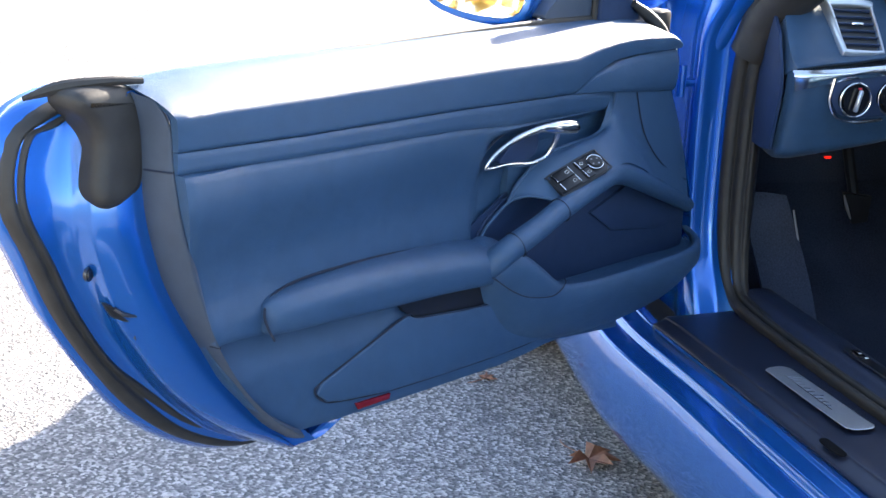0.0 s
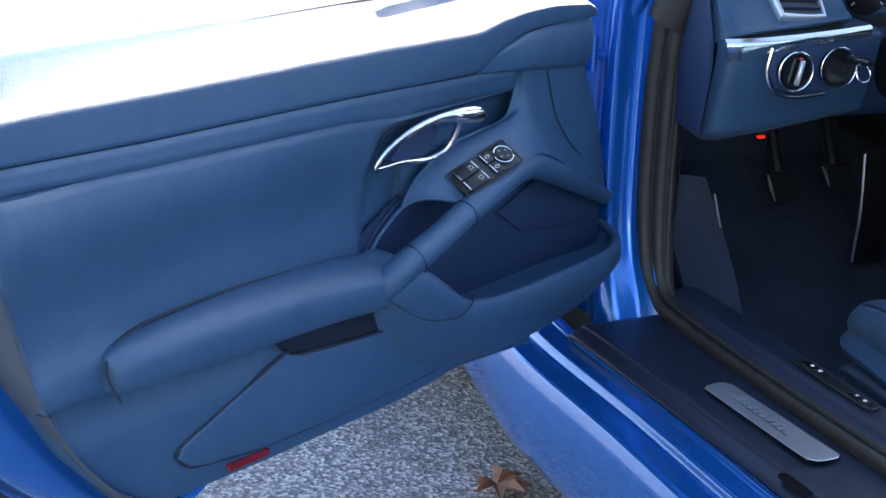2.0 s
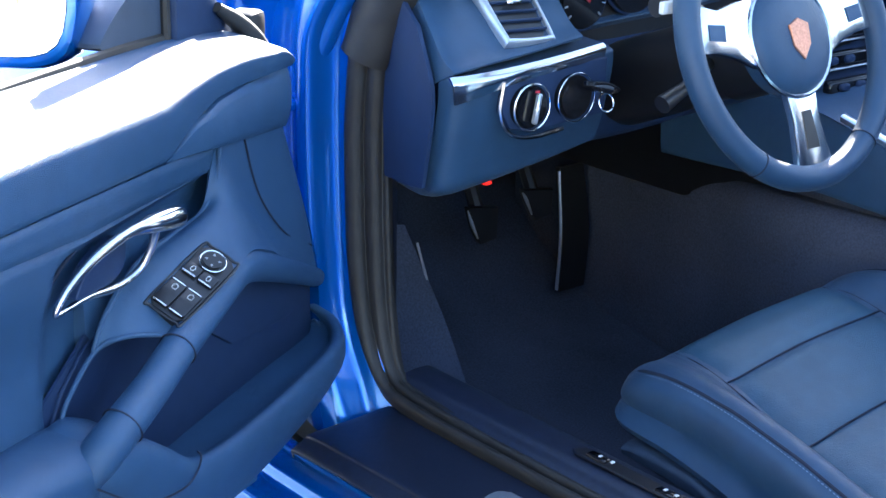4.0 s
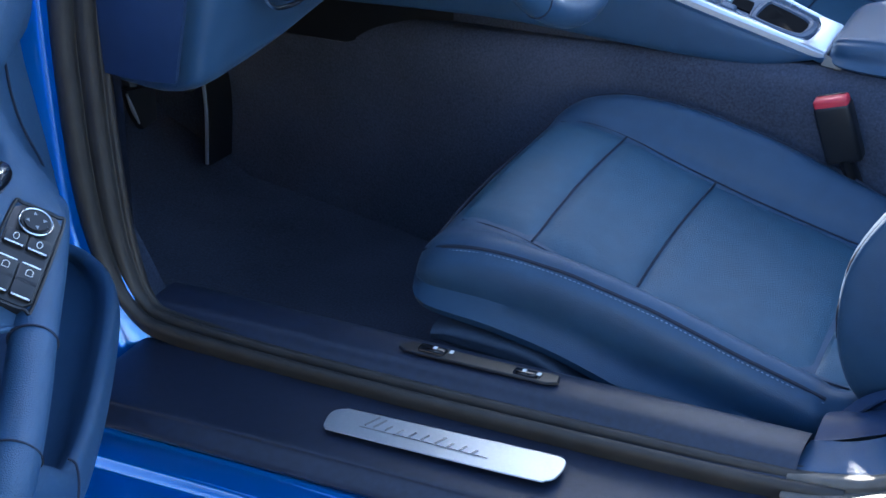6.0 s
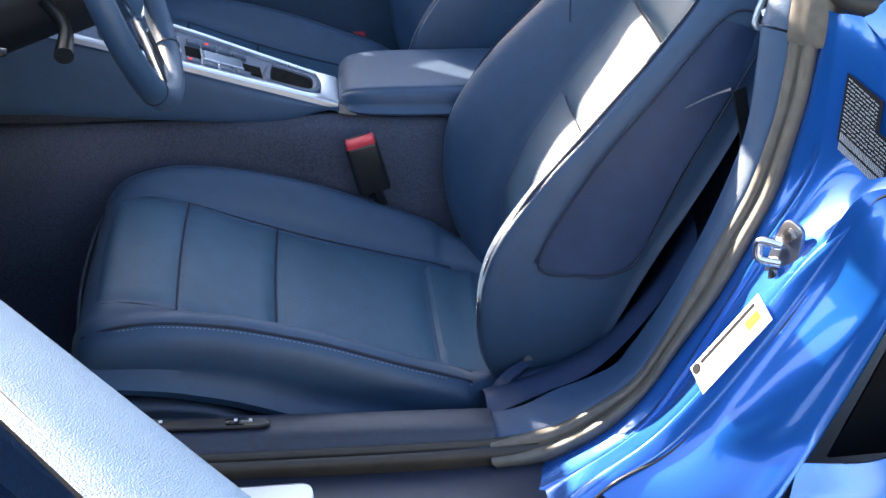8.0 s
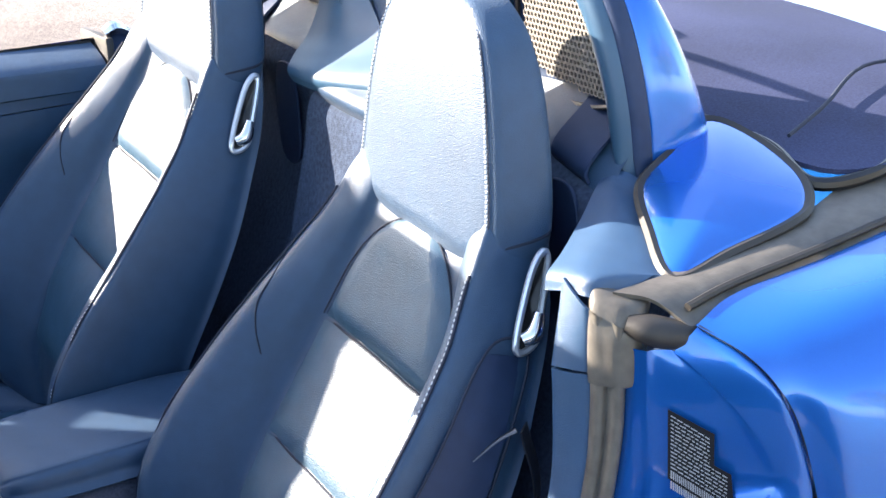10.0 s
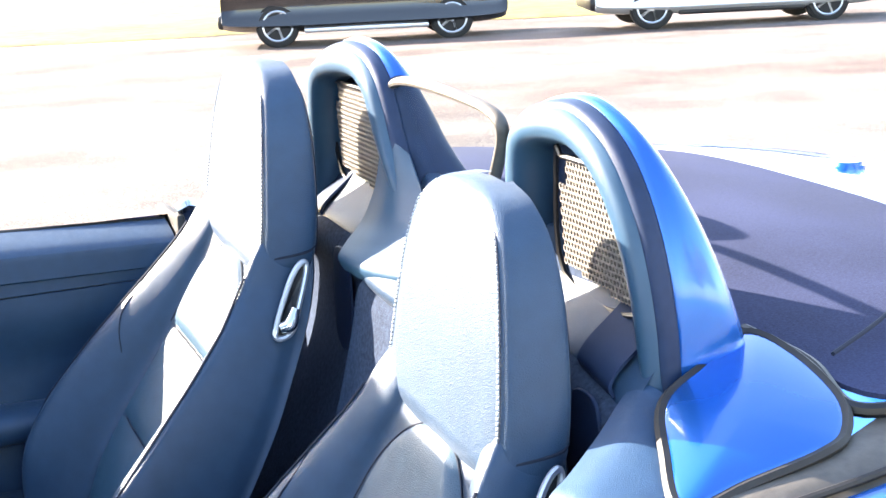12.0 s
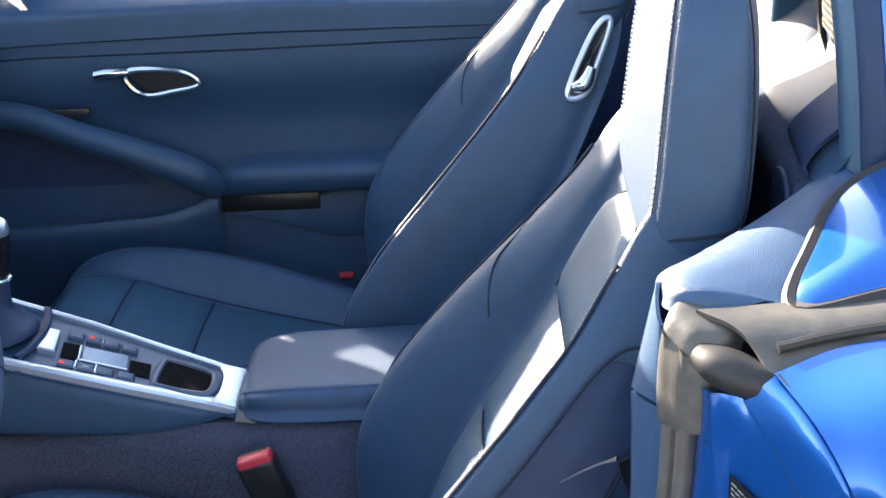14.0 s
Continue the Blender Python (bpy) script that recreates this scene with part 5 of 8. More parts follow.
def build_seals():
    seal = thing("door_seal", "black ribbed rubber seal round the door opening", "rubber seal")
    base = [(0.27, 0.150, 1.080), (0.15, 0.132, 0.985), (0.085, 0.124, 0.90), (0.062, 0.122, 0.78), (0.060, 0.122, 0.65), (0.068, 0.122, 0.54), (0.088, 0.124, 0.46), (0.125, 0.127, 0.405), (0.18, 0.128, 0.388), (0.35, 0.129, 0.384), (0.6, 0.131, 0.387), (0.85, 0.136, 0.392), (0.95, 0.145, 0.395)]
    lies = [0.0, 0.0, 0.0, 0.0, 0.0, 0.05, 0.3, 0.75, 1.0, 1.0, 1.0, 1.0, 1.0]      # 0 on the pillar, 1 along the sill
    def ribbed(t, h):
        rows = []
        for (x, y, z), k in zip(base, lies):
            a = Vector((0.040, 0.044, 0.0)).lerp(Vector((0.0, 0.034, 0.012)), k)
            n = Vector((0.74, -0.67, 0.0)).lerp(Vector((0.0, -0.4, 0.9)), k)
            rows.append(tuple(Vector((x, y, z)) + a * t + n * h))
        return rows
    ribs = ((-0.04, -0.012), (0.0, 0.002), (0.08, 0.008), (0.22, 0.010), (0.36, 0.007), (0.43, 0.002), (0.50, 0.006), (0.62, 0.009), (0.76, 0.007), (0.84, 0.002), (0.92, 0.004), (1.0, 0.002), (1.05, -0.012))
    part("front_run", sheet([ribbed(t, h) for t, h in ribs], 60, 120), "rubber", seal)
    # broad ribbed run up the rear pillar
    out = Vector((-0.62, -0.78, 0.0))
    def across(t, h):
        return [tuple(Vector(a).lerp(Vector(b), t) + out * h + Vector((0, 0, 0.6 * h if a[2] < 0.47 else 0))) for a, b in zip(SEAL_IN, SEAL_OUT)]
    prof = ((-0.05, -0.02), (0.0, 0.0), (0.10, 0.008), (0.24, 0.011), (0.40, 0.008), (0.50, 0.0035), (0.60, 0.008), (0.76, 0.012), (0.90, 0.010), (1.0, 0.002), (1.03, -0.02))
    # same seal as the front run; the sun on it is painted by colour
    part("pillar_run", sheet([across(t, h) for t, h in prof], 60, 90), "seal_sunlit", seal, "ribbed rubber run up the rear pillar, coloured grey-brown as if sunlit")
    # corner piece over the top of the rear pillar
    rows = []
    for z, back, grow in ((0.884, 0.0, 0.003), (0.892, 0.0, 0.005), (0.92, 0.001, 0.006), (0.95, 0.004, 0.006), (0.970, 0.010, 0.004), (0.977, 0.020, -0.002), (0.976, 0.03, -0.008)):
        rows.append([(1.199 + 0.024 * t + 0.03 * max(0, t - 0.75) + back - 0.62 * (h + grow), 0.172 - 0.036 * t - 0.78 * (h + grow) + back * 0.6, z - 0.012 * t * (z > 0.94)) for t, h in ((-0.06, -0.02), (0.0, 0.004), (0.14, 0.010), (0.4, 0.0105), (0.7, 0.0105), (0.92, 0.008), (1.08, 0.0), (1.15, -0.02))])
    cap = part("corner_cap", sheet(rows, 30, 24), "seal_sunlit", seal, "rubber corner piece, coloured paler as if sunlit")
    part("cap_lobe", tube([(1.222, 0.138, 0.948), (1.236, 0.124, 0.943), (1.256, 0.112, 0.937), (1.278, 0.103, 0.936), (1.288, 0.099, 0.937)], [0.012, 0.019, 0.019, 0.013, 0.004], 14, 26, flat=0.75), "rubber", cap)
    return seal


def build_inner_sill():
    s = thing("inner_sill", "dark ribbed inner sill with the seat adjustment switches", "door sill")
    rows = []
    for x in (0.13, 0.3, 0.5, 0.7, 0.9):
        k = 0.012 * (x - 0.13)
        rows.append([(x, 0.140, 0.385 + k), (x, 0.158, 0.398 + k), (x, 0.172, 0.410 + k), (x, 0.205, 0.412 + k), (x, 0.222, 0.402 + k), (x, 0.232, 0.36), (x, 0.236, 0.20)])
    part("sill_moulding", sheet(rows, 20, 30), "sill", s)
    trim_in = [(1.202, 0.211, 0.978), (1.181, 0.205, 0.892), (1.181, 0.205, 0.851), (1.178, 0.206, 0.775), (1.161, 0.207, 0.706), (1.132, 0.210, 0.624), (1.096, 0.216, 0.542), (1.072, 0.235, 0.485), (1.055, 0.235, 0.462), (1.02, 0.235, 0.443), (0.985, 0.235, 0.430), (0.944, 0.225, 0.414), (0.90, 0.222, 0.405)]
    def band(a, b, cut):
        rows = []
        for t, h in ((-0.05, -0.05), (0.0, -0.004), (0.08, 0.002), (0.5, 0.004), (0.94, 0.002), (1.04, -0.004), (1.06, -0.02)):
            rows.append([tuple(Vector(p).lerp(Vector(q), t) + Vector((-0.8, -0.5, 0.2)) * h - Vector((0, 0, cut if k == 0 and a else 0))) for k, (p, q) in enumerate(zip(trim_in[a:b], SEAL_IN[a:b]))])
        return sheet(rows, 24, 50, 0.003)
    part("pillar_trim", band(1, 13, 0.003), "trim", s, "navy trim that curves up the rear pillar")
    part("pillar_trim_cap", band(0, 2, 0.0), "trim", s, "short navy cap of the pillar trim")
    part("switch_recess", slab([(0.452, 0.182), (0.462, 0.176), (0.628, 0.178), (0.640, 0.184), (0.636, 0.198), (0.46, 0.197)], 0.003, Matrix.Translation((0, 0, 0.4128)) @ Matrix.Rotation(radians(-0.7), 4, "Y"), 0.001, 1), "black", s, "black recess with seat switches")
    for x0 in (0.475, 0.588):
        part("seat_switch", box(x0, 0.180, 0.417, x0 + 0.032, 0.194, 0.4255, 0.003), "gloss", s)
    for x0 in (0.492, 0.512, 0.598, 0.615):
        part("switch_mark", box(x0, 0.185, 0.425, x0 + 0.004, 0.190, 0.4262), "white", s)
    return s


def build_jamb_details():
    def frame_from(p0, p1, p2):
        """A frame with x along p0-p1 and y towards p2."""
        a, b, c = Vector(p0), Vector(p1), Vector(p2)
        ex = (b - a).normalized()
        ez = ex.cross(c - a).normalized()
        ey = (c - a).normalized()
        if ez.dot(Vector((-1, -1, 0.2))) < 0:
            ez = -ez
        return Matrix(((*ex, 0), (*ey, 0), (*ez, 0), (0, 0, 0, 1))).transposed(), a + ez * 0.004
    st = thing("door_striker", "zinc plated door striker loop bolted to the blue jamb", "door latch")
    base = Matrix.Translation((1.194, 0.085, 0.668))
    n = Vector((-0.86, -0.42, 0.10)).normalized()
    q = base @ n.to_track_quat("Z", "Y").to_matrix().to_4x4() @ Matrix.Rotation(radians(-12), 4, "Z")
    part("plate", slab([(-0.016, -0.034), (0.0, -0.040), (0.014, -0.034), (0.020, 0.0), (0.014, 0.034), (0.0, 0.040), (-0.016, 0.034), (-0.020, 0.0)], 0.005, q, 0.0018, 2, 32), "zinc", st)
    a, b, o = Vector((1.190, 0.088, 0.678)), Vector((1.190, 0.086, 0.658)), Vector((-0.80, 0.55, 0.02)) * 0.024
    part("loop", tube([a, a + o, a + o * 1.15 + (b - a) * 0.5, b + o, b], 0.0055, 10, 36), "chrome", st)
    for t in (-0.025, 0.025):
        bolt = part("bolt", disc(0.0085, 0.006, q @ Matrix.Translation((0.0, t, 0.007)), 20, 0.002), "zinc", st)
        part("socket", disc(0.0038, 0.001, q @ Matrix.Translation((0.0, t, 0.0102)), 6), "black", bolt)
    # black specification sticker: two stepped fields with white print bars
    def sticker(name, label, p0, p1, p2, mat):
        o, a = frame_from(p0, p1, p2)
        return Matrix.Translation(a) @ o @ Matrix.Translation((0, 0, 0.009 if mat == "white" else 0)), thing(name, label, "sticker")
    mm, lb = sticker("tyre_sticker", "black sticker with small white print on the blue jamb", (1.239, 0.104, 0.870), (1.273, 0.063, 0.845), (1.236, 0.101, 0.798), "label_black")
    mm = mm @ Matrix.Translation((0.006, 0, 0)) @ Matrix.Diagonal((0.80, 0.95, 1, 1))
    part("field", slab([(0, 0), (0.062, 0), (0.062, 0.034), (0.0, 0.034)], 0.0012, mm), "label_black", lb)
    part("field", slab([(0, 0.034), (0.085, 0.034), (0.092, 0.092), (0.0, 0.075)], 0.0012, mm), "label_black", lb)
    rng = random.Random(5)
    y = 0.004
    while y < 0.086:
        x = 0.004
        end = 0.056 if y < 0.032 else 0.08
        top = 0.0085 if 0.062 < y < 0.08 else 0.0013
        while x < end:
            w = rng.uniform(0.0008, 0.0022) if top > 0.005 else rng.uniform(0.003, 0.009)
            part("print_bar", slab([(x, y + x * 0.06), (min(x + w, end), y + x * 0.06), (min(x + w, end), y + x * 0.06 + top), (x, y + x * 0.06 + top)], 0.0008, mm @ Matrix.Translation((0, 0, 0.0009))), "print", lb, smooth=False)
            x += w + (0.0011 if top > 0.005 else 0.0016)
        y += top + 0.0030
    mm, lw = sticker("notice_sticker", "white sticker with fine print and a yellow field", (1.11, 0.08, 0.533), (1.17, 0.067, 0.625), (1.116, 0.038, 0.519), "white")
    mm = mm @ Matrix.Diagonal((0.96, 1.0, 1, 1))
    part("field", slab([(0, 0), (0.118, 0), (0.118, 0.040), (0, 0.040)], 0.0012, mm), "white", lw)
    part("header_bar", slab([(0.016, 0.0045), (0.108, 0.0045), (0.108, 0.0085), (0.016, 0.0085)], 0.0008, mm @ Matrix.Translation((0, 0, 0.0009))), "label_black", lw)
    part("round_mark", disc(0.006, 0.002, mm @ Matrix.Translation((0.007, 0.008, 0.001)), 16), "label_black", lw)
    part("yellow_field", slab([(0.086, 0.015), (0.108, 0.015), (0.108, 0.027), (0.086, 0.027)], 0.0008, mm @ Matrix.Translation((0, 0, 0.0009))), "yellow", lw)
    for i in range(6):
        part("print_bar", slab([(0.006, 0.0145 + i * 0.0038), (0.076 - 0.006 * (i % 3), 0.0145 + i * 0.0038), (0.076 - 0.006 * (i % 3), 0.0152 + i * 0.0038), (0.006, 0.0152 + i * 0.0038)], 0.0006, mm @ Matrix.Translation((0, 0, 0.0009))), "print", lw, smooth=False)


# ---------------------------------------------------------------- seats
SEAT_Y, LEAN = 0.525, 0.09


def lay_seat(bm):
    """From the seat's own middle line into the car."""
    for v in bm.verts:
        v.co.z += LEAN * v.co.y
        v.co.y += SEAT_Y
    return bm


CUSHION = [  # x, ridge height, insert height, underside, half width
    (0.395, 0.462, 0.458, 0.448, 0.19), (0.408, 0.487, 0.485, 0.436, 0.216), (0.432, 0.505, 0.500, 0.430, 0.230), (0.47, 0.516, 0.502, 0.428, 0.236),
    (0.52, 0.520, 0.493, 0.424, 0.238), (0.60, 0.512, 0.466, 0.408, 0.238), (0.70, 0.490, 0.436, 0.378, 0.238), (0.80, 0.458, 0.412, 0.36, 0.236),
    (0.87, 0.435, 0.398, 0.35, 0.230), (0.90, 0.42, 0.392, 0.35, 0.222), (0.98, 0.40, 0.39, 0.35, 0.16)]


def cushion_ring(x, zt, zi, zb, hw):
    half = [(-hw * 0.90, zb), (-hw * 1.0, zb * 0.6 + zt * 0.4), (-hw * 1.02, zt - 0.018), (-hw * 0.955, zt - 0.002), (-hw * 0.86, zt + 0.002), (-hw * 0.74, zt * 0.55 + zi * 0.45), (-hw * 0.64, zi + 0.002), (-hw * 0.34, zi + 0.004)]
    pts = half + [(0.0, zi + 0.006)] + [(-y, z) for y, z in reversed(half)]
    return [(x, y, z) for y, z in pts]


BACK = [  # height, ridge x, insert x, back x, half width
    (0.400, 0.930, 0.965, 1.03, 0.190), (0.450, 0.905, 0.965, 1.05, 0.215), (0.520, 0.893, 0.972, 1.075, 0.232), (0.600, 0.903, 1.006, 1.11, 0.240), (0.680, 0.950, 1.056, 1.155, 0.240),
    (0.760, 1.018, 1.110, 1.20, 0.232), (0.830, 1.082, 1.152, 1.235, 0.216), (0.890, 1.135, 1.183, 1.265, 0.196), (0.940, 1.172, 1.205, 1.285, 0.171), (0.985, 1.200, 1.222, 1.290, 0.160), (1.03, 1.235, 1.240, 1.29, 0.14)]


def back_ring(z, xr, xi, xb, hw):
    half = [(-hw * 0.80, xb), (-hw * 0.97, xb - 0.02), (-hw * 1.0, xr * 0.5 + xb * 0.5), (-hw * 0.995, xr + 0.016), (-hw * 0.955, xr), (-hw * 0.86, xr + 0.004), (-hw * 0.70, xr * 0.45 + xi * 0.55), (-hw * 0.60, xi), (-hw * 0.32, xi + 0.003)]
    pts = half + [(0.0, xi + 0.004)] + [(-y, x) for y, x in reversed(half)]
    return [(x, y, z) for y, x in pts]


HEAD = [  # height, front x, back x, half width
    (0.905, 1.235, 1.265, 0.11), (0.935, 1.216, 1.282, 0.145), (0.960, 1.207, 1.296, 0.163), (0.985, 1.209, 1.304, 0.166), (1.03, 1.215, 1.310, 0.162), (1.09, 1.222, 1.314, 0.151), (1.14, 1.229, 1.315, 0.138),
    (1.18, 1.236, 1.312, 0.120), (1.205, 1.243, 1.306, 0.100), (1.222, 1.254, 1.298, 0.070), (1.230, 1.268, 1.287, 0.025)]


def head_ring(z, xf, xb, hw):
    m = (xf + xb) / 2
    half = [(-hw * 0.55, xb), (-hw * 0.88, xb - 0.012), (-hw, m + 0.02), (-hw * 0.99, xf + 0.022), (-hw * 0.90, xf + 0.002), (-hw * 0.5, xf - 0.003)]
    pts = half + [(0.0, xf - 0.004)] + [(-y, x) for y, x in reversed(half)]
    return [(x, y, z) for y, x in pts]


def on_back(z, k):
    """A place on the seat back's skin: at a height, k-th control point of the ring."""
    t = np.array(BACK)
    row = [np.interp(z, t[:, 0], t[:, c]) for c in range(5)]
    return np.array(back_ring(*row)[k])


def on_cushion(x, k):
    t = np.array(CUSHION)
    row = [np.interp(x, t[:, 0], t[:, c]) for c in range(5)]
    return np.array(cushion_ring(*row)[k])


def build_seat(flank, label):
    seat = thing("bucket_seat", label, "car seat", group="front seats")
    cush = part("cushion", lay_seat(sheet([cushion_ring(*r) for r in CUSHION], 60, 68, closed=True)), "leather", seat, "smooth navy leather seat cushion")
    up = np.array((0, 0, 0.0012))
    for x0 in (0.520, 0.645):
        ys = np.linspace(-0.150, 0.150, 13)
        pts = []
        for y in ys:
            c = spline([on_cushion(x0, k) for k in range(5, 12)], 60)
            z = np.interp(y, c[:, 1], c[:, 2])
            pts.append((x0 + 0.10 * y * y, y, z + 0.0006))
        part("cross_seam", lay_seat(tube(pts, 0.0014, 6, 30)), "seam", cush)
    def cushion_panel(x0, x1):
        rows = []
        for x in np.linspace(x0, x1, 12):
            c = spline([on_cushion(x, k) for k in range(5, 12)], 60)
            t = (x - x0) / (x1 - x0)
            row = []
            for f in np.linspace(-1, 1, 21):
                y = f * (0.146 - 0.010 * max(0.0, x - 0.8) / 0.1)
                e = min(1.0, 9 * min(t, 1 - t)) * min(1.0, 9 * (1 - abs(f)))
                row.append((x + 0.10 * y * y, y, float(np.interp(y, c[:, 1], c[:, 2])) - 0.001 + 0.0065 * e ** 0.5))
            rows.append(row)
        part("cushion_panel", lay_seat(skin(rows, closed=False)), "leather_in", cush, "perforated navy leather panel")
    for x0, x1 in ((0.412, 0.519), (0.521, 0.644), (0.646, 0.855), (0.858, 0.93)):
        cushion_panel(x0, x1)
    for k, s in ((6, 1), (10, -1)):
        part("insert_seam", lay_seat(tube([on_cushion(x, k) + np.array((0, 0, 0.0005)) for x in np.linspace(0.43, 0.90, 14)], 0.0012, 6, 40)), "seam", cush)
    for k in (3, 13):
        part("piping", lay_seat(tube([on_cushion(x, k) + up for x in np.linspace(0.412, 0.89, 16)], 0.0022, 6, 60)), "seam", cush)
    part("front_piping", lay_seat(tube([(0.392 + 0.35 * y * y, y, 0.476) for y in np.linspace(-0.2, 0.2, 9)], 0.002, 6, 30)), "seam", cush)
    # rows of small stitches along the outer edge
    def stitches(points, n, r, mat, parent, name="stitching"):
        p = spline(points, 2 * n)
        bm = bmesh.new()
        for i in range(n):
            tube([p[2 * i], p[2 * i + 1]], r, 5, bm=bm)
        return part(name, lay_seat(bm), mat, parent, smooth=False)
    stitches([on_cushion(x, 3) * 0.8 + on_cushion(x, 2) * 0.2 + np.array((0, -0.001, 0.002)) for x in np.linspace(0.41, 0.89, 12)], 90, 0.0006, "stitch_dim", cush)
    back = part("backrest", lay_seat(sheet([back_ring(*r) for r in BACK], 60, 76, closed=True)), "leather", seat, "navy leather backrest with raised side bolsters")
    out = np.array((-0.0015, 0, 0.0005))
    # centre panels with fine perforation
    def insert(z0, z1, name):
        rows = []
        for z in np.linspace(z0, z1, 12):
            t = (z - z0) / (z1 - z0)
            c = spline([on_back(z, k) for k in range(6, 13)], 40)
            w = 0.60 if name == "centre_panel" else 0.60 * math.sqrt(max(0.02, 1 - max(0, (t - 0.25) / 0.75) ** 2.6))
            hw = np.interp(z, [r[0] for r in BACK], [r[4] for r in BACK]) * w * 0.97
            row = []
            for y in np.linspace(-hw, hw, 15):
                e = min(1.0, 6 * min(t, 1 - t) + 0.0) * min(1.0, 6 * (1 - abs(y) / hw))
                row.append((np.interp(y, c[:, 1], c[:, 0]) - 0.001 - (0.016 if name == "shoulder_panel" else 0.006) * e ** 0.5, y, z))
            rows.append(row)
        return part(name, lay_seat(skin(rows, closed=False)), "leather_in", back, "perforated navy leather panel")
    insert(0.50, 0.664, "centre_panel")
    insert(0.668, 0.80, "centre_panel")
    insert(0.805, 0.955, "shoulder_panel")
    edge = []
    for a in np.linspace(-1, 1, 25):
        z = 0.807 + 0.146 * min(1.0, 1.0 - abs(a) ** 3)
        t = (z - 0.805) / 0.15
        hw = np.interp(z, [r[0] for r in BACK], [r[4] for r in BACK]) * 0.60 * math.sqrt(max(0.02, 1 - max(0, (t - 0.25) / 0.75) ** 2.6))
        y = hw * (1 if a > 0 else -1) if abs(a) > 0.12 else hw * a / 0.12
        c = spline([on_back(z, k) for k in range(6, 13)], 40)
        edge.append((np.interp(y, c[:, 1], c[:, 0]) - 0.003, y, z))
    part("shoulder_seam", lay_seat(tube(edge, 0.0011, 6, 60)), "seam", back)
    for z0 in (0.666, 0.8025):
        c = spline([on_back(z0, k) for k in range(6, 13)], 30)
        part("cross_seam", lay_seat(tube([p + out * 1.5 for p in c[7:-7]], 0.0012, 6)), "seam", back)
    for k in (4, 14):
        part("edge_seam", lay_seat(tube([on_back(z, k) + out for z in np.linspace(0.50, 0.955, 16)], 0.0018, 6, 60)), "seam", back)
    stitches([on_back(z, 4) + np.array((-0.0022, 0.003, 0)) for z in np.linspace(0.50, 0.95, 16)], 95, 0.0011, "stitch", back)
    def mix_back(z, k, t):
        return on_back(z, k) * (1 - t) + on_back(z, k + 1) * t
    part("bolster_seam", lay_seat(tube([mix_back(z, k, t) + out * 0.6 for z, k, t in ((0.868, 13, 0.9), (0.845, 13, 0.45), (0.815, 13, 0.05), (0.785, 12, 0.6), (0.755, 12, 0.1))], 0.0012, 6, 30)), "seam", back)
    # side shell panel, slightly recessed look by a raised lip
    side = [[(0.955, -0.243, 0.600), (1.035, -0.245, 0.578), (1.085, -0.243, 0.61)], [(1.02, -0.242, 0.715), (1.07, -0.245, 0.70), (1.12, -0.243, 0.70)], [(1.09, -0.230, 0.80), (1.13, -0.233, 0.79), (1.17, -0.23, 0.79)], [(1.17, -0.202, 0.885), (1.19, -0.205, 0.88), (1.215, -0.202, 0.87)]]
    if flank:
        part("side_panel", lay_seat(sheet(side, 24, 10, 0.003)), "trim_dark", back, "dark padded side panel of the backrest")
    lip = [(0.960, -0.246, 0.600), (1.02, -0.247, 0.584), (1.065, -0.246, 0.590), (1.085, -0.243, 0.61), (1.13, -0.240, 0.71), (1.18, -0.23, 0.80), (1.222, -0.205, 0.875), (1.175, -0.205, 0.892), (1.09, -0.234, 0.805), (1.015, -0.246, 0.712)]
    if flank:
        part("side_panel_lip", lay_seat(tube(lip, 0.0016, 6, 80, True)), "seam", back)
    head = part("headrest", lay_seat(sheet([head_ring(*r) for r in HEAD], 40, 52, closed=True)), "leather_head", seat, "tall integrated navy leather headrest")
    h = np.array(HEAD)
    def on_head(z, k):
        return np.array(head_ring(*[np.interp(z, h[:, 0], h[:, c]) for c in range(4)])[k])
    for k in (4, 8):
        sgn = -1 if k == 4 else 1
        part("head_seam", lay_seat(tube([on_head(z, k) + np.array((-0.001, sgn * 0.001, 0)) for z in np.linspace(0.968, 1.216, 12)], 0.0008, 6, 40)), "seam", head)
        stitches([on_head(z, k) + np.array((-0.002, sgn * -0.002, 0)) for z in np.linspace(0.968, 1.216, 12)], 48, 0.0014, "stitch", head)
    part("head_seam", lay_seat(tube([on_head(z, 1) + np.array((0.001, -0.001, 0)) for z in np.linspace(0.968, 1.216, 12)], 0.0008, 6, 40)), "seam", head)
    part("neck_seam", lay_seat(tube([on_head(0.974, 4), on_head(0.978, 3), on_head(0.984, 2), on_head(0.994, 1)], 0.0022, 6, 16)), "seam", head)
    # release handle on the outer flank
    for sy in (-1,):      # the handle stands on this flank alone
        frame_pts = [(1.206, sy * 0.206, 0.884), (1.230, sy * 0.206, 0.884), (1.246, sy * 0.198, 0.920), (1.264, sy * 0.185, 0.966), (1.256, sy * 0.185, 0.974), (1.236, sy * 0.191, 0.950)]
        rel = part("release_bezel", lay_seat(tube(frame_pts, 0.0042, 8, 48, True)), "alu", seat, "satin metal bezel of the backrest release")
        part("release_hollow", lay_seat(skin([[Vector(p).lerp(Vector((1.238, sy * 0.188, 0.926)), k) for p in spline(frame_pts, 24, True)] for k in (0.0, 0.5, 0.95)], closed=True, caps=False)), "black", rel)
        part("release_lever", lay_seat(tube([(1.214, sy * 0.207, 0.892), (1.228, sy * 0.210, 0.898), (1.238, sy * 0.206, 0.918)], [0.007, 0.010, 0.006], 10, 12)), "chrome", rel)
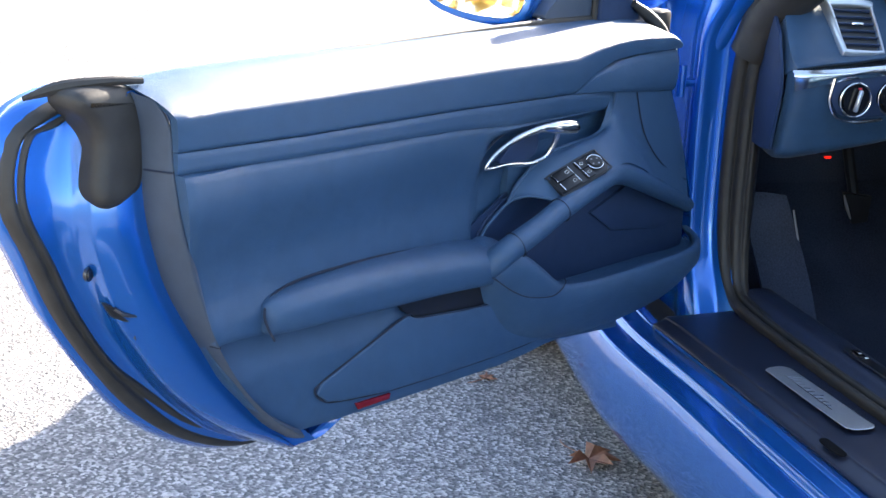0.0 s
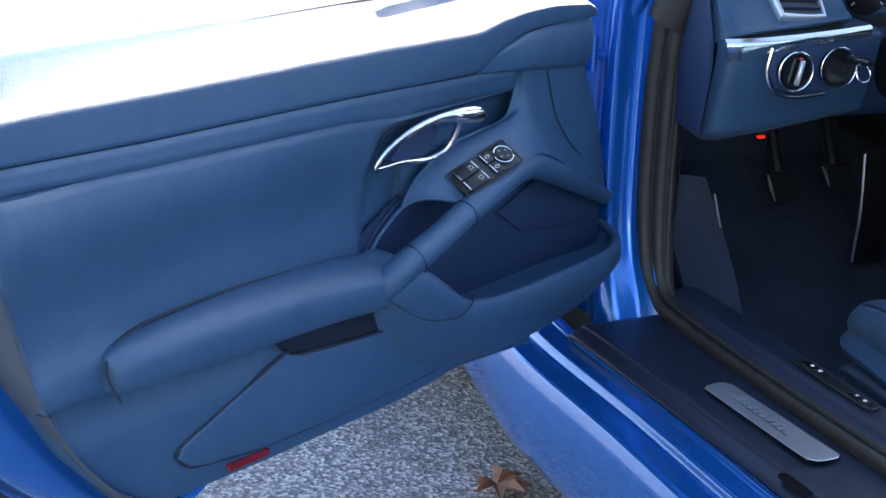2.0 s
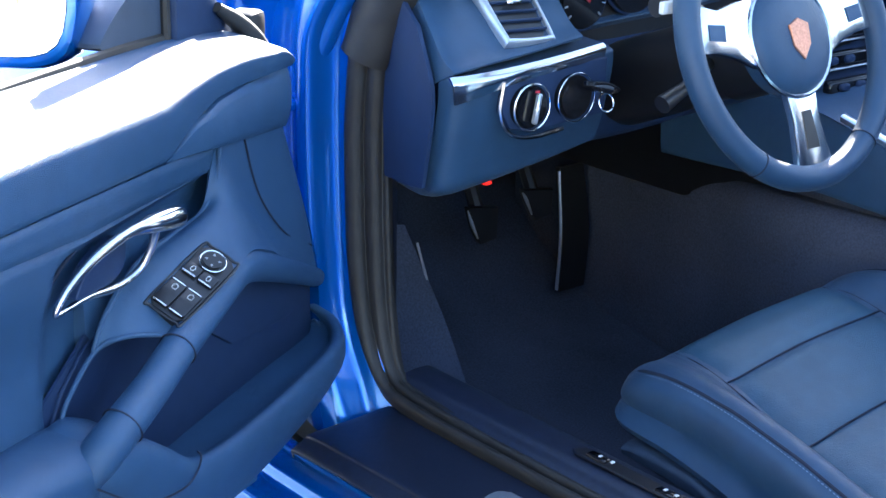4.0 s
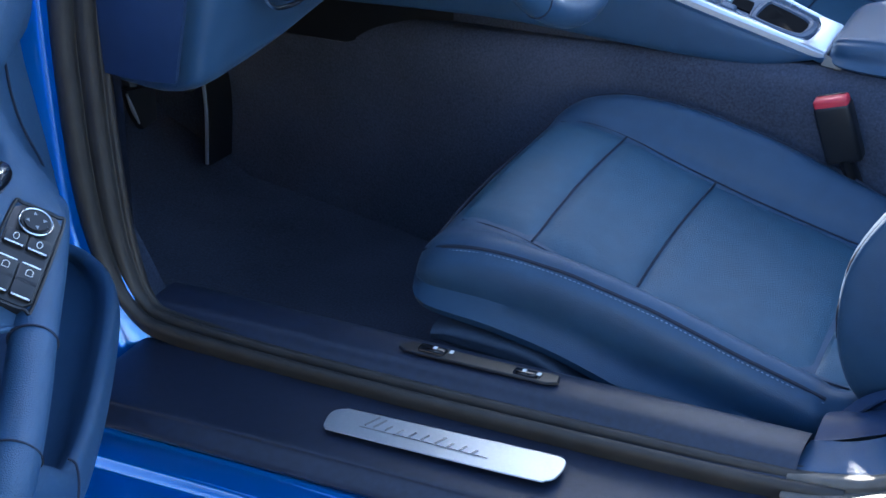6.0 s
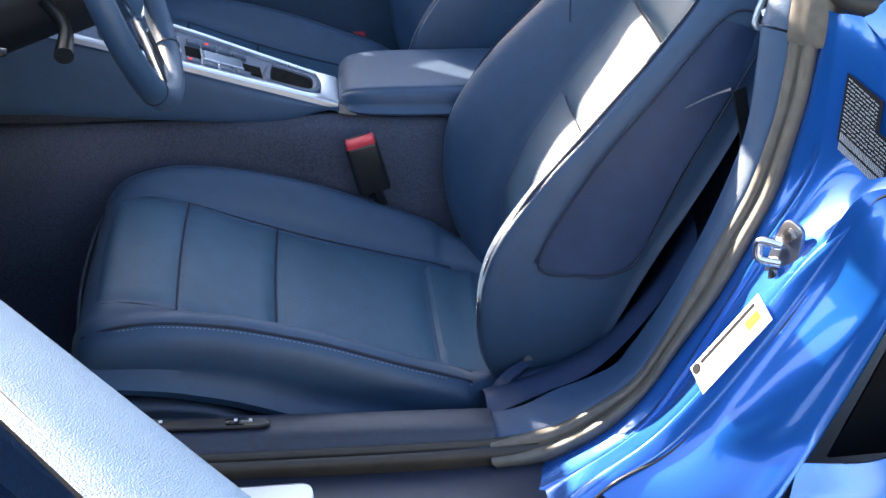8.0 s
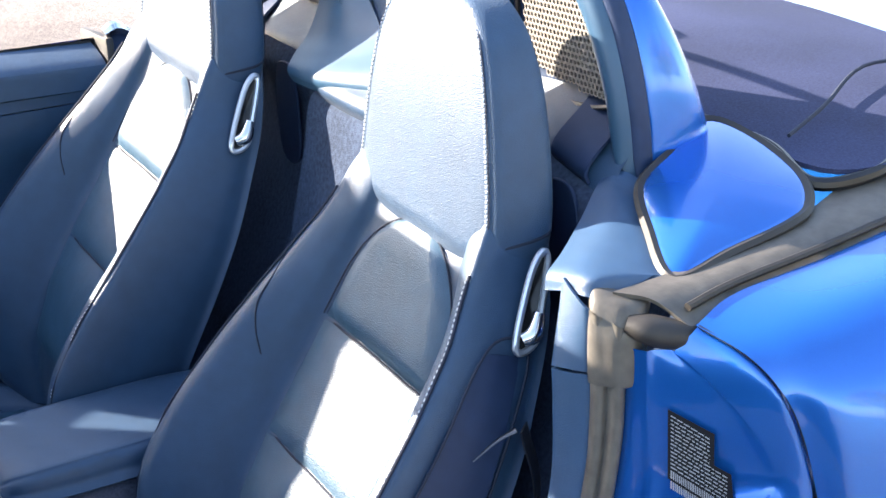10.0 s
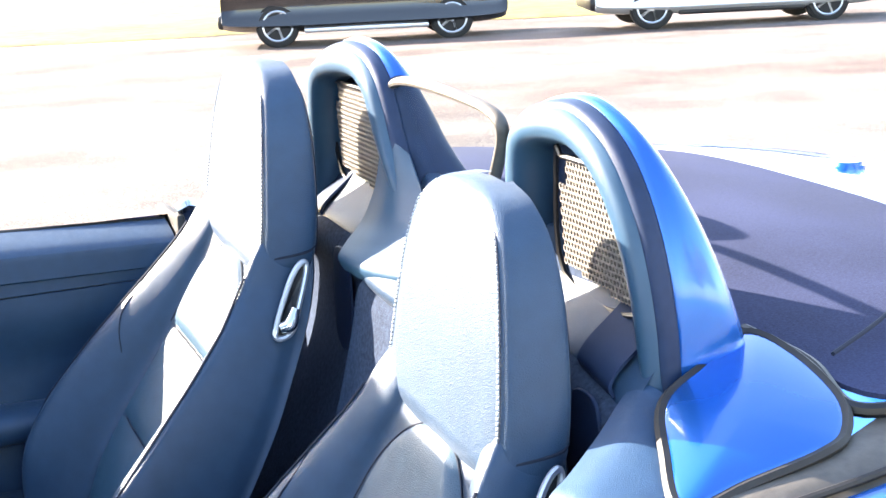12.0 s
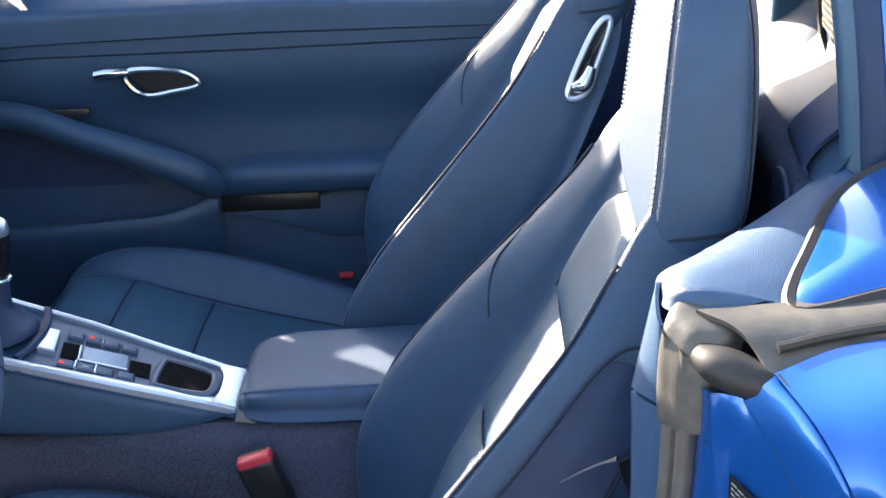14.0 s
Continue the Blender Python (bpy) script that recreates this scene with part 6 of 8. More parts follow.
    # plinth trims under the cushion
    trim_rows = []
    for x, zt, zb in ((0.44, 0.415, 0.40), (0.47, 0.420, 0.398), (0.54, 0.418, 0.392), (0.585, 0.408, 0.378), (0.64, 0.380, 0.352), (0.70, 0.352, 0.335)):
        trim_rows.append([(x, -0.215, zt + 0.002), (x, -0.240, zt), (x, -0.248, zt - 0.005), (x, -0.247, (zt + zb) / 2), (x, -0.242, zb), (x, -0.215, zb - 0.002)])
    part("side_trim", lay_seat(sheet(trim_rows, 30, 20)), "edge_grey", seat, "dark plastic seat side trim")
    part("seat_base", lay_seat(box(0.47, -0.19, 0.205, 0.94, 0.19, 0.345, 0.02)), "black", seat)
    part("hinge_cover", lay_seat(tube([(0.93, -0.222, 0.428), (0.96, -0.226, 0.440), (0.99, -0.226, 0.438), (1.01, -0.222, 0.425)], [0.006, 0.010, 0.010, 0.006], 8, 16, flat=0.6)), "trim_dark", seat)
    return seat


# ---------------------------------------------------------------- cabin shell
def build_cabin():
    floor = skin([[(x, y, z) for x, z in ((-0.55, 0.42), (-0.42, 0.30), (-0.25, 0.215), (0.0, 0.20), (0.5, 0.20), (1.0, 0.21), (1.10, 0.24))] for y in (0.22, 0.5, 0.93)], closed=False)
    tagged(part("cabin_floor", floor, "carpet"), "dark navy carpet in the footwell", "carpet", kind="structure")
    floor2 = skin([[(x, y, z + 0.06) for x, z in ((-0.55, 0.42), (-0.42, 0.30), (-0.25, 0.215), (0.0, 0.20), (0.5, 0.20), (1.0, 0.21), (1.10, 0.24))] for y in (0.97, 1.3, 1.62)], closed=False)
    tagged(part("cabin_floor", floor2, "carpet"), "dark navy carpet in the footwell", "carpet", kind="structure")
    wall = skin([[(-0.5, 0.20, z), (-0.25, 0.205, z), (0.03, 0.19, z), (0.108, 0.172, z)] for z in (0.18, 0.35, 0.55, 0.75)], closed=False)
    tagged(part("footwell_side", wall, "sill"), "dark carpeted side of the footwell", "carpet", kind="structure")
    bulk = skin([[(-0.55, y, z) for y in (0.15, 0.9, 1.66)] for z in (0.15, 0.5, 0.95)], closed=False)
    tagged(part("bulkhead", bulk, "carpet"), "dark front bulkhead behind the pedals", "bulkhead", kind="structure")
    tun = [[(x, y0 + 0.016, 0.19), (x, y0 + 0.003, 0.35), (x, y0, 0.49), (x, y0 + 0.003, zt - 0.03), (x, y0 + 0.018, zt - 0.004), (x, y0 + 0.04, zt), (x, 0.96, zt), (x, 0.98, zt - 0.004), (x, 0.995, zt - 0.04), (x, 0.995, 0.22)] for x, y0, zt in ((-0.5, 0.915, 0.55), (-0.25, 0.905, 0.55), (0.05, 0.86, 0.555), (0.25, 0.808, 0.572), (0.6, 0.784, 0.595), (0.9, 0.782, 0.606), (1.08, 0.782, 0.61))]
    tagged(part("centre_tunnel", sheet(tun, 24, 36), "carpet"), "navy carpeted centre tunnel side", "tunnel", kind="structure")
    side = sheet([[(x, 1.575 + 0.03 * (x - 1.18), z) for z in (0.40, 0.70, 0.95, 1.035)] for x in (1.17, 1.26, 1.36, 1.46)], 8, 8)
    tagged(part("far_side_trim", side, "trim_dark"), "dark navy side trim behind the far door", "trim", kind="structure")
    rear = [[(1.04, y, 0.24), (1.10, y, 0.45), (1.20, y, 0.62), (1.30, y, 0.78), (1.38, y, 0.90)] for y in np.linspace(0.26, 1.62, 6)]
    tagged(part("rear_bulkhead", sheet(rear, 12, 20), "plush"), "navy plush rear bulkhead behind the seats", "bulkhead", kind="structure")
    # pale seat belt tongue strip lying on the sill behind the seat
    rearsill = sheet([[(0.90, 0.222, 0.404), (0.97, 0.236, 0.428), (1.03, 0.240, 0.455), (1.09, 0.240, 0.525), (1.14, 0.240, 0.615)], [(0.90, 0.27, 0.412), (0.97, 0.275, 0.432), (1.04, 0.28, 0.468), (1.10, 0.28, 0.54), (1.15, 0.28, 0.62)], [(0.90, 0.35, 0.37), (0.97, 0.35, 0.40), (1.05, 0.35, 0.44), (1.12, 0.35, 0.53), (1.16, 0.35, 0.62)]], 14, 24)
    tagged(part("rear_sill_cover", rearsill, "trim_dark"), "dark plastic cover beside the seat base", "trim", kind="structure")


def build_pedals():
    rest = thing("foot_rest", "dark foot rest with a bright metal edge in the footwell", "foot rest")
    part("pad", sheet([[(-0.20, 0.30, 0.50), (-0.20, 0.36, 0.50), (-0.18, 0.40, 0.50)], [(-0.14, 0.33, 0.35), (-0.14, 0.40, 0.35), (-0.13, 0.44, 0.35)], [(-0.10, 0.36, 0.235), (-0.10, 0.42, 0.235), (-0.09, 0.46, 0.235)]], 8, 6, 0.01), "carpet", rest)
    part("edge_strip", tube([(-0.15, 0.405, 0.475), (-0.14, 0.43, 0.37), (-0.14, 0.448, 0.275)], 0.0022, 6, 10), "alu", rest)
    part("clip", box(-0.19, 0.468, 0.236, -0.175, 0.485, 0.255, 0.003), "white", rest)
    for name, lab, y0, y1, z0, z1, x in (("clutch_pedal", "black clutch pedal with a bright worn edge", 0.548, 0.612, 0.425, 0.495, -0.20), ("brake_pedal", "black brake pedal with a bright worn edge", 0.668, 0.735, 0.445, 0.505, -0.20)):
        p = thing(name, lab, "pedal")
        part("pad", slab([(y0, z1), (y0 + 0.012, z0 + 0.03), (y0 + 0.03, z0), (y1, z0 + 0.004), (y1 + 0.002, z1 - 0.01)], 0.014, Matrix.Translation((x - 0.01, 0, 0)) @ Matrix(((0, 0, 1, 0), (1, 0, 0, 0), (0, 1, 0, 0), (0, 0, 0, 1))), 0.004, 2), "black", p)
        part("worn_edge", tube([(x + 0.002, y0 - 0.001, z1 - 0.005), (x + 0.003, y0 + 0.008, z0 + 0.04), (x + 0.002, y0 + 0.022, z0 + 0.012)], [0.0015, 0.0035, 0.0015], 6, 10), "alu", p)
        part("lever", tube([(x - 0.01, (y0 + y1) / 2, z1 - 0.02), (x - 0.08, (y0 + y1) / 2, z1 + 0.12), (x - 0.14, (y0 + y1) / 2, z1 + 0.30)], 0.012, 8, 10), "black", p)
    acc = thing("accelerator_pedal", "long black accelerator pedal with a bright side edge", "pedal")
    part("pad", sheet([[(-0.275, 0.822, 0.268), (-0.275, 0.885, 0.268)], [(-0.268, 0.820, 0.38), (-0.268, 0.885, 0.38)], [(-0.285, 0.822, 0.50), (-0.285, 0.88, 0.50)]], 10, 4, 0.012), "black", acc)
    part("side_edge", tube([(-0.268, 0.821, 0.27), (-0.262, 0.820, 0.38), (-0.275, 0.822, 0.495)], 0.0035, 6, 10), "alu", acc)
    for z in (0.285, 0.30):
        part("rib", box(-0.267, 0.845, z, -0.262, 0.875, z + 0.004, 0.001), "rubber", acc)


def build_dash():
    dash = thing("dashboard", "navy leather dashboard with an air vent and light switch panel", "dashboard")
    rows = []
    for y, dx, dz in ((0.118, -0.06, -0.03), (0.124, -0.015, -0.008), (0.14, 0.0, 0.0), (0.25, 0.0, 0.01), (0.335, 0.0, 0.02), (0.352, -0.012, 0.018), (0.415, -0.0, 0.03), (0.5, 0.0, 0.035), (0.74, 0.0, 0.05), (0.78, -0.04, 0.065), (0.85, -0.05, 0.07), (1.25, -0.03, 0.09), (1.62, -0.02, 0.10), (1.70, -0.06, 0.09)):
        sec = [(-0.10, 0.94), (0.06, 0.955), (0.145, 0.942), (0.205, 0.905), (0.246, 0.868), (0.268, 0.855), (0.250, 0.846)]
        if 0.41 < y < 0.8:      # the well of the instruments
            sec = [(-0.10, 0.85), (0.02, 0.85), (0.06, 0.845), (0.10, 0.84), (0.14, 0.835), (0.16, 0.83), (0.15, 0.82)]
        rows.append([(x + dx, y, z + dz) for x, z in sec])
    def shear(bm):
        """Lets the dashboard's outer end fall back from the cabin side."""
        for v in bm.verts:
            v.co.y += 0.042 * smooth01((0.25 - v.co.x) / 0.18) * smooth01((0.24 - v.co.y) / 0.10) + 0.014 * smooth01((0.20 - v.co.y) / 0.06)
        return bm
    part("upper_pad", shear(sheet(rows, 60, 30)), "leather", dash, "navy leather covered dashboard top")
    rows = []
    for y, dx, dz, low in ((0.122, -0.03, 0.0, 0.70), (0.134, 0.0, 0.0, 0.69), (0.20, 0.006, 0.004, 0.69), (0.30, 0.008, 0.008, 0.70), (0.40, 0.0, 0.012, 0.71)):
        sec = [(0.20, 0.85), (0.258, 0.845), (0.268, 0.83), (0.262, 0.79), (0.245, 0.73), (0.225, low), (0.12, low - 0.02), (-0.10, low - 0.01)]
        rows.append([(x + dx, y, z + dz) for x, z in sec])
    part("knee_panel", shear(sheet(rows, 24, 30)), "leather", dash, "navy knee panel under the light switch")
    part("end_cap", shear(sheet([[(-0.10, 0.120, 0.94), (0.08, 0.112, 0.95), (0.20, 0.116, 0.90)], [(-0.10, 0.118, 0.8), (0.1, 0.110, 0.80), (0.240, 0.116, 0.82)], [(-0.10, 0.120, 0.69), (0.1, 0.112, 0.685), (0.215, 0.118, 0.70)]], 10, 12, 0.006)), "trim_dark", dash, "dark end of the dashboard")
    # bright trim strip
    part("chrome_strip", sheet([[(0.270, 0.128, 0.850), (0.276, 0.130, 0.838), (0.272, 0.135, 0.815)], [(0.277, 0.16, 0.851), (0.283, 0.16, 0.840), (0.280, 0.16, 0.822)], [(0.280, 0.22, 0.854), (0.287, 0.22, 0.846), (0.284, 0.22, 0.834)], [(0.280, 0.30, 0.860), (0.286, 0.30, 0.853), (0.284, 0.30, 0.843)], [(0.274, 0.375, 0.866), (0.280, 0.375, 0.860), (0.277, 0.375, 0.846)]], 24, 10, 0.004), "chrome", dash, "bright metal trim strip")
    face = Matrix(((0, 0, 1, 0), (1, 0, 0, 0), (0, 1, 0, 0), (0, 0, 0, 1)))
    panel = [(0.205, 0.838), (0.20, 0.80), (0.215, 0.776), (0.25, 0.768), (0.375, 0.775), (0.378, 0.848), (0.30, 0.846)]
    sp = part("switch_panel", slab(panel, 0.010, Matrix.Translation((0.272, 0, 0)) @ face, 0.004, 2), "trim_dark", dash, "black light switch panel")
    part("panel_rim", tube([(0.285, y, z) for y, z in [(0.200, 0.838), (0.195, 0.80), (0.212, 0.772), (0.25, 0.763), (0.30, 0.767)]], 0.0028, 6, 24), "chrome", sp)
    km = Matrix.Translation((0.286, 0.240, 0.803)) @ face
    part("light_knob", disc(0.027, 0.016, km, 32, 0.003), "gloss", sp, "round black light switch")
    part("knob_ring", ring(0.029, 0.0016, km @ Matrix.Translation((0, 0, 0.007)), 40, 6), "chrome", sp)
    part("knob_bar", box(-0.0035, -0.019, 0.012, 0.0035, 0.019, 0.020, 0.002, 1, km @ Matrix.Rotation(radians(-12), 4, "Z")), "alu", sp)
    part("knob_mark", box(-0.003, 0.020, 0.015, 0.003, 0.0225, 0.0168, 0.0, 1, km), "red", sp)
    ki = Matrix.Translation((0.286, 0.314, 0.806)) @ face
    part("ignition_socket", disc(0.028, 0.016, ki, 32, 0.003), "gloss", sp)
    part("socket_ring", ring(0.031, 0.0009, ki @ Matrix.Translation((0, 0, 0.007)), 40, 6), "chrome", sp)
    key = part("key_fob", tube([(0.300, 0.325, 0.822), (0.330, 0.326, 0.824), (0.350, 0.327, 0.824)], [0.010, 0.012, 0.007], 10, 10, flat=0.6), "gloss", dash, "ignition key with a metal ring")
    part("key_ring", ring(0.012, 0.0012, Matrix.Translation((0.325, 0.335, 0.803)) @ Matrix.Rotation(radians(70), 4, "Y"), 28, 5), "chrome", key)
    # air vent
    vc = Matrix.Translation((0.216, 0.268, 0.908)) @ Matrix.Rotation(radians(-47), 4, "Y") @ face @ Matrix.Rotation(radians(-3), 4, "Z")
    vent = part("air_vent", slab([(-0.026, -0.046), (0.026, -0.046), (0.033, -0.034), (0.036, 0.045), (-0.036, 0.045), (-0.033, -0.034)], 0.004, vc, 0.001, 1), "black", dash, "black air vent with a bright frame")
    rim_out = spline([(-0.031, -0.055), (0.031, -0.055), (0.041, -0.043), (0.043, 0.040), (0.040, 0.064), (-0.042, 0.066), (-0.046, 0.040), (-0.040, -0.043)], 64, True)
    rim_in = spline([(-0.024, -0.046), (0.026, -0.046), (0.034, -0.037), (0.036, 0.036), (0.033, 0.047), (-0.033, 0.047), (-0.035, 0.036), (-0.032, -0.037)], 64, True)
    part("vent_frame", sheet([[vc @ Vector((*(o * (1 - t) + q * t), h)) for o, q in zip(rim_out, rim_in)] for t, h in ((0, -0.008), (0.0, 0.002), (0.2, 0.008), (0.6, 0.010), (0.9, 0.008), (1.0, 0.002), (1.0, -0.004))], 16, 64, closed=True, caps=False), "alu", vent, "satin metal vent frame")
    for i in range(6):
        part("slat", box(-0.034, -0.036 + i * 0.0145, 0.002, 0.035, -0.033 + i * 0.0145, 0.009, 0.001, 1, vc), "trim_dark", vent)
    part("vent_tab", box(-0.012, 0.002, 0.009, 0.012, 0.008, 0.015, 0.002, 1, vc), "chrome", vent)
    part("lower_cover", sheet([[(x + dx, y, z + dz) for x, z in ((0.10, 0.86), (0.17, 0.82), (0.185, 0.75), (0.16, 0.700), (0.08, 0.685), (-0.12, 0.68), (-0.5, 0.70))] for y, dx, dz in ((0.40, 0.0, 0.0), (0.55, 0.0, 0.0), (0.70, 0.0, 0.01), (0.86, 0.02, 0.02))], 16, 30, 0.006), "trim_dark", dash, "dark lower cover below the steering column")
    # red footwell indicator
    part("indicator_housing", box(0.13, 0.264, 0.673, 0.17, 0.290, 0.690, 0.003), "black", dash)
    part("red_indicator", box(0.164, 0.270, 0.669, 0.172, 0.282, 0.6735, 0.001), "red_lamp", dash, "small glowing red indicator")
    # instrument cluster in its hood
    part("hood", sheet([[(0.05, y, z), (0.16, y, z + 0.03), (0.24, y, z + 0.01)] for y, z in ((0.33, 0.94), (0.37, 1.02), (0.47, 1.07), (0.60, 1.08), (0.72, 1.06), (0.78, 0.98))], 30, 12, 0.012), "leather", dash, "navy leather instrument hood")
    part("cluster_face", skin([[(0.148, y, z) for y in np.linspace(0.34, 0.77, 6)] for z in (0.82, 0.95, 1.06)], closed=False), "black", dash)
    for y, r, z in ((0.448, 0.042, 0.900), (0.545, 0.054, 0.925), (0.642, 0.042, 0.910)):
        gm = Matrix.Translation((0.155, y, z)) @ face
        g = part("gauge", disc(r, 0.012, gm, 36, 0.002), "gloss", dash, "round black instrument dial")
        part("gauge_ring", ring(r + 0.002, 0.0022, gm, 36, 6), "trim_dark", g)
        part("needle", box(-0.0015, -r * 0.2, 0.008, 0.0015, r * 0.8, 0.010, 0, 1, gm @ Matrix.Rotation(radians(55), 4, "Z")), "red", g)
        for i in range(11):
            a = radians(-40 + i * 26)
            part("tick", box(r * 0.78, -0.001, 0.006, r * 0.92, 0.001, 0.0075, 0, 1, gm @ Matrix.Rotation(a, 4, "Z")), "print", g, smooth=False)
    part("stack_flank", box(-0.45, 0.87, 0.50, 0.20, 1.0, 0.95, 0.01), "black", dash)
    # centre stack
    st = part("centre_stack", sheet([[(0.05, 0.83, 0.98), (0.06, 0.85, 0.985), (0.06, 1.07, 1.0), (0.05, 1.09, 0.99)], [(0.13, 0.83, 0.84), (0.14, 0.85, 0.84), (0.14, 1.07, 0.86), (0.13, 1.09, 0.86)], [(0.26, 0.82, 0.70), (0.27, 0.84, 0.70), (0.27, 1.04, 0.72), (0.26, 1.06, 0.72)], [(0.32, 0.81, 0.64), (0.33, 0.83, 0.64), (0.33, 1.0, 0.66), (0.32, 1.02, 0.66)]], 24, 14, 0.01), "trim_dark", dash, "black centre stack with rows of controls")
    for i in range(6):
        z = 0.73 + i * 0.035
        x = 0.285 - (z - 0.69) * 0.72
        part("control_strip", box(x - 0.005, 0.86, z, x + 0.012, 1.05, z + 0.022, 0.004, 1), "gloss", st)
        part("row_trim", box(x + 0.008, 0.855, z - 0.004, x + 0.014, 1.055, z - 0.001, 0.001, 1), "alu", st)
        for y in (0.88, 0.92, 1.0):
            part("control_button", box(x + 0.008, y, z + 0.005, x + 0.018, y + 0.022, z + 0.017, 0.003, 1), "trim_dark", st)
    return dash


def build_wheel():
    hub = Vector((0.452, 0.520, 0.884))
    axis = Vector((0.93, 0.0, 0.36)).normalized()
    rot = axis.to_track_quat("Z", "Y").to_matrix().to_4x4()
    m = Matrix.Translation(hub) @ rot
    # local: z towards the driver, y up the wheel
    w = thing("steering_wheel", "three spoke navy leather steering wheel with metal spokes", "steering wheel", m)
    up = (m.inverted() @ (hub + Vector((-0.36, 0, 0.93))))
    a0 = math.atan2(up.y, up.x)
    part("rim", ring(0.176, 0.0165, None, 72, 14), "leather", w, "navy leather wheel rim")
    def at(a, r, z=0.0):
        return (r * math.cos(a0 + a), r * math.sin(a0 + a), z)
    for s in (0.62, -0.62, 2.52, -2.52):
        part("rim_seam", ring(0.0170, 0.0010, Matrix.Translation(at(s, 0.176)) @ Matrix.Rotation(a0 + s, 4, "Z") @ Matrix.Rotation(radians(90), 4, "X"), 16, 5), "seam", w)
    part("airbag", sheet([[at(a, r, z) for a in np.linspace(0, 2 * math.pi, 24, endpoint=False)] for r, z in ((0.070, -0.020), (0.072, -0.004), (0.070, 0.006), (0.055, 0.014), (0.03, 0.018), (0.006, 0.019))], 14, 48, closed=True), "leather", w, "round navy airbag cover")
    part("badge", slab([(0.0, -0.030), (0.016, -0.012), (0.018, 0.014), (0.0, 0.022), (-0.018, 0.014), (-0.016, -0.012)], 0.003, Matrix.Translation((0, 0, 0.018)) @ Matrix.Rotation(a0 - math.pi / 2, 4, "Z"), 0.001, 1), "badge", w, "small copper coloured shield shape")
    for sgn in (1, -1):
        ang = sgn * 1.42
        pts = [at(ang - 0.75 * sgn, 0.070), at(ang - 0.42 * sgn, 0.10), at(ang - 0.22 * sgn, 0.13), at(ang - 0.20 * sgn, 0.165), at(ang + 0.17 * sgn, 0.165), at(ang + 0.20 * sgn, 0.13), at(ang + 0.30 * sgn, 0.10), at(ang + 0.62 * sgn, 0.070)]
        sp = part("spoke", slab([(p[0], p[1]) for p in pts], 0.010, Matrix.Translation((0, 0, -0.006)), 0.004, 2), "chrome", w, "polished metal spoke")
        hole = [at(ang - 0.08 * sgn, 0.118), at(ang - 0.06 * sgn, 0.145), at(ang + 0.07 * sgn, 0.145), at(ang + 0.09 * sgn, 0.118)]
        part("spoke_opening", slab([(p[0], p[1]) for p in hole], 0.002, Matrix.Translation((0, 0, 0.0035)), 0), "trim", sp)
    low = [at(math.pi - 0.42, 0.070), at(math.pi - 0.24, 0.105), at(math.pi - 0.20, 0.165), at(math.pi + 0.20, 0.165), at(math.pi + 0.24, 0.105), at(math.pi + 0.42, 0.070)]
    sp = part("spoke", slab([p[:2] for p in low], 0.010, Matrix.Translation((0, 0, -0.006)), 0.004, 2), "chrome", w, "polished metal lower spoke")
    part("spoke_opening", slab([at(math.pi - 0.09, 0.092)[:2], at(math.pi - 0.08, 0.140)[:2], at(math.pi + 0.08, 0.140)[:2], at(math.pi + 0.09, 0.092)[:2]], 0.002, Matrix.Translation((0, 0, 0.0035)), 0), "black", sp)
    part("hub_ring", ring(0.0735, 0.003, Matrix.Translation((0, 0, 0.004)), 48, 6), "chrome", w)
    part("hub_back", disc(0.062, 0.09, Matrix.Translation((0, 0, -0.055)), 28, 0.01), "black", w)
    col = thing("steering_column", "dark steering column cover with control stalks", "steering column")
    p0, p1 = hub - axis * 0.06, hub - axis * 0.30
    part("cover", tube([p0, p1], [0.055, 0.06], 16), "black", col)
    part("wiper_stalk", tube([hub - axis * 0.09 + Vector((0, -0.04, 0.0)), Vector((0.405, 0.40, 0.835)), Vector((0.41, 0.345, 0.815))], [0.009, 0.008, 0.012], 10, 12), "black", col)
    part("indicator_stalk", tube([hub - axis * 0.09 + Vector((0, -0.03, 0.03)), Vector((0.39, 0.40, 0.93)), Vector((0.395, 0.34, 0.932))], [0.009, 0.008, 0.013], 10, 12), "black", col)
    part("stalk_mark", box(0.404, 0.335, 0.925, 0.412, 0.365, 0.940, 0.002), "white", col)


def console_z(x, y):
    """Height of the control strip's face."""
    return 0.682 - 0.27 * (x - 0.486) + 0.09 * (y - 0.80)


def console_far(x):
    return lerp_at(x, [(0.0, 0.985), (0.40, 0.965), (0.53, 0.946), (0.617, 0.926), (0.73, 0.902)])


def console_near(x):
    return lerp_at(x, [(0.0, 0.792), (0.48, 0.798), (0.60, 0.800), (0.73, 0.805)])


def console_pad(x0, x1, y0, y1, h0, h1, bevel=0.0015, slant=0.0):
    """A low block on the control strip, its cross edges slanted along x."""
    bm = bmesh.new()
    b = min(bevel, (x1 - x0) * 0.3, (y1 - y0) * 0.3)
    loops = []
    for h, k in ((h0, 0.0), (h1 - b, 0.0), (h1, b)):
        loop = []
        for x, y in ((x0 + k, y0 + k), (x1 - k, y0 + k), (x1 - k, y1 - k), (x0 + k, y1 - k)):
            xs = x + slant * (y - y0)
            loop.append(bm.verts.new((xs, y, console_z(xs, y) + h)))
        loops.append(loop)
    for lo, hi in zip(loops, loops[1:]):
        for i in range(4):
            bm.faces.new((lo[i], lo[(i + 1) % 4], hi[(i + 1) % 4], hi[i]))
    bm.faces.new(loops[-1])
    return bm


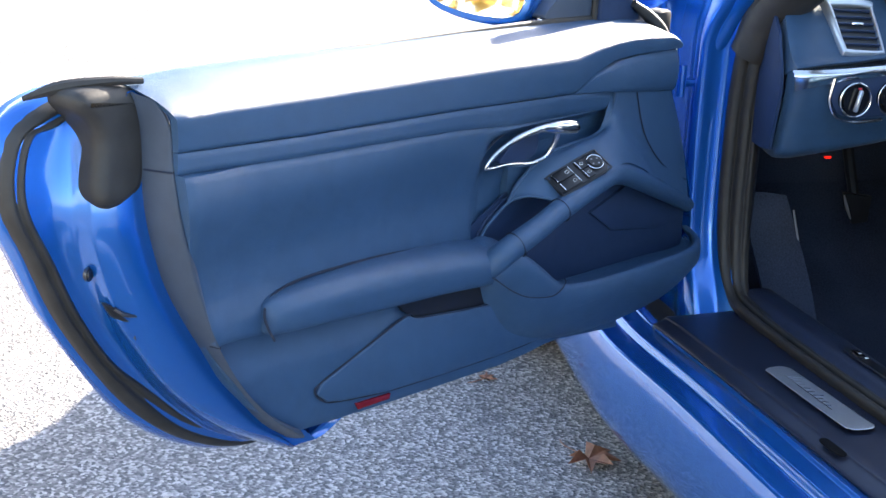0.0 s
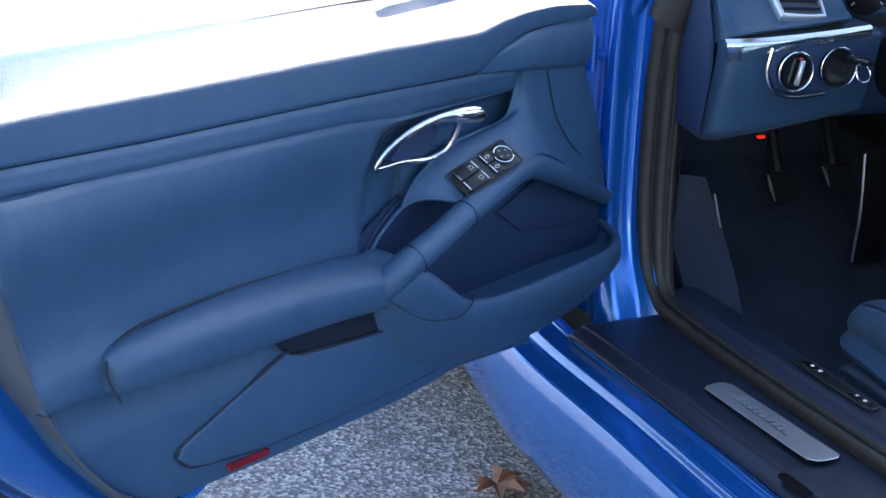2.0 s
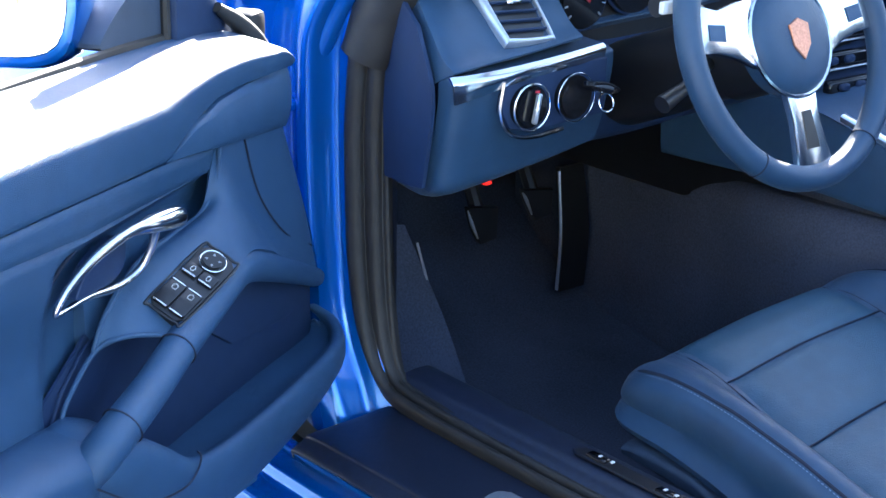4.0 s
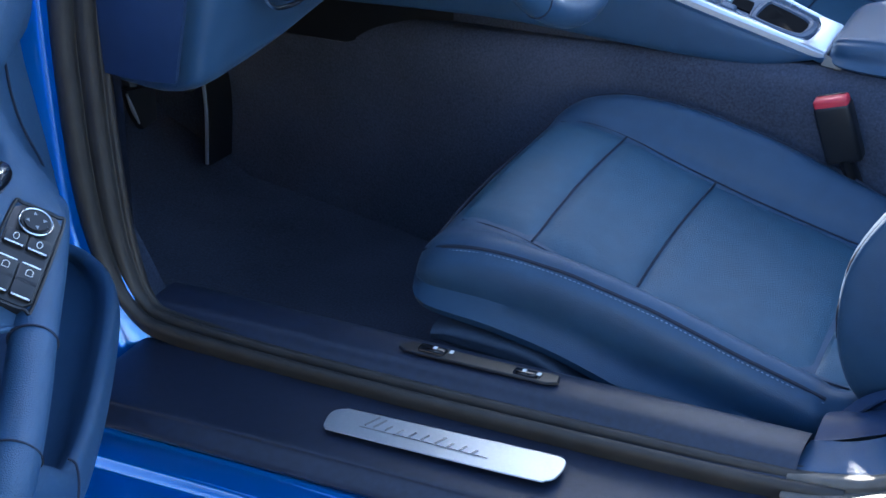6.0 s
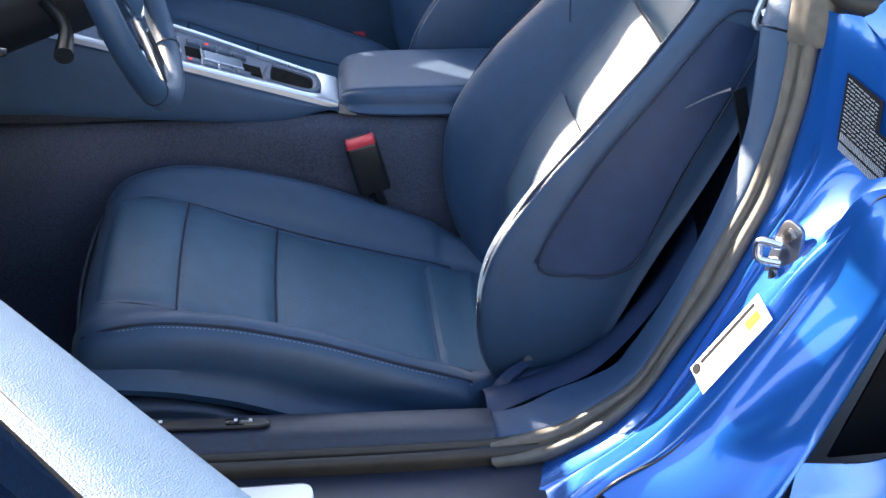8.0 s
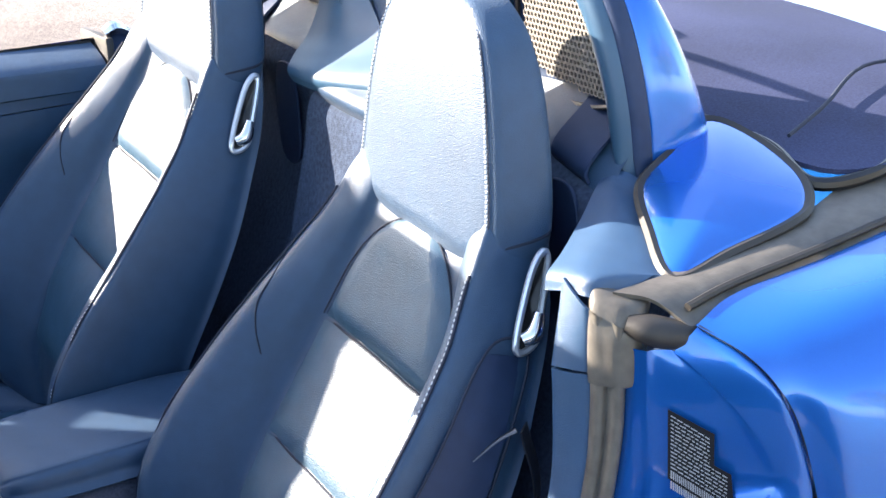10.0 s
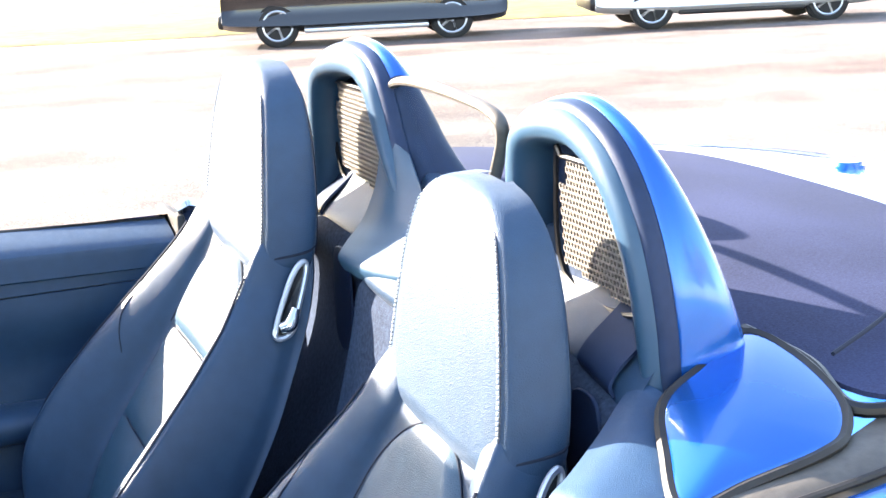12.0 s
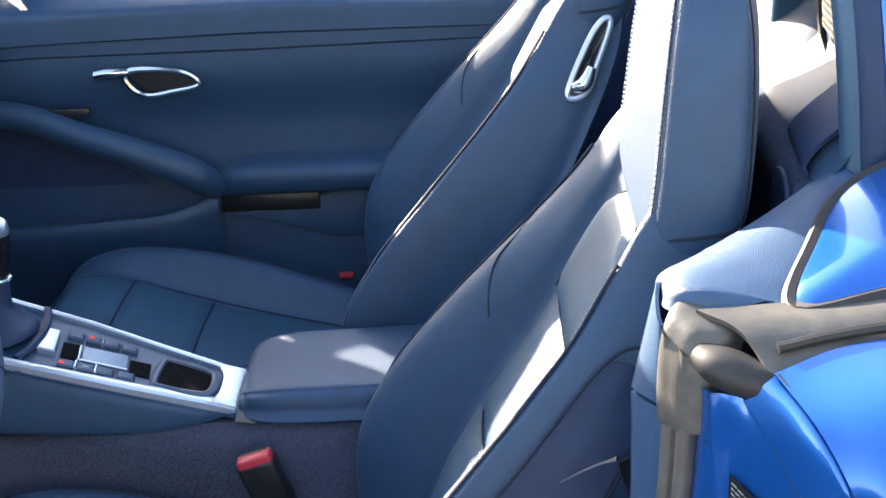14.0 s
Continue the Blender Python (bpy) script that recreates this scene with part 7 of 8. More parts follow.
def build_console():
    con = thing("centre_console", "navy centre console with a bright metal framed control strip", "centre console")
    rows = []
    for x, low in ((0.0, 0.60), (0.25, 0.607), (0.38, 0.602), (0.50, 0.594), (0.60, 0.590), (0.66, 0.592), (0.71, 0.602), (0.742, 0.611)):
        yn, yf = console_near(x), console_far(x)
        z = console_z(x, yn) if x > 0.3 else 0.735
        zf = console_z(x, yf) if x > 0.3 else 0.75
        rows.append([(x, yn + 0.06, low + 0.004), (x, yn + 0.010, low), (x, yn - 0.004, low + 0.003), (x, yn - 0.007, 0.4 * low + 0.6 * z), (x, yn - 0.004, z - 0.010), (x, yn + 0.002, z - 0.004), (x, 0.5 * (yn + yf), 0.5 * (z + zf) - 0.006), (x, yf - 0.002, zf - 0.004), (x, yf + 0.012, zf - 0.012), (x, yf + 0.02, zf - 0.06), (x, yf + 0.02, 0.60)])
    part("body", sheet(rows, 40, 44), "trim", con, "navy console body with soft edges")
    part("gap_panel", sheet([[(x, y, z) for z in (0.50, 0.56, 0.64)] for x, y in ((-0.1, 0.93), (0.05, 0.90), (0.25, 0.850), (0.40, 0.825), (0.55, 0.812), (0.66, 0.812))], 10, 8), "carpet", con, "dark gap between console and tunnel")
    # bright frame: two long rails joined by a broad rear end
    def strip(inner, outer, xs):
        out = []
        for x in xs:
            a, b = inner(x), outer(x)
            s = 1 if b > a else -1
            ys = (a, a, a + s * 0.002, b - s * 0.003, b, b)
            hs = (-0.004, 0.0035, 0.0050, 0.0050, 0.0025, -0.006)
            out.append([(x, y, console_z(x, y) + h) for y, h in zip(ys, hs)])
        return skin(out, closed=False)
    wide = lambda x: lerp_at(x, [(0.3, 0.010), (0.48, 0.012), (0.60, 0.014), (0.73, 0.016)])
    part("metal_rail", strip(lambda x: console_near(x) + wide(x), lambda x: console_near(x) - 0.003, np.linspace(0.34, 0.738, 22)), "brushed", con, "bright brushed metal console rail")
    part("metal_rail", strip(lambda x: console_far(x) - 0.009, lambda x: console_far(x) + 0.002, np.linspace(0.34, 0.738, 22)), "brushed", con, "bright brushed metal console rail")
    end = []
    for y in np.linspace(0.803, 0.903, 18):
        bow = 0.012 * (abs(y - 0.853) / 0.05) ** 3
        end.append([(x, y, console_z(x, y) + h) for x, h in ((0.713 - bow, -0.004), (0.714 - bow, 0.004), (0.717 - bow, 0.0056), (0.736, 0.0056), (0.741, 0.002), (0.742, -0.010))])
    part("rail_end", skin(end, closed=False), "brushed", con, "broad metal end of the console frame")
    part("end_tip", sheet([[(0.738, 0.806, 0.618), (0.740, 0.797, 0.612), (0.738, 0.791, 0.606)], [(0.752, 0.800, 0.612), (0.752, 0.793, 0.609), (0.750, 0.789, 0.605)], [(0.764, 0.790, 0.608), (0.765, 0.788, 0.606), (0.764, 0.787, 0.604)]], 8, 6, 0.002), "seal_sunlit", con, "small pale trim corner")
    plate = skin([[(x, console_near(x) + 0.010 + (console_far(x) - console_near(x) - 0.016) * k, console_z(x, console_near(x) + 0.010 + (console_far(x) - console_near(x) - 0.016) * k) - 0.0015) for k in np.linspace(0, 1, 5)] for x in np.linspace(0.47, 0.72, 12)], closed=False)
    part("control_plate", plate, "plate", con, "dark slate control plate")
    # storage tray: flat black paints the well's shade; soft surround, rounded at the rear
    well = [(0.644, 0.822), (0.676, 0.821), (0.694, 0.824), (0.700, 0.836), (0.700, 0.862), (0.694, 0.874), (0.676, 0.880), (0.648, 0.884), (0.640, 0.878), (0.638, 0.830)]
    path = spline(well, 48, True)
    mid = np.array((0.67, 0.852))
    def loop(grow, h):
        return [(p[0] + grow * d[0], p[1] + grow * d[1], console_z(p[0], p[1]) + h) for p, d in ((q, (q[:2] - mid) / np.linalg.norm(q[:2] - mid)) for q in path)]
    path = np.array(path)
    part("tray_rim", skin([loop(0.012, -0.002), loop(0.011, 0.004), loop(0.006, 0.007), loop(0.001, 0.006), loop(-0.001, 0.001)], caps=False), "plate", con, "soft slate surround of the tray")
    part("storage_tray", skin([loop(0.0, 0.003), loop(-0.002, 0.0005), loop(-0.008, 0.0), loop(-0.020, 0.0)], caps=True), "void", con, "storage tray, its depth painted flat black")
    part("front_button", console_pad(0.485, 0.508, 0.846, 0.902, -0.002, 0.006, 0.002, -0.10), "brushed", con, "wide bright metal button")
    # both slots are low pads; their black stands for shade in a hole
    part("coin_slot", console_pad(0.514, 0.538, 0.844, 0.882, -0.002, 0.0010, 0.0005, -0.12), "void", con, "small slot, its depth painted as a flat black pad")
    part("coin_slot", console_pad(0.600, 0.626, 0.838, 0.872, -0.002, 0.0010, 0.0005, -0.12), "void", con, "small slot, its depth painted as a flat black pad")
    inlay = part("centre_block", console_pad(0.541, 0.598, 0.842, 0.876, -0.002, 0.0045, 0.0015, -0.12), "plate_light", con, "grey metal inlay block between the slots")
    part("inlay_edge", console_pad(0.540, 0.599, 0.838, 0.8415, -0.002, 0.0055, 0.0008), "brushed", inlay)
    part("inlay_edge", console_pad(0.537, 0.540, 0.838, 0.876, -0.002, 0.0055, 0.0008, -0.12), "brushed", inlay)
    for i, x in enumerate((0.516, 0.541, 0.564, 0.590)):
        b = part("console_button", console_pad(x, x + 0.021, 0.817, 0.834, -0.002, 0.0050, 0.002, -0.10), "plate", con)
        if i == 0:
            part("button_lamp", console_pad(x + 0.003, x + 0.008, 0.821, 0.826, 0.0045, 0.0058, 0.0003), "red_lamp", b, "small red lamp")
        if i in (0, 1):
            part("button_edge", console_pad(x + 0.0215, x + 0.0245, 0.816, 0.836, -0.002, 0.0060, 0.0008, -0.10), "brushed", b)
        if i == 1:
            part("button_mark", console_pad(x + 0.006, x + 0.014, 0.823, 0.827, 0.0045, 0.0056, 0.0003), "plate_light", b)
    for i, x in enumerate((0.512, 0.535, 0.558, 0.581)):
        b = part("console_button", console_pad(x, x + 0.020, 0.892 - 0.06 * (x - 0.512), 0.910 - 0.10 * (x - 0.512), -0.002, 0.0050, 0.002, -0.10), "plate", con)
        if i == 1:
            part("button_lamp", console_pad(x + 0.004, x + 0.009, 0.898, 0.903, 0.0045, 0.0058, 0.0003), "red_lamp", b, "small red lamp")
            part("button_edge", console_pad(x + 0.0205, x + 0.023, 0.890, 0.905, -0.002, 0.0058, 0.0006, -0.10), "plate_light", b)
    # gear lever in its leather well ahead of the strip
    part("well_rim", tube([(0.468 + 0.016 * (1 - ((y - 0.885) / 0.075) ** 2), y, console_z(0.475, y) + 0.004) for y in np.linspace(0.812, 0.952, 9)], 0.0055, 8, 24), "trim_dark", con, "rounded edge of the gear lever well")
    boot = part("gear_boot", sheet([[(0.425 + 0.052 * k * math.cos(a), 0.885 + 0.066 * k * math.sin(a) * (1 + 0.05 * math.sin(5 * a)), console_z(0.425, 0.885) + z) for a in np.linspace(0, 6.283, 16, endpoint=False)] for k, z in ((1.0, -0.006), (0.92, 0.002), (0.66, 0.012), (0.42, 0.028), (0.30, 0.045))], 12, 32, closed=True), "trim_dark", con, "pleated leather gear lever boot")
    def turned(table, cx, cy, lean):
        return sheet([[(cx - lean * z + r * math.cos(a), cy + r * 0.92 * math.sin(a), z) for a in np.linspace(0, 6.283, 14, endpoint=False)] for r, z in table], 20, 28, closed=True)
    part("lever_neck", turned(((0.019, 0.715), (0.017, 0.735), (0.016, 0.752), (0.017, 0.770)), 0.432, 0.885, 0.0), "trim_dark", boot)
    part("neck_ring", ring(0.0185, 0.003, Matrix.Translation((0.432, 0.885, 0.772)), 28, 8), "chrome", boot)
    part("gear_knob", turned(((0.017, 0.774), (0.021, 0.786), (0.024, 0.805), (0.025, 0.822), (0.0245, 0.830)), 0.432, 0.885, 0.0), "gloss", boot, "dark glossy gear knob")
    part("knob_cap", turned(((0.0245, 0.830), (0.0248, 0.838), (0.022, 0.847), (0.013, 0.853), (0.002, 0.855)), 0.432, 0.885, 0.0), "brushed", boot, "bright metal cap of the gear knob")
    lid = []
    for x, z0, z1, hw in ((0.741, 0.615, 0.624, 0.050), (0.745, 0.610, 0.632, 0.066), (0.757, 0.606, 0.640, 0.080), (0.785, 0.605, 0.645, 0.090), (0.83, 0.604, 0.647, 0.092), (0.90, 0.605, 0.649, 0.092), (1.0, 0.607, 0.651, 0.090), (1.08, 0.608, 0.648, 0.084)):
        c = 0.878
        lid.append([(x, c - hw * 0.94, z0), (x, c - hw * 1.0, z0 + 0.35 * (z1 - z0)), (x, c - hw * 0.98, z0 + 0.72 * (z1 - z0)), (x, c - hw * 0.90, z1 - 0.005), (x, c - hw * 0.78, z1), (x, c, z1 + 0.005), (x, c + hw * 0.82, z1 + 0.010), (x, c + hw, z1), (x, c + hw, z0 + 0.01)])
    part("armrest_lid", sheet(lid, 40, 44, closed=True), "leather", con, "padded navy leather armrest lid")
    part("lid_gap", tube([(0.750, 0.806, 0.606), (0.80, 0.794, 0.602), (0.95, 0.792, 0.603)], 0.003, 6, 12), "seam", con)
    return con


def build_buckle(x, y, z, label):
    b = thing("seat_belt_buckle", label, "seat belt buckle", Matrix.Translation((x, y, z)) @ Matrix.Rotation(radians(-17), 4, "Y") @ Matrix.Rotation(radians(8), 4, "X"), group="seat belt buckles")
    part("housing", box(-0.024, -0.013, -0.085, 0.024, 0.013, -0.002, 0.006, 3), "black", b)
    part("release_button", box(-0.022, -0.0115, -0.010, 0.022, 0.010, 0.006, 0.004, 3), "red", b, "ribbed red release button")
    part("slot", box(-0.018, 0.004, 0.0058, 0.018, 0.007, 0.0068, 0.0005), "black", b)
    part("stalk", tube([(0, 0, -0.08), (0.008, 0.004, -0.17)], 0.017, 8, flat=0.5), "black", b)
    return b


# ---------------------------------------------------------------- passenger door
def build_far_door():
    dr = thing("passenger_door", "closed far door with navy leather panel and chrome handle", "car door", Matrix.Translation((0, 0, -0.003)))
    Y = 1.60
    def pan(x0, x1, lo, hi, dep, nu=40, nv=12):
        rows = []
        for i in range(nu + 1):
            x = x0 + (x1 - x0) * i / nu
            rows.append([(x, Y - dep(x, j / nv), lerp_at(x, lo) + (lerp_at(x, hi) - lerp_at(x, lo)) * j / nv) for j in range(nv + 1)])
        return skin(rows, closed=False)
    top = [(-0.1, 1.008), (0.2, 1.033), (0.68, 1.038), (1.16, 1.024)]
    sa = [(-0.1, 0.93), (0.3, 0.955), (0.67, 0.962), (1.16, 0.958)]
    sb = [(-0.1, 0.91), (0.3, 0.93), (0.67, 0.93), (1.16, 0.936)]
    part("upper_trim", pan(-0.1, 1.16, sa, top, lambda x, r: 0.055 - 0.075 * max(0, r - 0.55) ** 1.6 / 0.45 ** 1.6), "leather", dr, "navy leather top trim")
    part("trim_strip", pan(-0.1, 1.16, sb, sa, lambda x, r: 0.048 if 0.05 < r < 0.95 else 0.042, 30, 8), "leather", dr)
    part("door_card", pan(-0.1, 1.17, [(-0.1, 0.70), (1.17, 0.70)], sb, lambda x, r: 0.02 + 0.026 * smooth01((r - 0.4) / 0.5)), "leather", dr)
    part("lower_panel", pan(-0.1, 1.18, [(-0.1, 0.42), (1.18, 0.42)], [(-0.1, 0.705), (1.18, 0.705)], lambda x, r: 0.035), "leather", dr)
    arm = []
    for x, t, b, o in ((0.585, 0.715, 0.675, 0.05), (0.65, 0.742, 0.688, 0.085), (0.80, 0.745, 0.690, 0.09), (0.95, 0.742, 0.694, 0.085), (1.10, 0.735, 0.70, 0.06), (1.16, 0.72, 0.705, 0.03)):
        arm.append([(x, Y - 0.01, t), (x, Y - o * 0.7, t + 0.002), (x, Y - o, t - 0.016), (x, Y - o * 0.92, b + 0.006), (x, Y - o * 0.6, b), (x, Y - 0.01, b)])
    part("armrest", sheet(arm, 30, 24, closed=True), "leather", dr)
    # a black block puts in the shade under this armrest too
    part("slot", box(0.59, Y - 0.046, 0.652, 0.77, Y - 0.03, 0.683, 0.004), "black", dr, "black plate painting the shade under the armrest")
    part("pocket_lid", slab([(0.62, 0.648), (0.76, 0.672), (0.80, 0.684), (1.0, 0.682), (1.0, 0.60), (0.80, 0.60)], 0.012, Matrix.Translation((0, Y - 0.030, 0)) @ Matrix(((1, 0, 0, 0), (0, 0, -1, 0), (0, 1, 0, 0), (0, 0, 0, 1))), 0.004, 2), "leather", dr)
    grip = [(0.60, Y - 0.06, 0.700), (0.56, Y - 0.085, 0.735), (0.47, Y - 0.09, 0.775), (0.38, Y - 0.085, 0.805), (0.30, Y - 0.07, 0.832), (0.22, Y - 0.06, 0.842), (0.12, Y - 0.05, 0.82), (0.0, Y - 0.04, 0.77)]
    part("pull_handle", tube(grip, [0.022, 0.027, 0.025, 0.024, 0.024, 0.024, 0.022, 0.02], 12, 40), "leather", dr)
    bowl = []
    for x, r_, o in ((0.0, 0.63, 0.06), (0.2, 0.645, 0.09), (0.4, 0.655, 0.095), (0.52, 0.665, 0.09), (0.60, 0.69, 0.07)):
        bowl.append([(x, Y - 0.02, r_ - 0.03), (x, Y - o + 0.015, r_ - 0.006), (x, Y - o, r_), (x, Y - o - 0.003, r_ - 0.03), (x, Y - o * 0.7, r_ - 0.12), (x, Y - 0.03, r_ - 0.20)])
    part("pocket_bowl", sheet(bowl, 30, 20, closed=True), "leather", dr)
    part("speaker_cover", slab([(0.02, 0.66), (0.50, 0.68), (0.42, 0.76), (0.25, 0.815), (0.05, 0.76)], 0.004, Matrix.Translation((0, Y - 0.028, 0)) @ Matrix(((1, 0, 0, 0), (0, 0, -1, 0), (0, 1, 0, 0), (0, 0, 0, 1)))), "trim_dark", dr)
    loop = [(0.585, 0.880), (0.565, 0.900), (0.52, 0.908), (0.475, 0.908), (0.462, 0.898), (0.475, 0.876), (0.50, 0.865), (0.54, 0.870)]
    h = part("inner_handle", tube([(x, Y - 0.062, z) for x, z in loop], [0.004, 0.005, 0.006, 0.007, 0.006, 0.005, 0.005, 0.005], 8, 50, True), "chrome", dr, "chrome inner door handle")
    part("lever_end", tube([(0.47, Y - 0.066, 0.906), (0.44, Y - 0.068, 0.906), (0.415, Y - 0.066, 0.902)], [0.007, 0.010, 0.010], 10, 10), "chrome", h)
    # shade within the far handle, put on as a black plate
    part("handle_recess", slab([(0.583, 0.880), (0.56, 0.898), (0.48, 0.904), (0.468, 0.895), (0.50, 0.868)], 0.004, Matrix.Translation((0, Y - 0.047, 0)) @ Matrix(((1, 0, 0, 0), (0, 0, -1, 0), (0, 1, 0, 0), (0, 0, 0, 1)))), "black", h)
    part("switch_panel", box(0.33, Y - 0.075, 0.835, 0.40, Y - 0.06, 0.85, 0.003), "black", dr)
    part("red_reflector", box(0.793, Y - 0.042, 0.523, 0.817, Y - 0.034, 0.534, 0.002), "red", dr, "red door reflector")
    part("outer_skin", skin([[(x, Y + w, z) for x in np.linspace(-0.12, 1.2, 8)] for w, z in ((0.02, 1.032), (0.06, 1.024), (0.14, 0.95), (0.20, 0.7), (0.16, 0.35))], closed=False), "paint", dr)
    part("window_seal", tube([(-0.05, Y + 0.025, 1.016), (0.5, Y + 0.025, 1.036), (1.16, Y + 0.025, 1.022)], 0.006, 6, 14), "rubber", dr)
    part("latch", tube([(1.17, Y - 0.03, 1.045), (1.19, Y - 0.03, 1.052), (1.215, Y - 0.02, 1.040)], [0.010, 0.013, 0.009], 8, 10), "chrome", dr, "bright latch at the rear of the door")
    part("rear_edge", box(1.165, Y - 0.05, 0.45, 1.18, Y + 0.1, 1.04, 0.005), "rubber", dr)
    mir = thing("door_mirror", "blue painted far side door mirror with bright glass", "mirror")
    mf = Matrix.Translation((0.375, 1.785, 1.118)) @ Matrix.Rotation(radians(-14), 4, "Z")
    form = ((-1.0, -0.75), (-0.3, -1.0), (0.6, -0.78), (0.97, -0.3), (1.0, 0.3), (0.75, 0.85), (0, 1), (-0.85, 0.85), (-1.03, 0.1))
    part("housing", sheet([[mf @ Vector((w, 0.118 * k * x, 0.083 * k * y)) for x, y in form] for w, k in ((-0.11, 0.35), (-0.095, 0.7), (-0.055, 0.95), (-0.01, 1.02), (0.012, 1.0), (0.014, 0.94), (0.006, 0.88))], 20, 40, closed=True), "paint", mir)
    part("mirror_glass", slab([(0.105 * x, 0.072 * y) for x, y in form], 0.004, mf @ Matrix(((0, 0, 1, 0.006), (1, 0, 0, 0), (0, 1, 0, 0), (0, 0, 0, 1))), 0.001, 1, 40), "mirror", mir, "bright mirror glass")
    part("arm", tube([(0.34, 1.71, 1.085), (0.31, 1.65, 1.06), (0.28, 1.61, 1.045)], [0.03, 0.026, 0.03], 10, 10), "paint", mir)


# ---------------------------------------------------------------- behind the seats
NEAR_ARCH = [(0.326, 0.972), (0.339, 1.017), (0.342, 1.083), (0.353, 1.146), (0.374, 1.202), (0.408, 1.252), (0.452, 1.285), (0.51, 1.304), (0.575, 1.301), (0.635, 1.285), (0.668, 1.258), (0.684, 1.20), (0.700, 1.12), (0.735, 1.05)]
FAR_ARCH = [(1.375, 1.06), (1.374, 1.13), (1.368, 1.20), (1.350, 1.268), (1.325, 1.300), (1.275, 1.322), (1.19, 1.336), (1.105, 1.328), (1.055, 1.300), (1.028, 1.26), (1.005, 1.205), (0.968, 1.145), (0.925, 1.095)]


def build_hoop(arch, x0, zb, label):
    """A roll hoop: soft trimmed arch in front, dark band, painted fairing behind, mesh in its opening."""
    h = thing("roll_hoop", label, "roll hoop", group="roll hoops behind the seats")
    n = 48
    line = even(arch, n)
    c = np.array((line[:, 0].mean(), zb + 0.06))
    def shrunk(k):
        """The arch drawn in by k towards the middle of its opening."""
        out = []
        for i, p in enumerate(line):
            d = c - p
            d = d / max(np.linalg.norm(d), 1e-6)
            out.append(p + d * k)
        return out
    def at(x, k):
        return [(x0 + x - (p[1] - 1.0) * 0.05, p[0], p[1]) for p in shrunk(k)]
    part("front_trim", sheet([at(0.075, 0.056), at(0.040, 0.054), at(0.018, 0.050), at(0.004, 0.042), at(0.0, 0.030), at(0.003, 0.018), at(0.012, 0.010), at(0.018, 0.008)], 34, 90), "hoop_trim", h, "smooth navy trim round the roll hoop")
    part("dark_band", sheet([at(0.014, 0.0105), at(0.0145, 0.007), at(0.020, 0.001), at(0.032, -0.0015), at(0.036, 0.001)], 14, 90), "trim_dark", h, "dark band between trim and paint")
    base, peak = float(line[:, 1].min()), float(line[:, 1].max())
    def behind(t, k):
        """The fairing's outline part of the way back, longer at its foot than at its top."""
        rows = []
        for p in shrunk(k):
            f = min(max((p[1] - base) / (peak - base), 0.0), 1.0)
            rows.append((x0 + 0.036 + t * (0.092 - 0.050 * f) - (p[1] - 1.0) * 0.05, p[0], p[1] + 0.045 * t * (1 - f) ** 2 - 0.035 * t * t * f))
        return rows
    fair = [at(0.034, 0.0015), at(0.037, -0.002), behind(0.15, -0.006), behind(0.4, -0.010), behind(0.7, -0.008), behind(0.92, 0.0), behind(1.0, 0.012), behind(1.02, 0.03), behind(0.98, 0.06)]
    cut = int(n * 0.72)
    part("fairing", sheet([r[:cut] for r in fair], 54, 70), "paint", h, "glossy blue fairing behind the roll hoop")
    part("inner_cover", sheet([r[cut - 1:] for r in fair], 40, 30), "trim_dark", h, "dark navy cover behind the hoop's inner leg")
    # dark lining of the opening, with the perforated insert in front of it
    lining = np.array(shrunk(0.050))
    part("lining", skin([[(x0 + x - (p[1] - 1.0) * 0.05, c[0] + (p[0] - c[0]) * k, zb + (p[1] - zb) * k) for p in lining] for x, k in ((0.050, 1.0), (0.055, 0.5), (0.055, 0.05))], closed=False), "trim_dark", h, "dark lining inside the hoop")
    side = 1 if arch is NEAR_ARCH else -1
    lo, hi = (0.406, 0.582) if side > 0 else (1.065, 1.30)
    top = float(line[:, 1].max())
    def edge(y):
        """Upper edge of the insert at a place across it."""
        zz = [z for yy, z in lining if abs(yy - y) < 0.012]
        return min(max(zz) if zz else zb, top - 0.068)
    step = 0.0085
    bars = bmesh.new()
    def spot(y, z):
        return Vector((x0 + 0.022 + 0.06 * abs(y - lo) - (z - 1.0) * 0.05, y, z))
    def inside(y, z):
        return lo < y < hi and zb + 0.10 * (y - 0.5 * (lo + hi)) < z < edge(y) - 0.004 and (z < top - 0.10 or lo + 0.02 < y < hi - 0.02)
    r = step / math.sqrt(3)
    for i in range(int((hi - lo) / step) + 2):
        for j in range(32):
            y, z = lo + i * step + (step / 2 if j % 2 else 0), zb - 0.01 + j * step * 0.866
            if not inside(y, z):
                continue
            outer_v = [bars.verts.new(spot(y + r * math.sin(a), z + r * math.cos(a))) for a in np.linspace(0, 2 * math.pi, 6, endpoint=False)]
            inner_v = [bars.verts.new(spot(y + 0.60 * r * math.sin(a), z + 0.60 * r * math.cos(a)) + Vector((0.0004, 0, 0))) for a in np.linspace(0, 2 * math.pi, 6, endpoint=False)]
            deep_v = [bars.verts.new(v.co + Vector((0.003, 0, 0))) for v in inner_v]
            for k in range(6):
                m = (k + 1) % 6
                bars.faces.new((outer_v[k], outer_v[m], inner_v[m], inner_v[k]))
                bars.faces.new((inner_v[k], inner_v[m], deep_v[m], deep_v[k]))
    part("mesh_insert", bars, "mesh", h, "perforated beige-grey mesh insert", smooth=False)
    ys = np.linspace(lo - 0.004, hi + 0.004, 14)
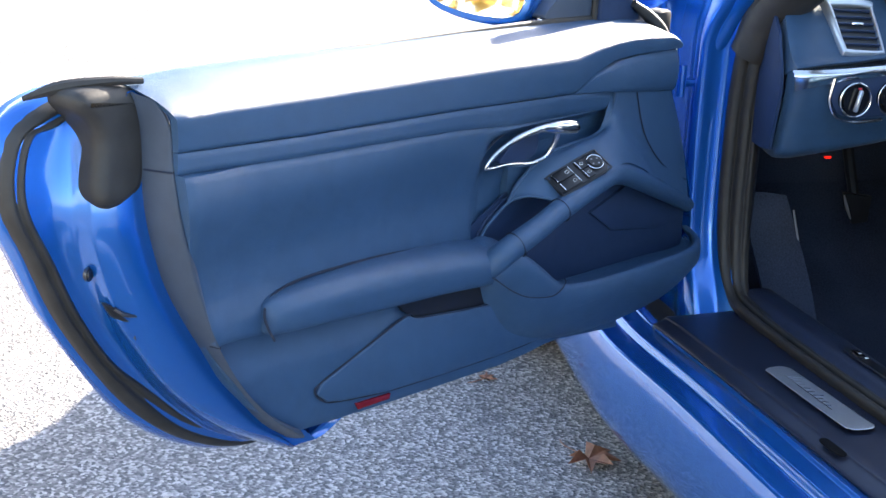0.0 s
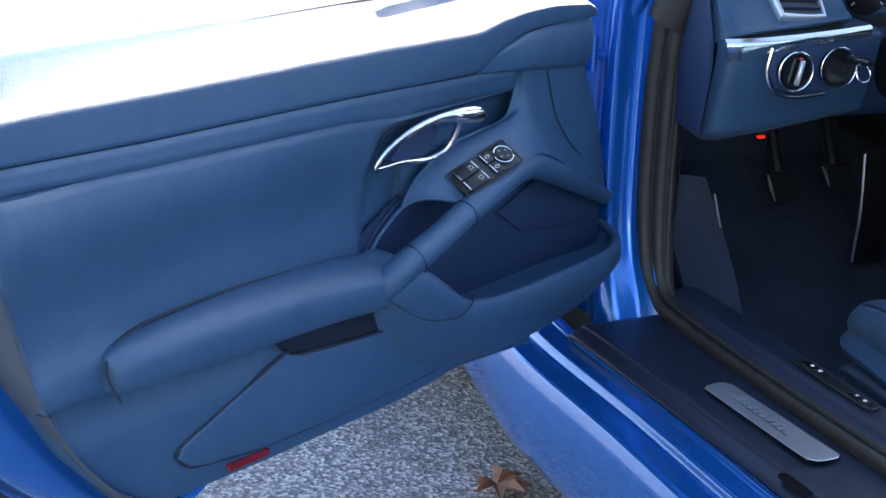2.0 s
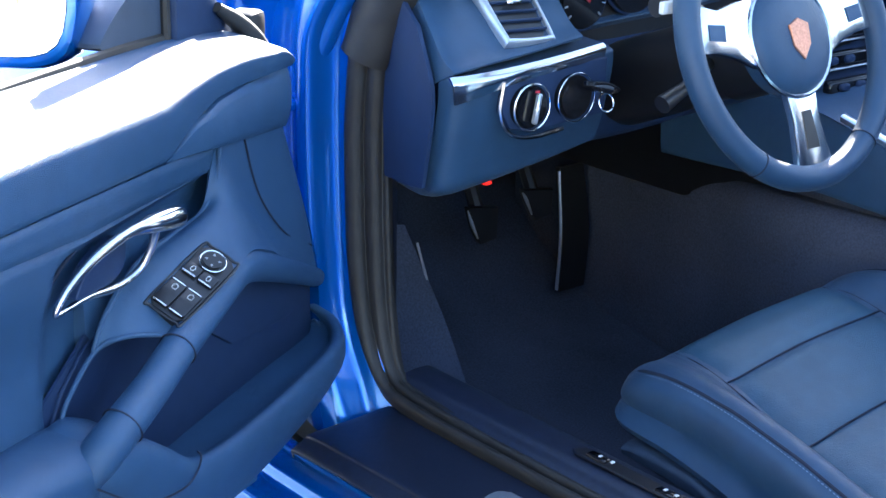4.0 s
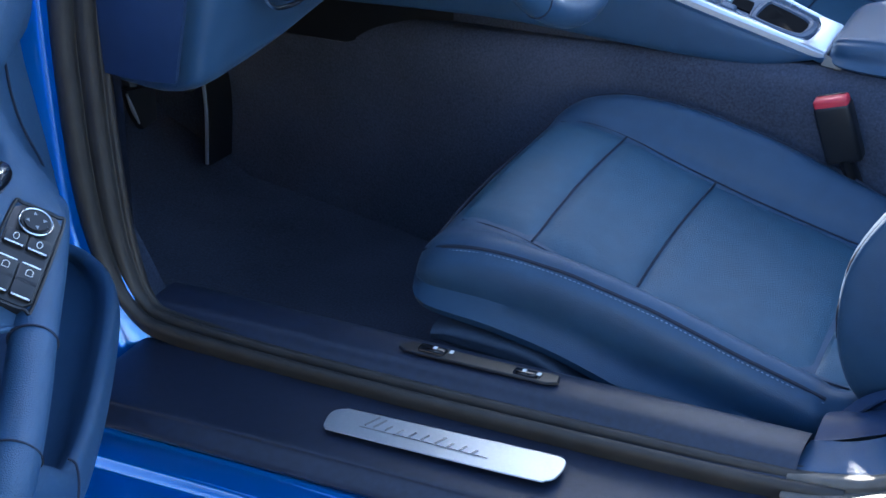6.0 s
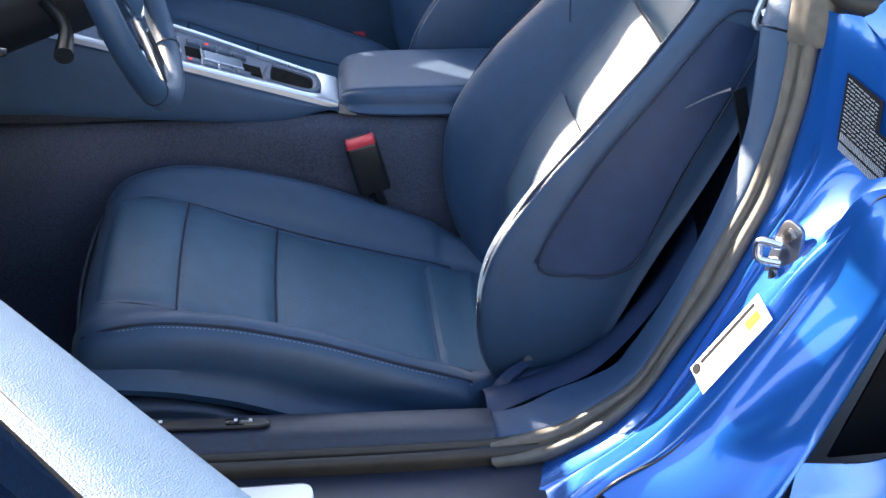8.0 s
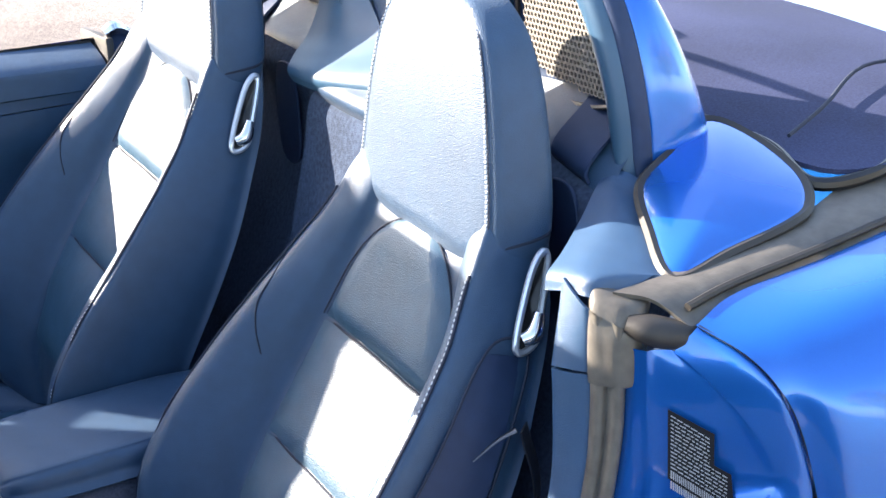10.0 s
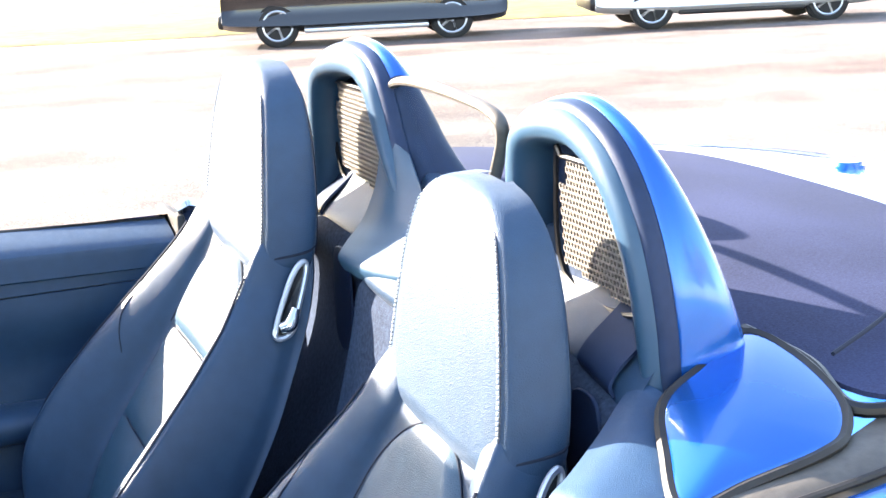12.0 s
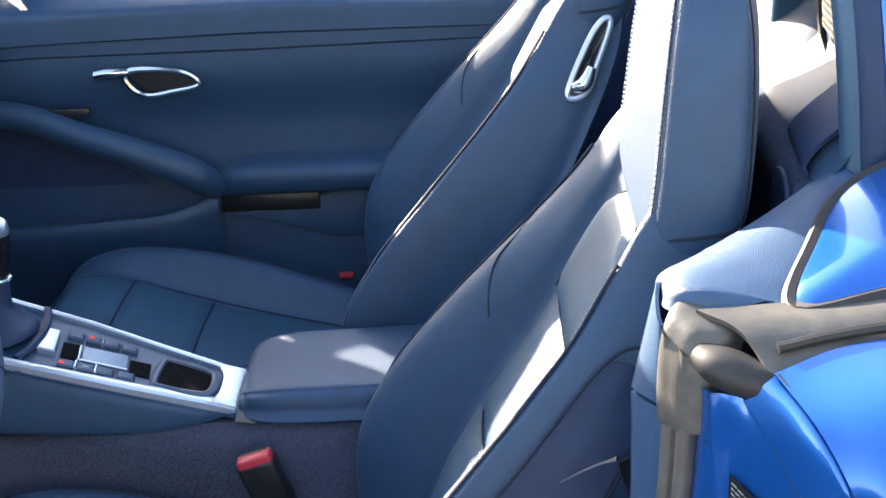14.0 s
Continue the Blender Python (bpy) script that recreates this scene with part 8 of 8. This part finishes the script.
    ring_pts = [spot(y, max(min(edge(y), edge(min(max(y, lo + 0.02), hi - 0.02))), zb + 0.02)) for y in ys] + [spot(hi + 0.004, zb - 0.004), spot(lo - 0.004, zb - 0.014)]
    part("mesh_frame", tube(ring_pts, 0.0035, 6, 80, True), "black", h)
    return h


def build_rear():
    build_hoop(NEAR_ARCH, 1.374, 1.100, "blue and navy roll hoop behind the driver's seat")
    build_hoop(FAR_ARCH, 1.352, 1.125, "blue and navy roll hoop behind the passenger's seat")
    wd = thing("wind_deflector", "clear wind deflector pane in a rubber edge between the hoops", "wind deflector")
    fr = [(1.376, 0.745, 1.165), (1.372, 0.690, 1.225), (1.366, 0.668, 1.262), (1.364, 0.700, 1.280), (1.364, 0.80, 1.290), (1.368, 0.93, 1.294), (1.373, 1.02, 1.288), (1.374, 1.052, 1.270), (1.376, 1.035, 1.22), (1.380, 1.000, 1.160), (1.382, 0.960, 1.140), (1.380, 0.85, 1.148)]
    part("edge_trim", tube(fr, 0.0085, 10, 80, True, flat=0.8), "seal_sunlit", wd, "grey-brown rubber edge of the deflector")
    gl = part("pane", skin([[(1.380, y, 1.15), (1.368, 0.86 + (y - 0.86) * 1.2, 1.285)] for y in np.linspace(0.72, 1.0, 8)], closed=False), "glass", wd, "clear deflector pane")
    gl.visible_shadow = False
    # lined wall below the hoops, and the padded bridge between the seats
    wall = sheet([[(1.400 + 0.02 * abs(y - 0.86), y, z + 0.06 * (y - 0.86)) for z in (0.60, 0.80, 1.00, 1.085, 1.13)] for y in np.linspace(0.40, 1.33, 8)], 10, 16)
    tagged(part("rear_wall", wall, "plush"), "navy lined wall below the roll hoops", "trim", kind="structure")
    sh = thing("rear_shelf", "navy leather covered shelf behind the seats", "shelf")
    rows = [[(x + dx, y, z + 0.05 * (y - 0.9)) for x, z in ((1.290, 1.010), (1.278, 1.028), (1.284, 1.044), (1.312, 1.058), (1.345, 1.085), (1.366, 1.120), (1.378, 1.155), (1.40, 1.16))] for y, dx in ((0.60, 0.062), (0.64, 0.03), (0.71, 0.004), (0.80, 0.0), (0.90, 0.0), (0.965, 0.006), (1.01, 0.028), (1.07, 0.07))]
    part("centre_pad", sheet(rows, 30, 36), "leather", sh, "padded navy leather centre section")
    part("centre_apron", sheet([[(1.30, y, 1.02 + 0.05 * (y - 0.9)), (1.285, y, 1.0 + 0.05 * (y - 0.9)), (1.27, y, 0.93 + 0.05 * (y - 0.9)), (1.235, y, 0.80), (1.18, y, 0.60)] for y in (0.66, 0.74, 0.84, 0.93, 0.99)], 16, 24), "plush", sh, "napped lining below the bridge")
    for y0, dz, dx, ws, s in ((0.50, 0.0, 0.0, (-0.150, -0.11, -0.04, 0.04, 0.12, 0.20), -1), (1.215, 0.030, -0.02, (0.145, 0.11, 0.04, -0.04, -0.14, -0.25), 1)):
        def low(w):
            """How far the lining drops towards the car's flank."""
            return 0.05 * w - 0.26 * max(0.0, s * w - 0.04)
        pad = [[(x + dx, y0 + w, z + dz + low(w) * (1 - k)) for w in ws] for k, (x, z) in zip((0, 0, 0.1, 0.3, 0.6, 0.9), ((1.354, 1.012), (1.350, 1.030), (1.358, 1.044), (1.380, 1.064), (1.402, 1.088), (1.425, 1.12)))]
        part("side_pad", sheet(pad, 24, 24), "leather", sh, "pale lit leather pad below the hoop")
        roll = [[(x + dx, y0 + w, z + dz + low(w) * 1.05) for w in ws] for x, z in ((1.372, 1.040), (1.352, 1.033), (1.334, 1.014), (1.332, 0.990), (1.345, 0.95), (1.33, 0.85), (1.27, 0.70), (1.22, 0.60))]
        part("plush_panel", sheet(roll, 30, 24), "plush", sh, "napped navy lining behind the seat")
        blk = [[(x + dx, y0 + s * w, z + dz + low(s * w) * 0.8) for w in (0.050, 0.060, 0.08, 0.105, 0.118)] for x, z in ((1.352, 1.030), (1.348, 1.042), (1.360, 1.058), (1.385, 1.078), (1.41, 1.098))]
        part("corner_block", sheet(blk, 14, 16, 0.004), "trim_dark", sh, "slate trim block beside the pad")
        # lining is uncut; a dark plate paints the depth of the belt opening
        part("belt_slot", slab([(-0.030, -0.07), (0.030, -0.07), (0.034, 0.05), (0.0, 0.075), (-0.034, 0.05)], 0.004, Matrix.Translation((1.334 + dx, y0 - 0.085, 0.935 + dz)) @ Matrix(((0, 0, -1, 0), (-1, 0, 0, 0), (0, 1, 0, 0), (0, 0, 0, 1))), 0.001, 1, 40), "trim_dark", sh, "belt opening in the lining, its depth painted as a dark plate")
    flare = [[(1.356, 1.048, 1.200), (1.360, 1.015, 1.205), (1.372, 0.985, 1.190)], [(1.345, 1.050, 1.140), (1.350, 0.990, 1.146), (1.370, 0.935, 1.140)], [(1.325, 1.055, 1.092), (1.332, 0.970, 1.102), (1.360, 0.890, 1.112)], [(1.300, 1.055, 1.064), (1.308, 0.950, 1.074), (1.345, 0.840, 1.092)], [(1.280, 1.040, 1.046), (1.282, 0.930, 1.050), (1.310, 0.800, 1.062)], [(1.284, 1.030, 1.030), (1.286, 0.930, 1.030), (1.31, 0.80, 1.035)]]
    part("leg_flare", sheet(flare, 30, 20, 0.003), "hoop_trim", sh, "navy trim where the hoop's inner leg spreads out")
    # deck beside the driver's hoop
    deck = thing("deck_trim", "navy and grey trim plate beside the roll hoop", "trim panel")
    part("shoulder_plate", sheet([[(1.200, 0.248, 0.955), (1.199, 0.205, 0.966), (1.202, 0.178, 0.968), (1.225, 0.160, 0.962)], [(1.205, 0.250, 0.972), (1.208, 0.204, 0.983), (1.222, 0.178, 0.984), (1.275, 0.168, 0.976)], [(1.24, 0.275, 0.980), (1.255, 0.237, 0.988), (1.275, 0.200, 0.983), (1.294, 0.168, 0.972)], [(1.30, 0.325, 0.994), (1.308, 0.285, 1.000), (1.318, 0.248, 0.994), (1.328, 0.222, 0.984)], [(1.345, 0.362, 1.010), (1.350, 0.340, 1.014), (1.358, 0.318, 1.010), (1.366, 0.300, 1.004)], [(1.370, 0.372, 1.024), (1.374, 0.356, 1.026), (1.380, 0.338, 1.022), (1.386, 0.322, 1.014)]], 30, 18, 0.004), "trim", deck, "smooth navy shoulder trim")
    part("grey_strip", sheet([[(1.222, 0.160, 0.974), (1.25, 0.132, 0.967), (1.268, 0.098, 0.945)], [(1.32, 0.167, 0.977), (1.33, 0.137, 0.973), (1.335, 0.106, 0.957)], [(1.44, 0.172, 0.988), (1.45, 0.145, 0.984), (1.455, 0.110, 0.968)], [(1.56, 0.21, 1.004), (1.57, 0.17, 1.0), (1.58, 0.122, 0.988)], [(1.70, 0.28, 1.015), (1.71, 0.22, 1.01), (1.72, 0.134, 0.998)]], 24, 12, 0.004), "seal_sunlit", deck, "grey-black rubber strip along the deck")
    part("strip_bead", tube([(1.275, 0.112, 0.960), (1.335, 0.118, 0.969), (1.455, 0.122, 0.980), (1.58, 0.128, 0.993), (1.72, 0.14, 1.003)], 0.0045, 8, 40), "rubber", deck)
    part("deck_under", box(1.36, 0.14, 0.90, 1.75, 0.34, 0.93, 0.01), "black", deck)
    tri = [(1.500, 0.362, 1.060), (1.430, 0.334, 1.042), (1.366, 0.304, 1.022), (1.326, 0.236, 0.998), (1.299, 0.163, 0.974), (1.37, 0.166, 0.984), (1.455, 0.172, 0.996), (1.495, 0.190, 1.004), (1.522, 0.235, 1.022), (1.522, 0.31, 1.048)]
    c = Vector((1.42, 0.24, 1.016))
    bm = bmesh.new()
    rim = [bm.verts.new(Vector(p)) for p in spline(tri, 64, True)]
    low = [bm.verts.new(v.co + Vector((0, 0, -0.02)) + (v.co - c) * 0.01) for v in rim]
    inn = [bm.verts.new(c + (v.co - c) * 0.93 + Vector((0, 0, 0.004))) for v in rim]
    top = bm.verts.new(c + Vector((0, 0, 0.0045)))
    for i in range(64):
        j = (i + 1) % 64
        bm.faces.new((low[i], low[j], rim[j], rim[i]))
        bm.faces.new((rim[i], rim[j], inn[j], inn[i]))
        bm.faces.new((inn[i], inn[j], top))
    part("painted_flap", bm, "paint", deck, "glossy blue triangular flap")
    part("flap_gap", tube([np.array(c) + (p - np.array(c)) * 1.035 + np.array((0.0, 0.0, -0.003)) for p in spline(tri, 64, True)], 0.0065, 6, closed=True), "rubber", deck)
    st = thing("soft_top_cover", "folded dark blue canvas roof lying behind the hoops", "soft top")
    rows = [[(1.535, 0.40, 1.045), (1.50, 0.6, 1.060), (1.50, 0.9, 1.085), (1.50, 1.3, 1.11), (1.50, 1.65, 1.10)], [(1.56, 0.22, 1.022), (1.62, 0.6, 1.075), (1.62, 0.9, 1.098), (1.62, 1.3, 1.115), (1.6, 1.65, 1.09)], [(1.72, 0.20, 1.028), (1.80, 0.6, 1.078), (1.82, 0.9, 1.097), (1.80, 1.3, 1.11), (1.75, 1.65, 1.085)], [(1.97, 0.24, 1.03), (2.02, 0.6, 1.06), (2.05, 0.9, 1.075), (2.02, 1.3, 1.09), (1.95, 1.65, 1.06)]]
    part("canvas", sheet(rows, 24, 30, 0.006), "softtop", st)
    part("canvas_edge", tube([(1.535, 0.415, 1.046), (1.538, 0.30, 1.036), (1.53, 0.22, 1.012), (1.60, 0.20, 1.014), (1.70, 0.225, 1.030)], 0.008, 8, 30), "black", st, "black rubber edge of the folded roof")
    part("fold_seam", tube([(1.56, 0.29, 1.046), (1.66, 0.34, 1.056), (1.80, 0.42, 1.070), (1.95, 0.45, 1.055)], 0.0025, 6, 16), "seam", st)
    dk = thing("rear_deck", "blue painted rear deck behind the folded roof", "car body panel")
    part("deck_panel", sheet([[(1.90, 0.0, 1.0), (1.97, 0.3, 1.032), (2.05, 0.9, 1.07), (1.97, 1.5, 1.08), (1.9, 1.8, 1.04)], [(2.2, 0.02, 0.99), (2.3, 0.3, 1.015), (2.35, 0.9, 1.04), (2.3, 1.5, 1.05), (2.2, 1.8, 1.02)], [(2.6, 0.1, 0.93), (2.7, 0.3, 0.95), (2.75, 0.9, 0.96), (2.7, 1.5, 0.98), (2.6, 1.8, 0.96)]], 16, 24, 0.01), "paint", dk)
    part("deck_button", disc(0.03, 0.02, Matrix.Translation((2.25, 1.15, 1.06)), 20, 0.006), "paint", dk)
    an = thing("belt_anchor", "dark grey belt anchor strap beside the seat cushion", "seat belt")
    part("strap", sheet([[(0.912, 0.292, 0.404), (0.926, 0.278, 0.408)], [(0.930, 0.299, 0.422), (0.944, 0.286, 0.426)], [(0.955, 0.304, 0.437), (0.964, 0.294, 0.439)]], 10, 5, 0.003), "trim_dark", an)
    part("bolt", disc(0.0055, 0.005, Matrix.Translation((0.958, 0.299, 0.440)) @ Matrix.Rotation(radians(50), 4, "X"), 16, 0.003), "black", an)
    # belt tongue lever at the side of the cabin
    lev = thing("belt_tongue", "metal seat belt tongue hanging beside the rear pillar", "seat belt")
    part("tongue", tube([(1.12, 0.272, 0.775), (1.15, 0.272, 0.790), (1.17, 0.265, 0.800)], [0.0012, 0.0025, 0.004], 8, 10, flat=0.5), "steel", lev)
    part("webbing", sheet([[(1.17, 0.255, 0.80), (1.19, 0.275, 0.80)], [(1.19, 0.265, 0.70), (1.21, 0.285, 0.70)], [(1.16, 0.28, 0.5), (1.18, 0.30, 0.5)]], 10, 4, 0.002), "black", lev)


# ---------------------------------------------------------------- assembly
build_ground()
build_lawn()
build_car_far(9.35, 22.9, radians(-17), "carblack", "black estate car parked along the far edge of the driveway")
build_car_far(14.7, 20.2, radians(-20), "carwhite", "white estate car parked along the far edge of the driveway")
for k, (x, y, h) in enumerate(((7.0, -24.0, 9.0), (11.5, -21.0, 8.0), (15.5, -19.0, 10.0), (3.0, -27.0, 11.0), (20.0, -16.0, 9.0))):
    build_tree(x, y, h, 20 + k)
build_fallen_leaf(-0.03, -0.05, 0.072, 0.4, 3)
build_fallen_leaf(-0.47, -0.13, 0.03, 2.0, 8)
build_body()
build_sill()
build_seals()
build_inner_sill()
build_cabin()
build_door()
build_mirror()
build_jamb_details()
build_seat(True, "navy leather sports bucket seat behind the steering wheel")
build_seat(False, "navy leather passenger bucket seat across the console").matrix_world = Matrix.Translation((-0.037, 0.694, 0.088))
build_dash()
build_wheel()
build_pedals()
build_console()
build_buckle(0.768, 0.742, 0.578, "black seat belt buckle with a red button beside the tunnel")
build_far_door()
build_rear()
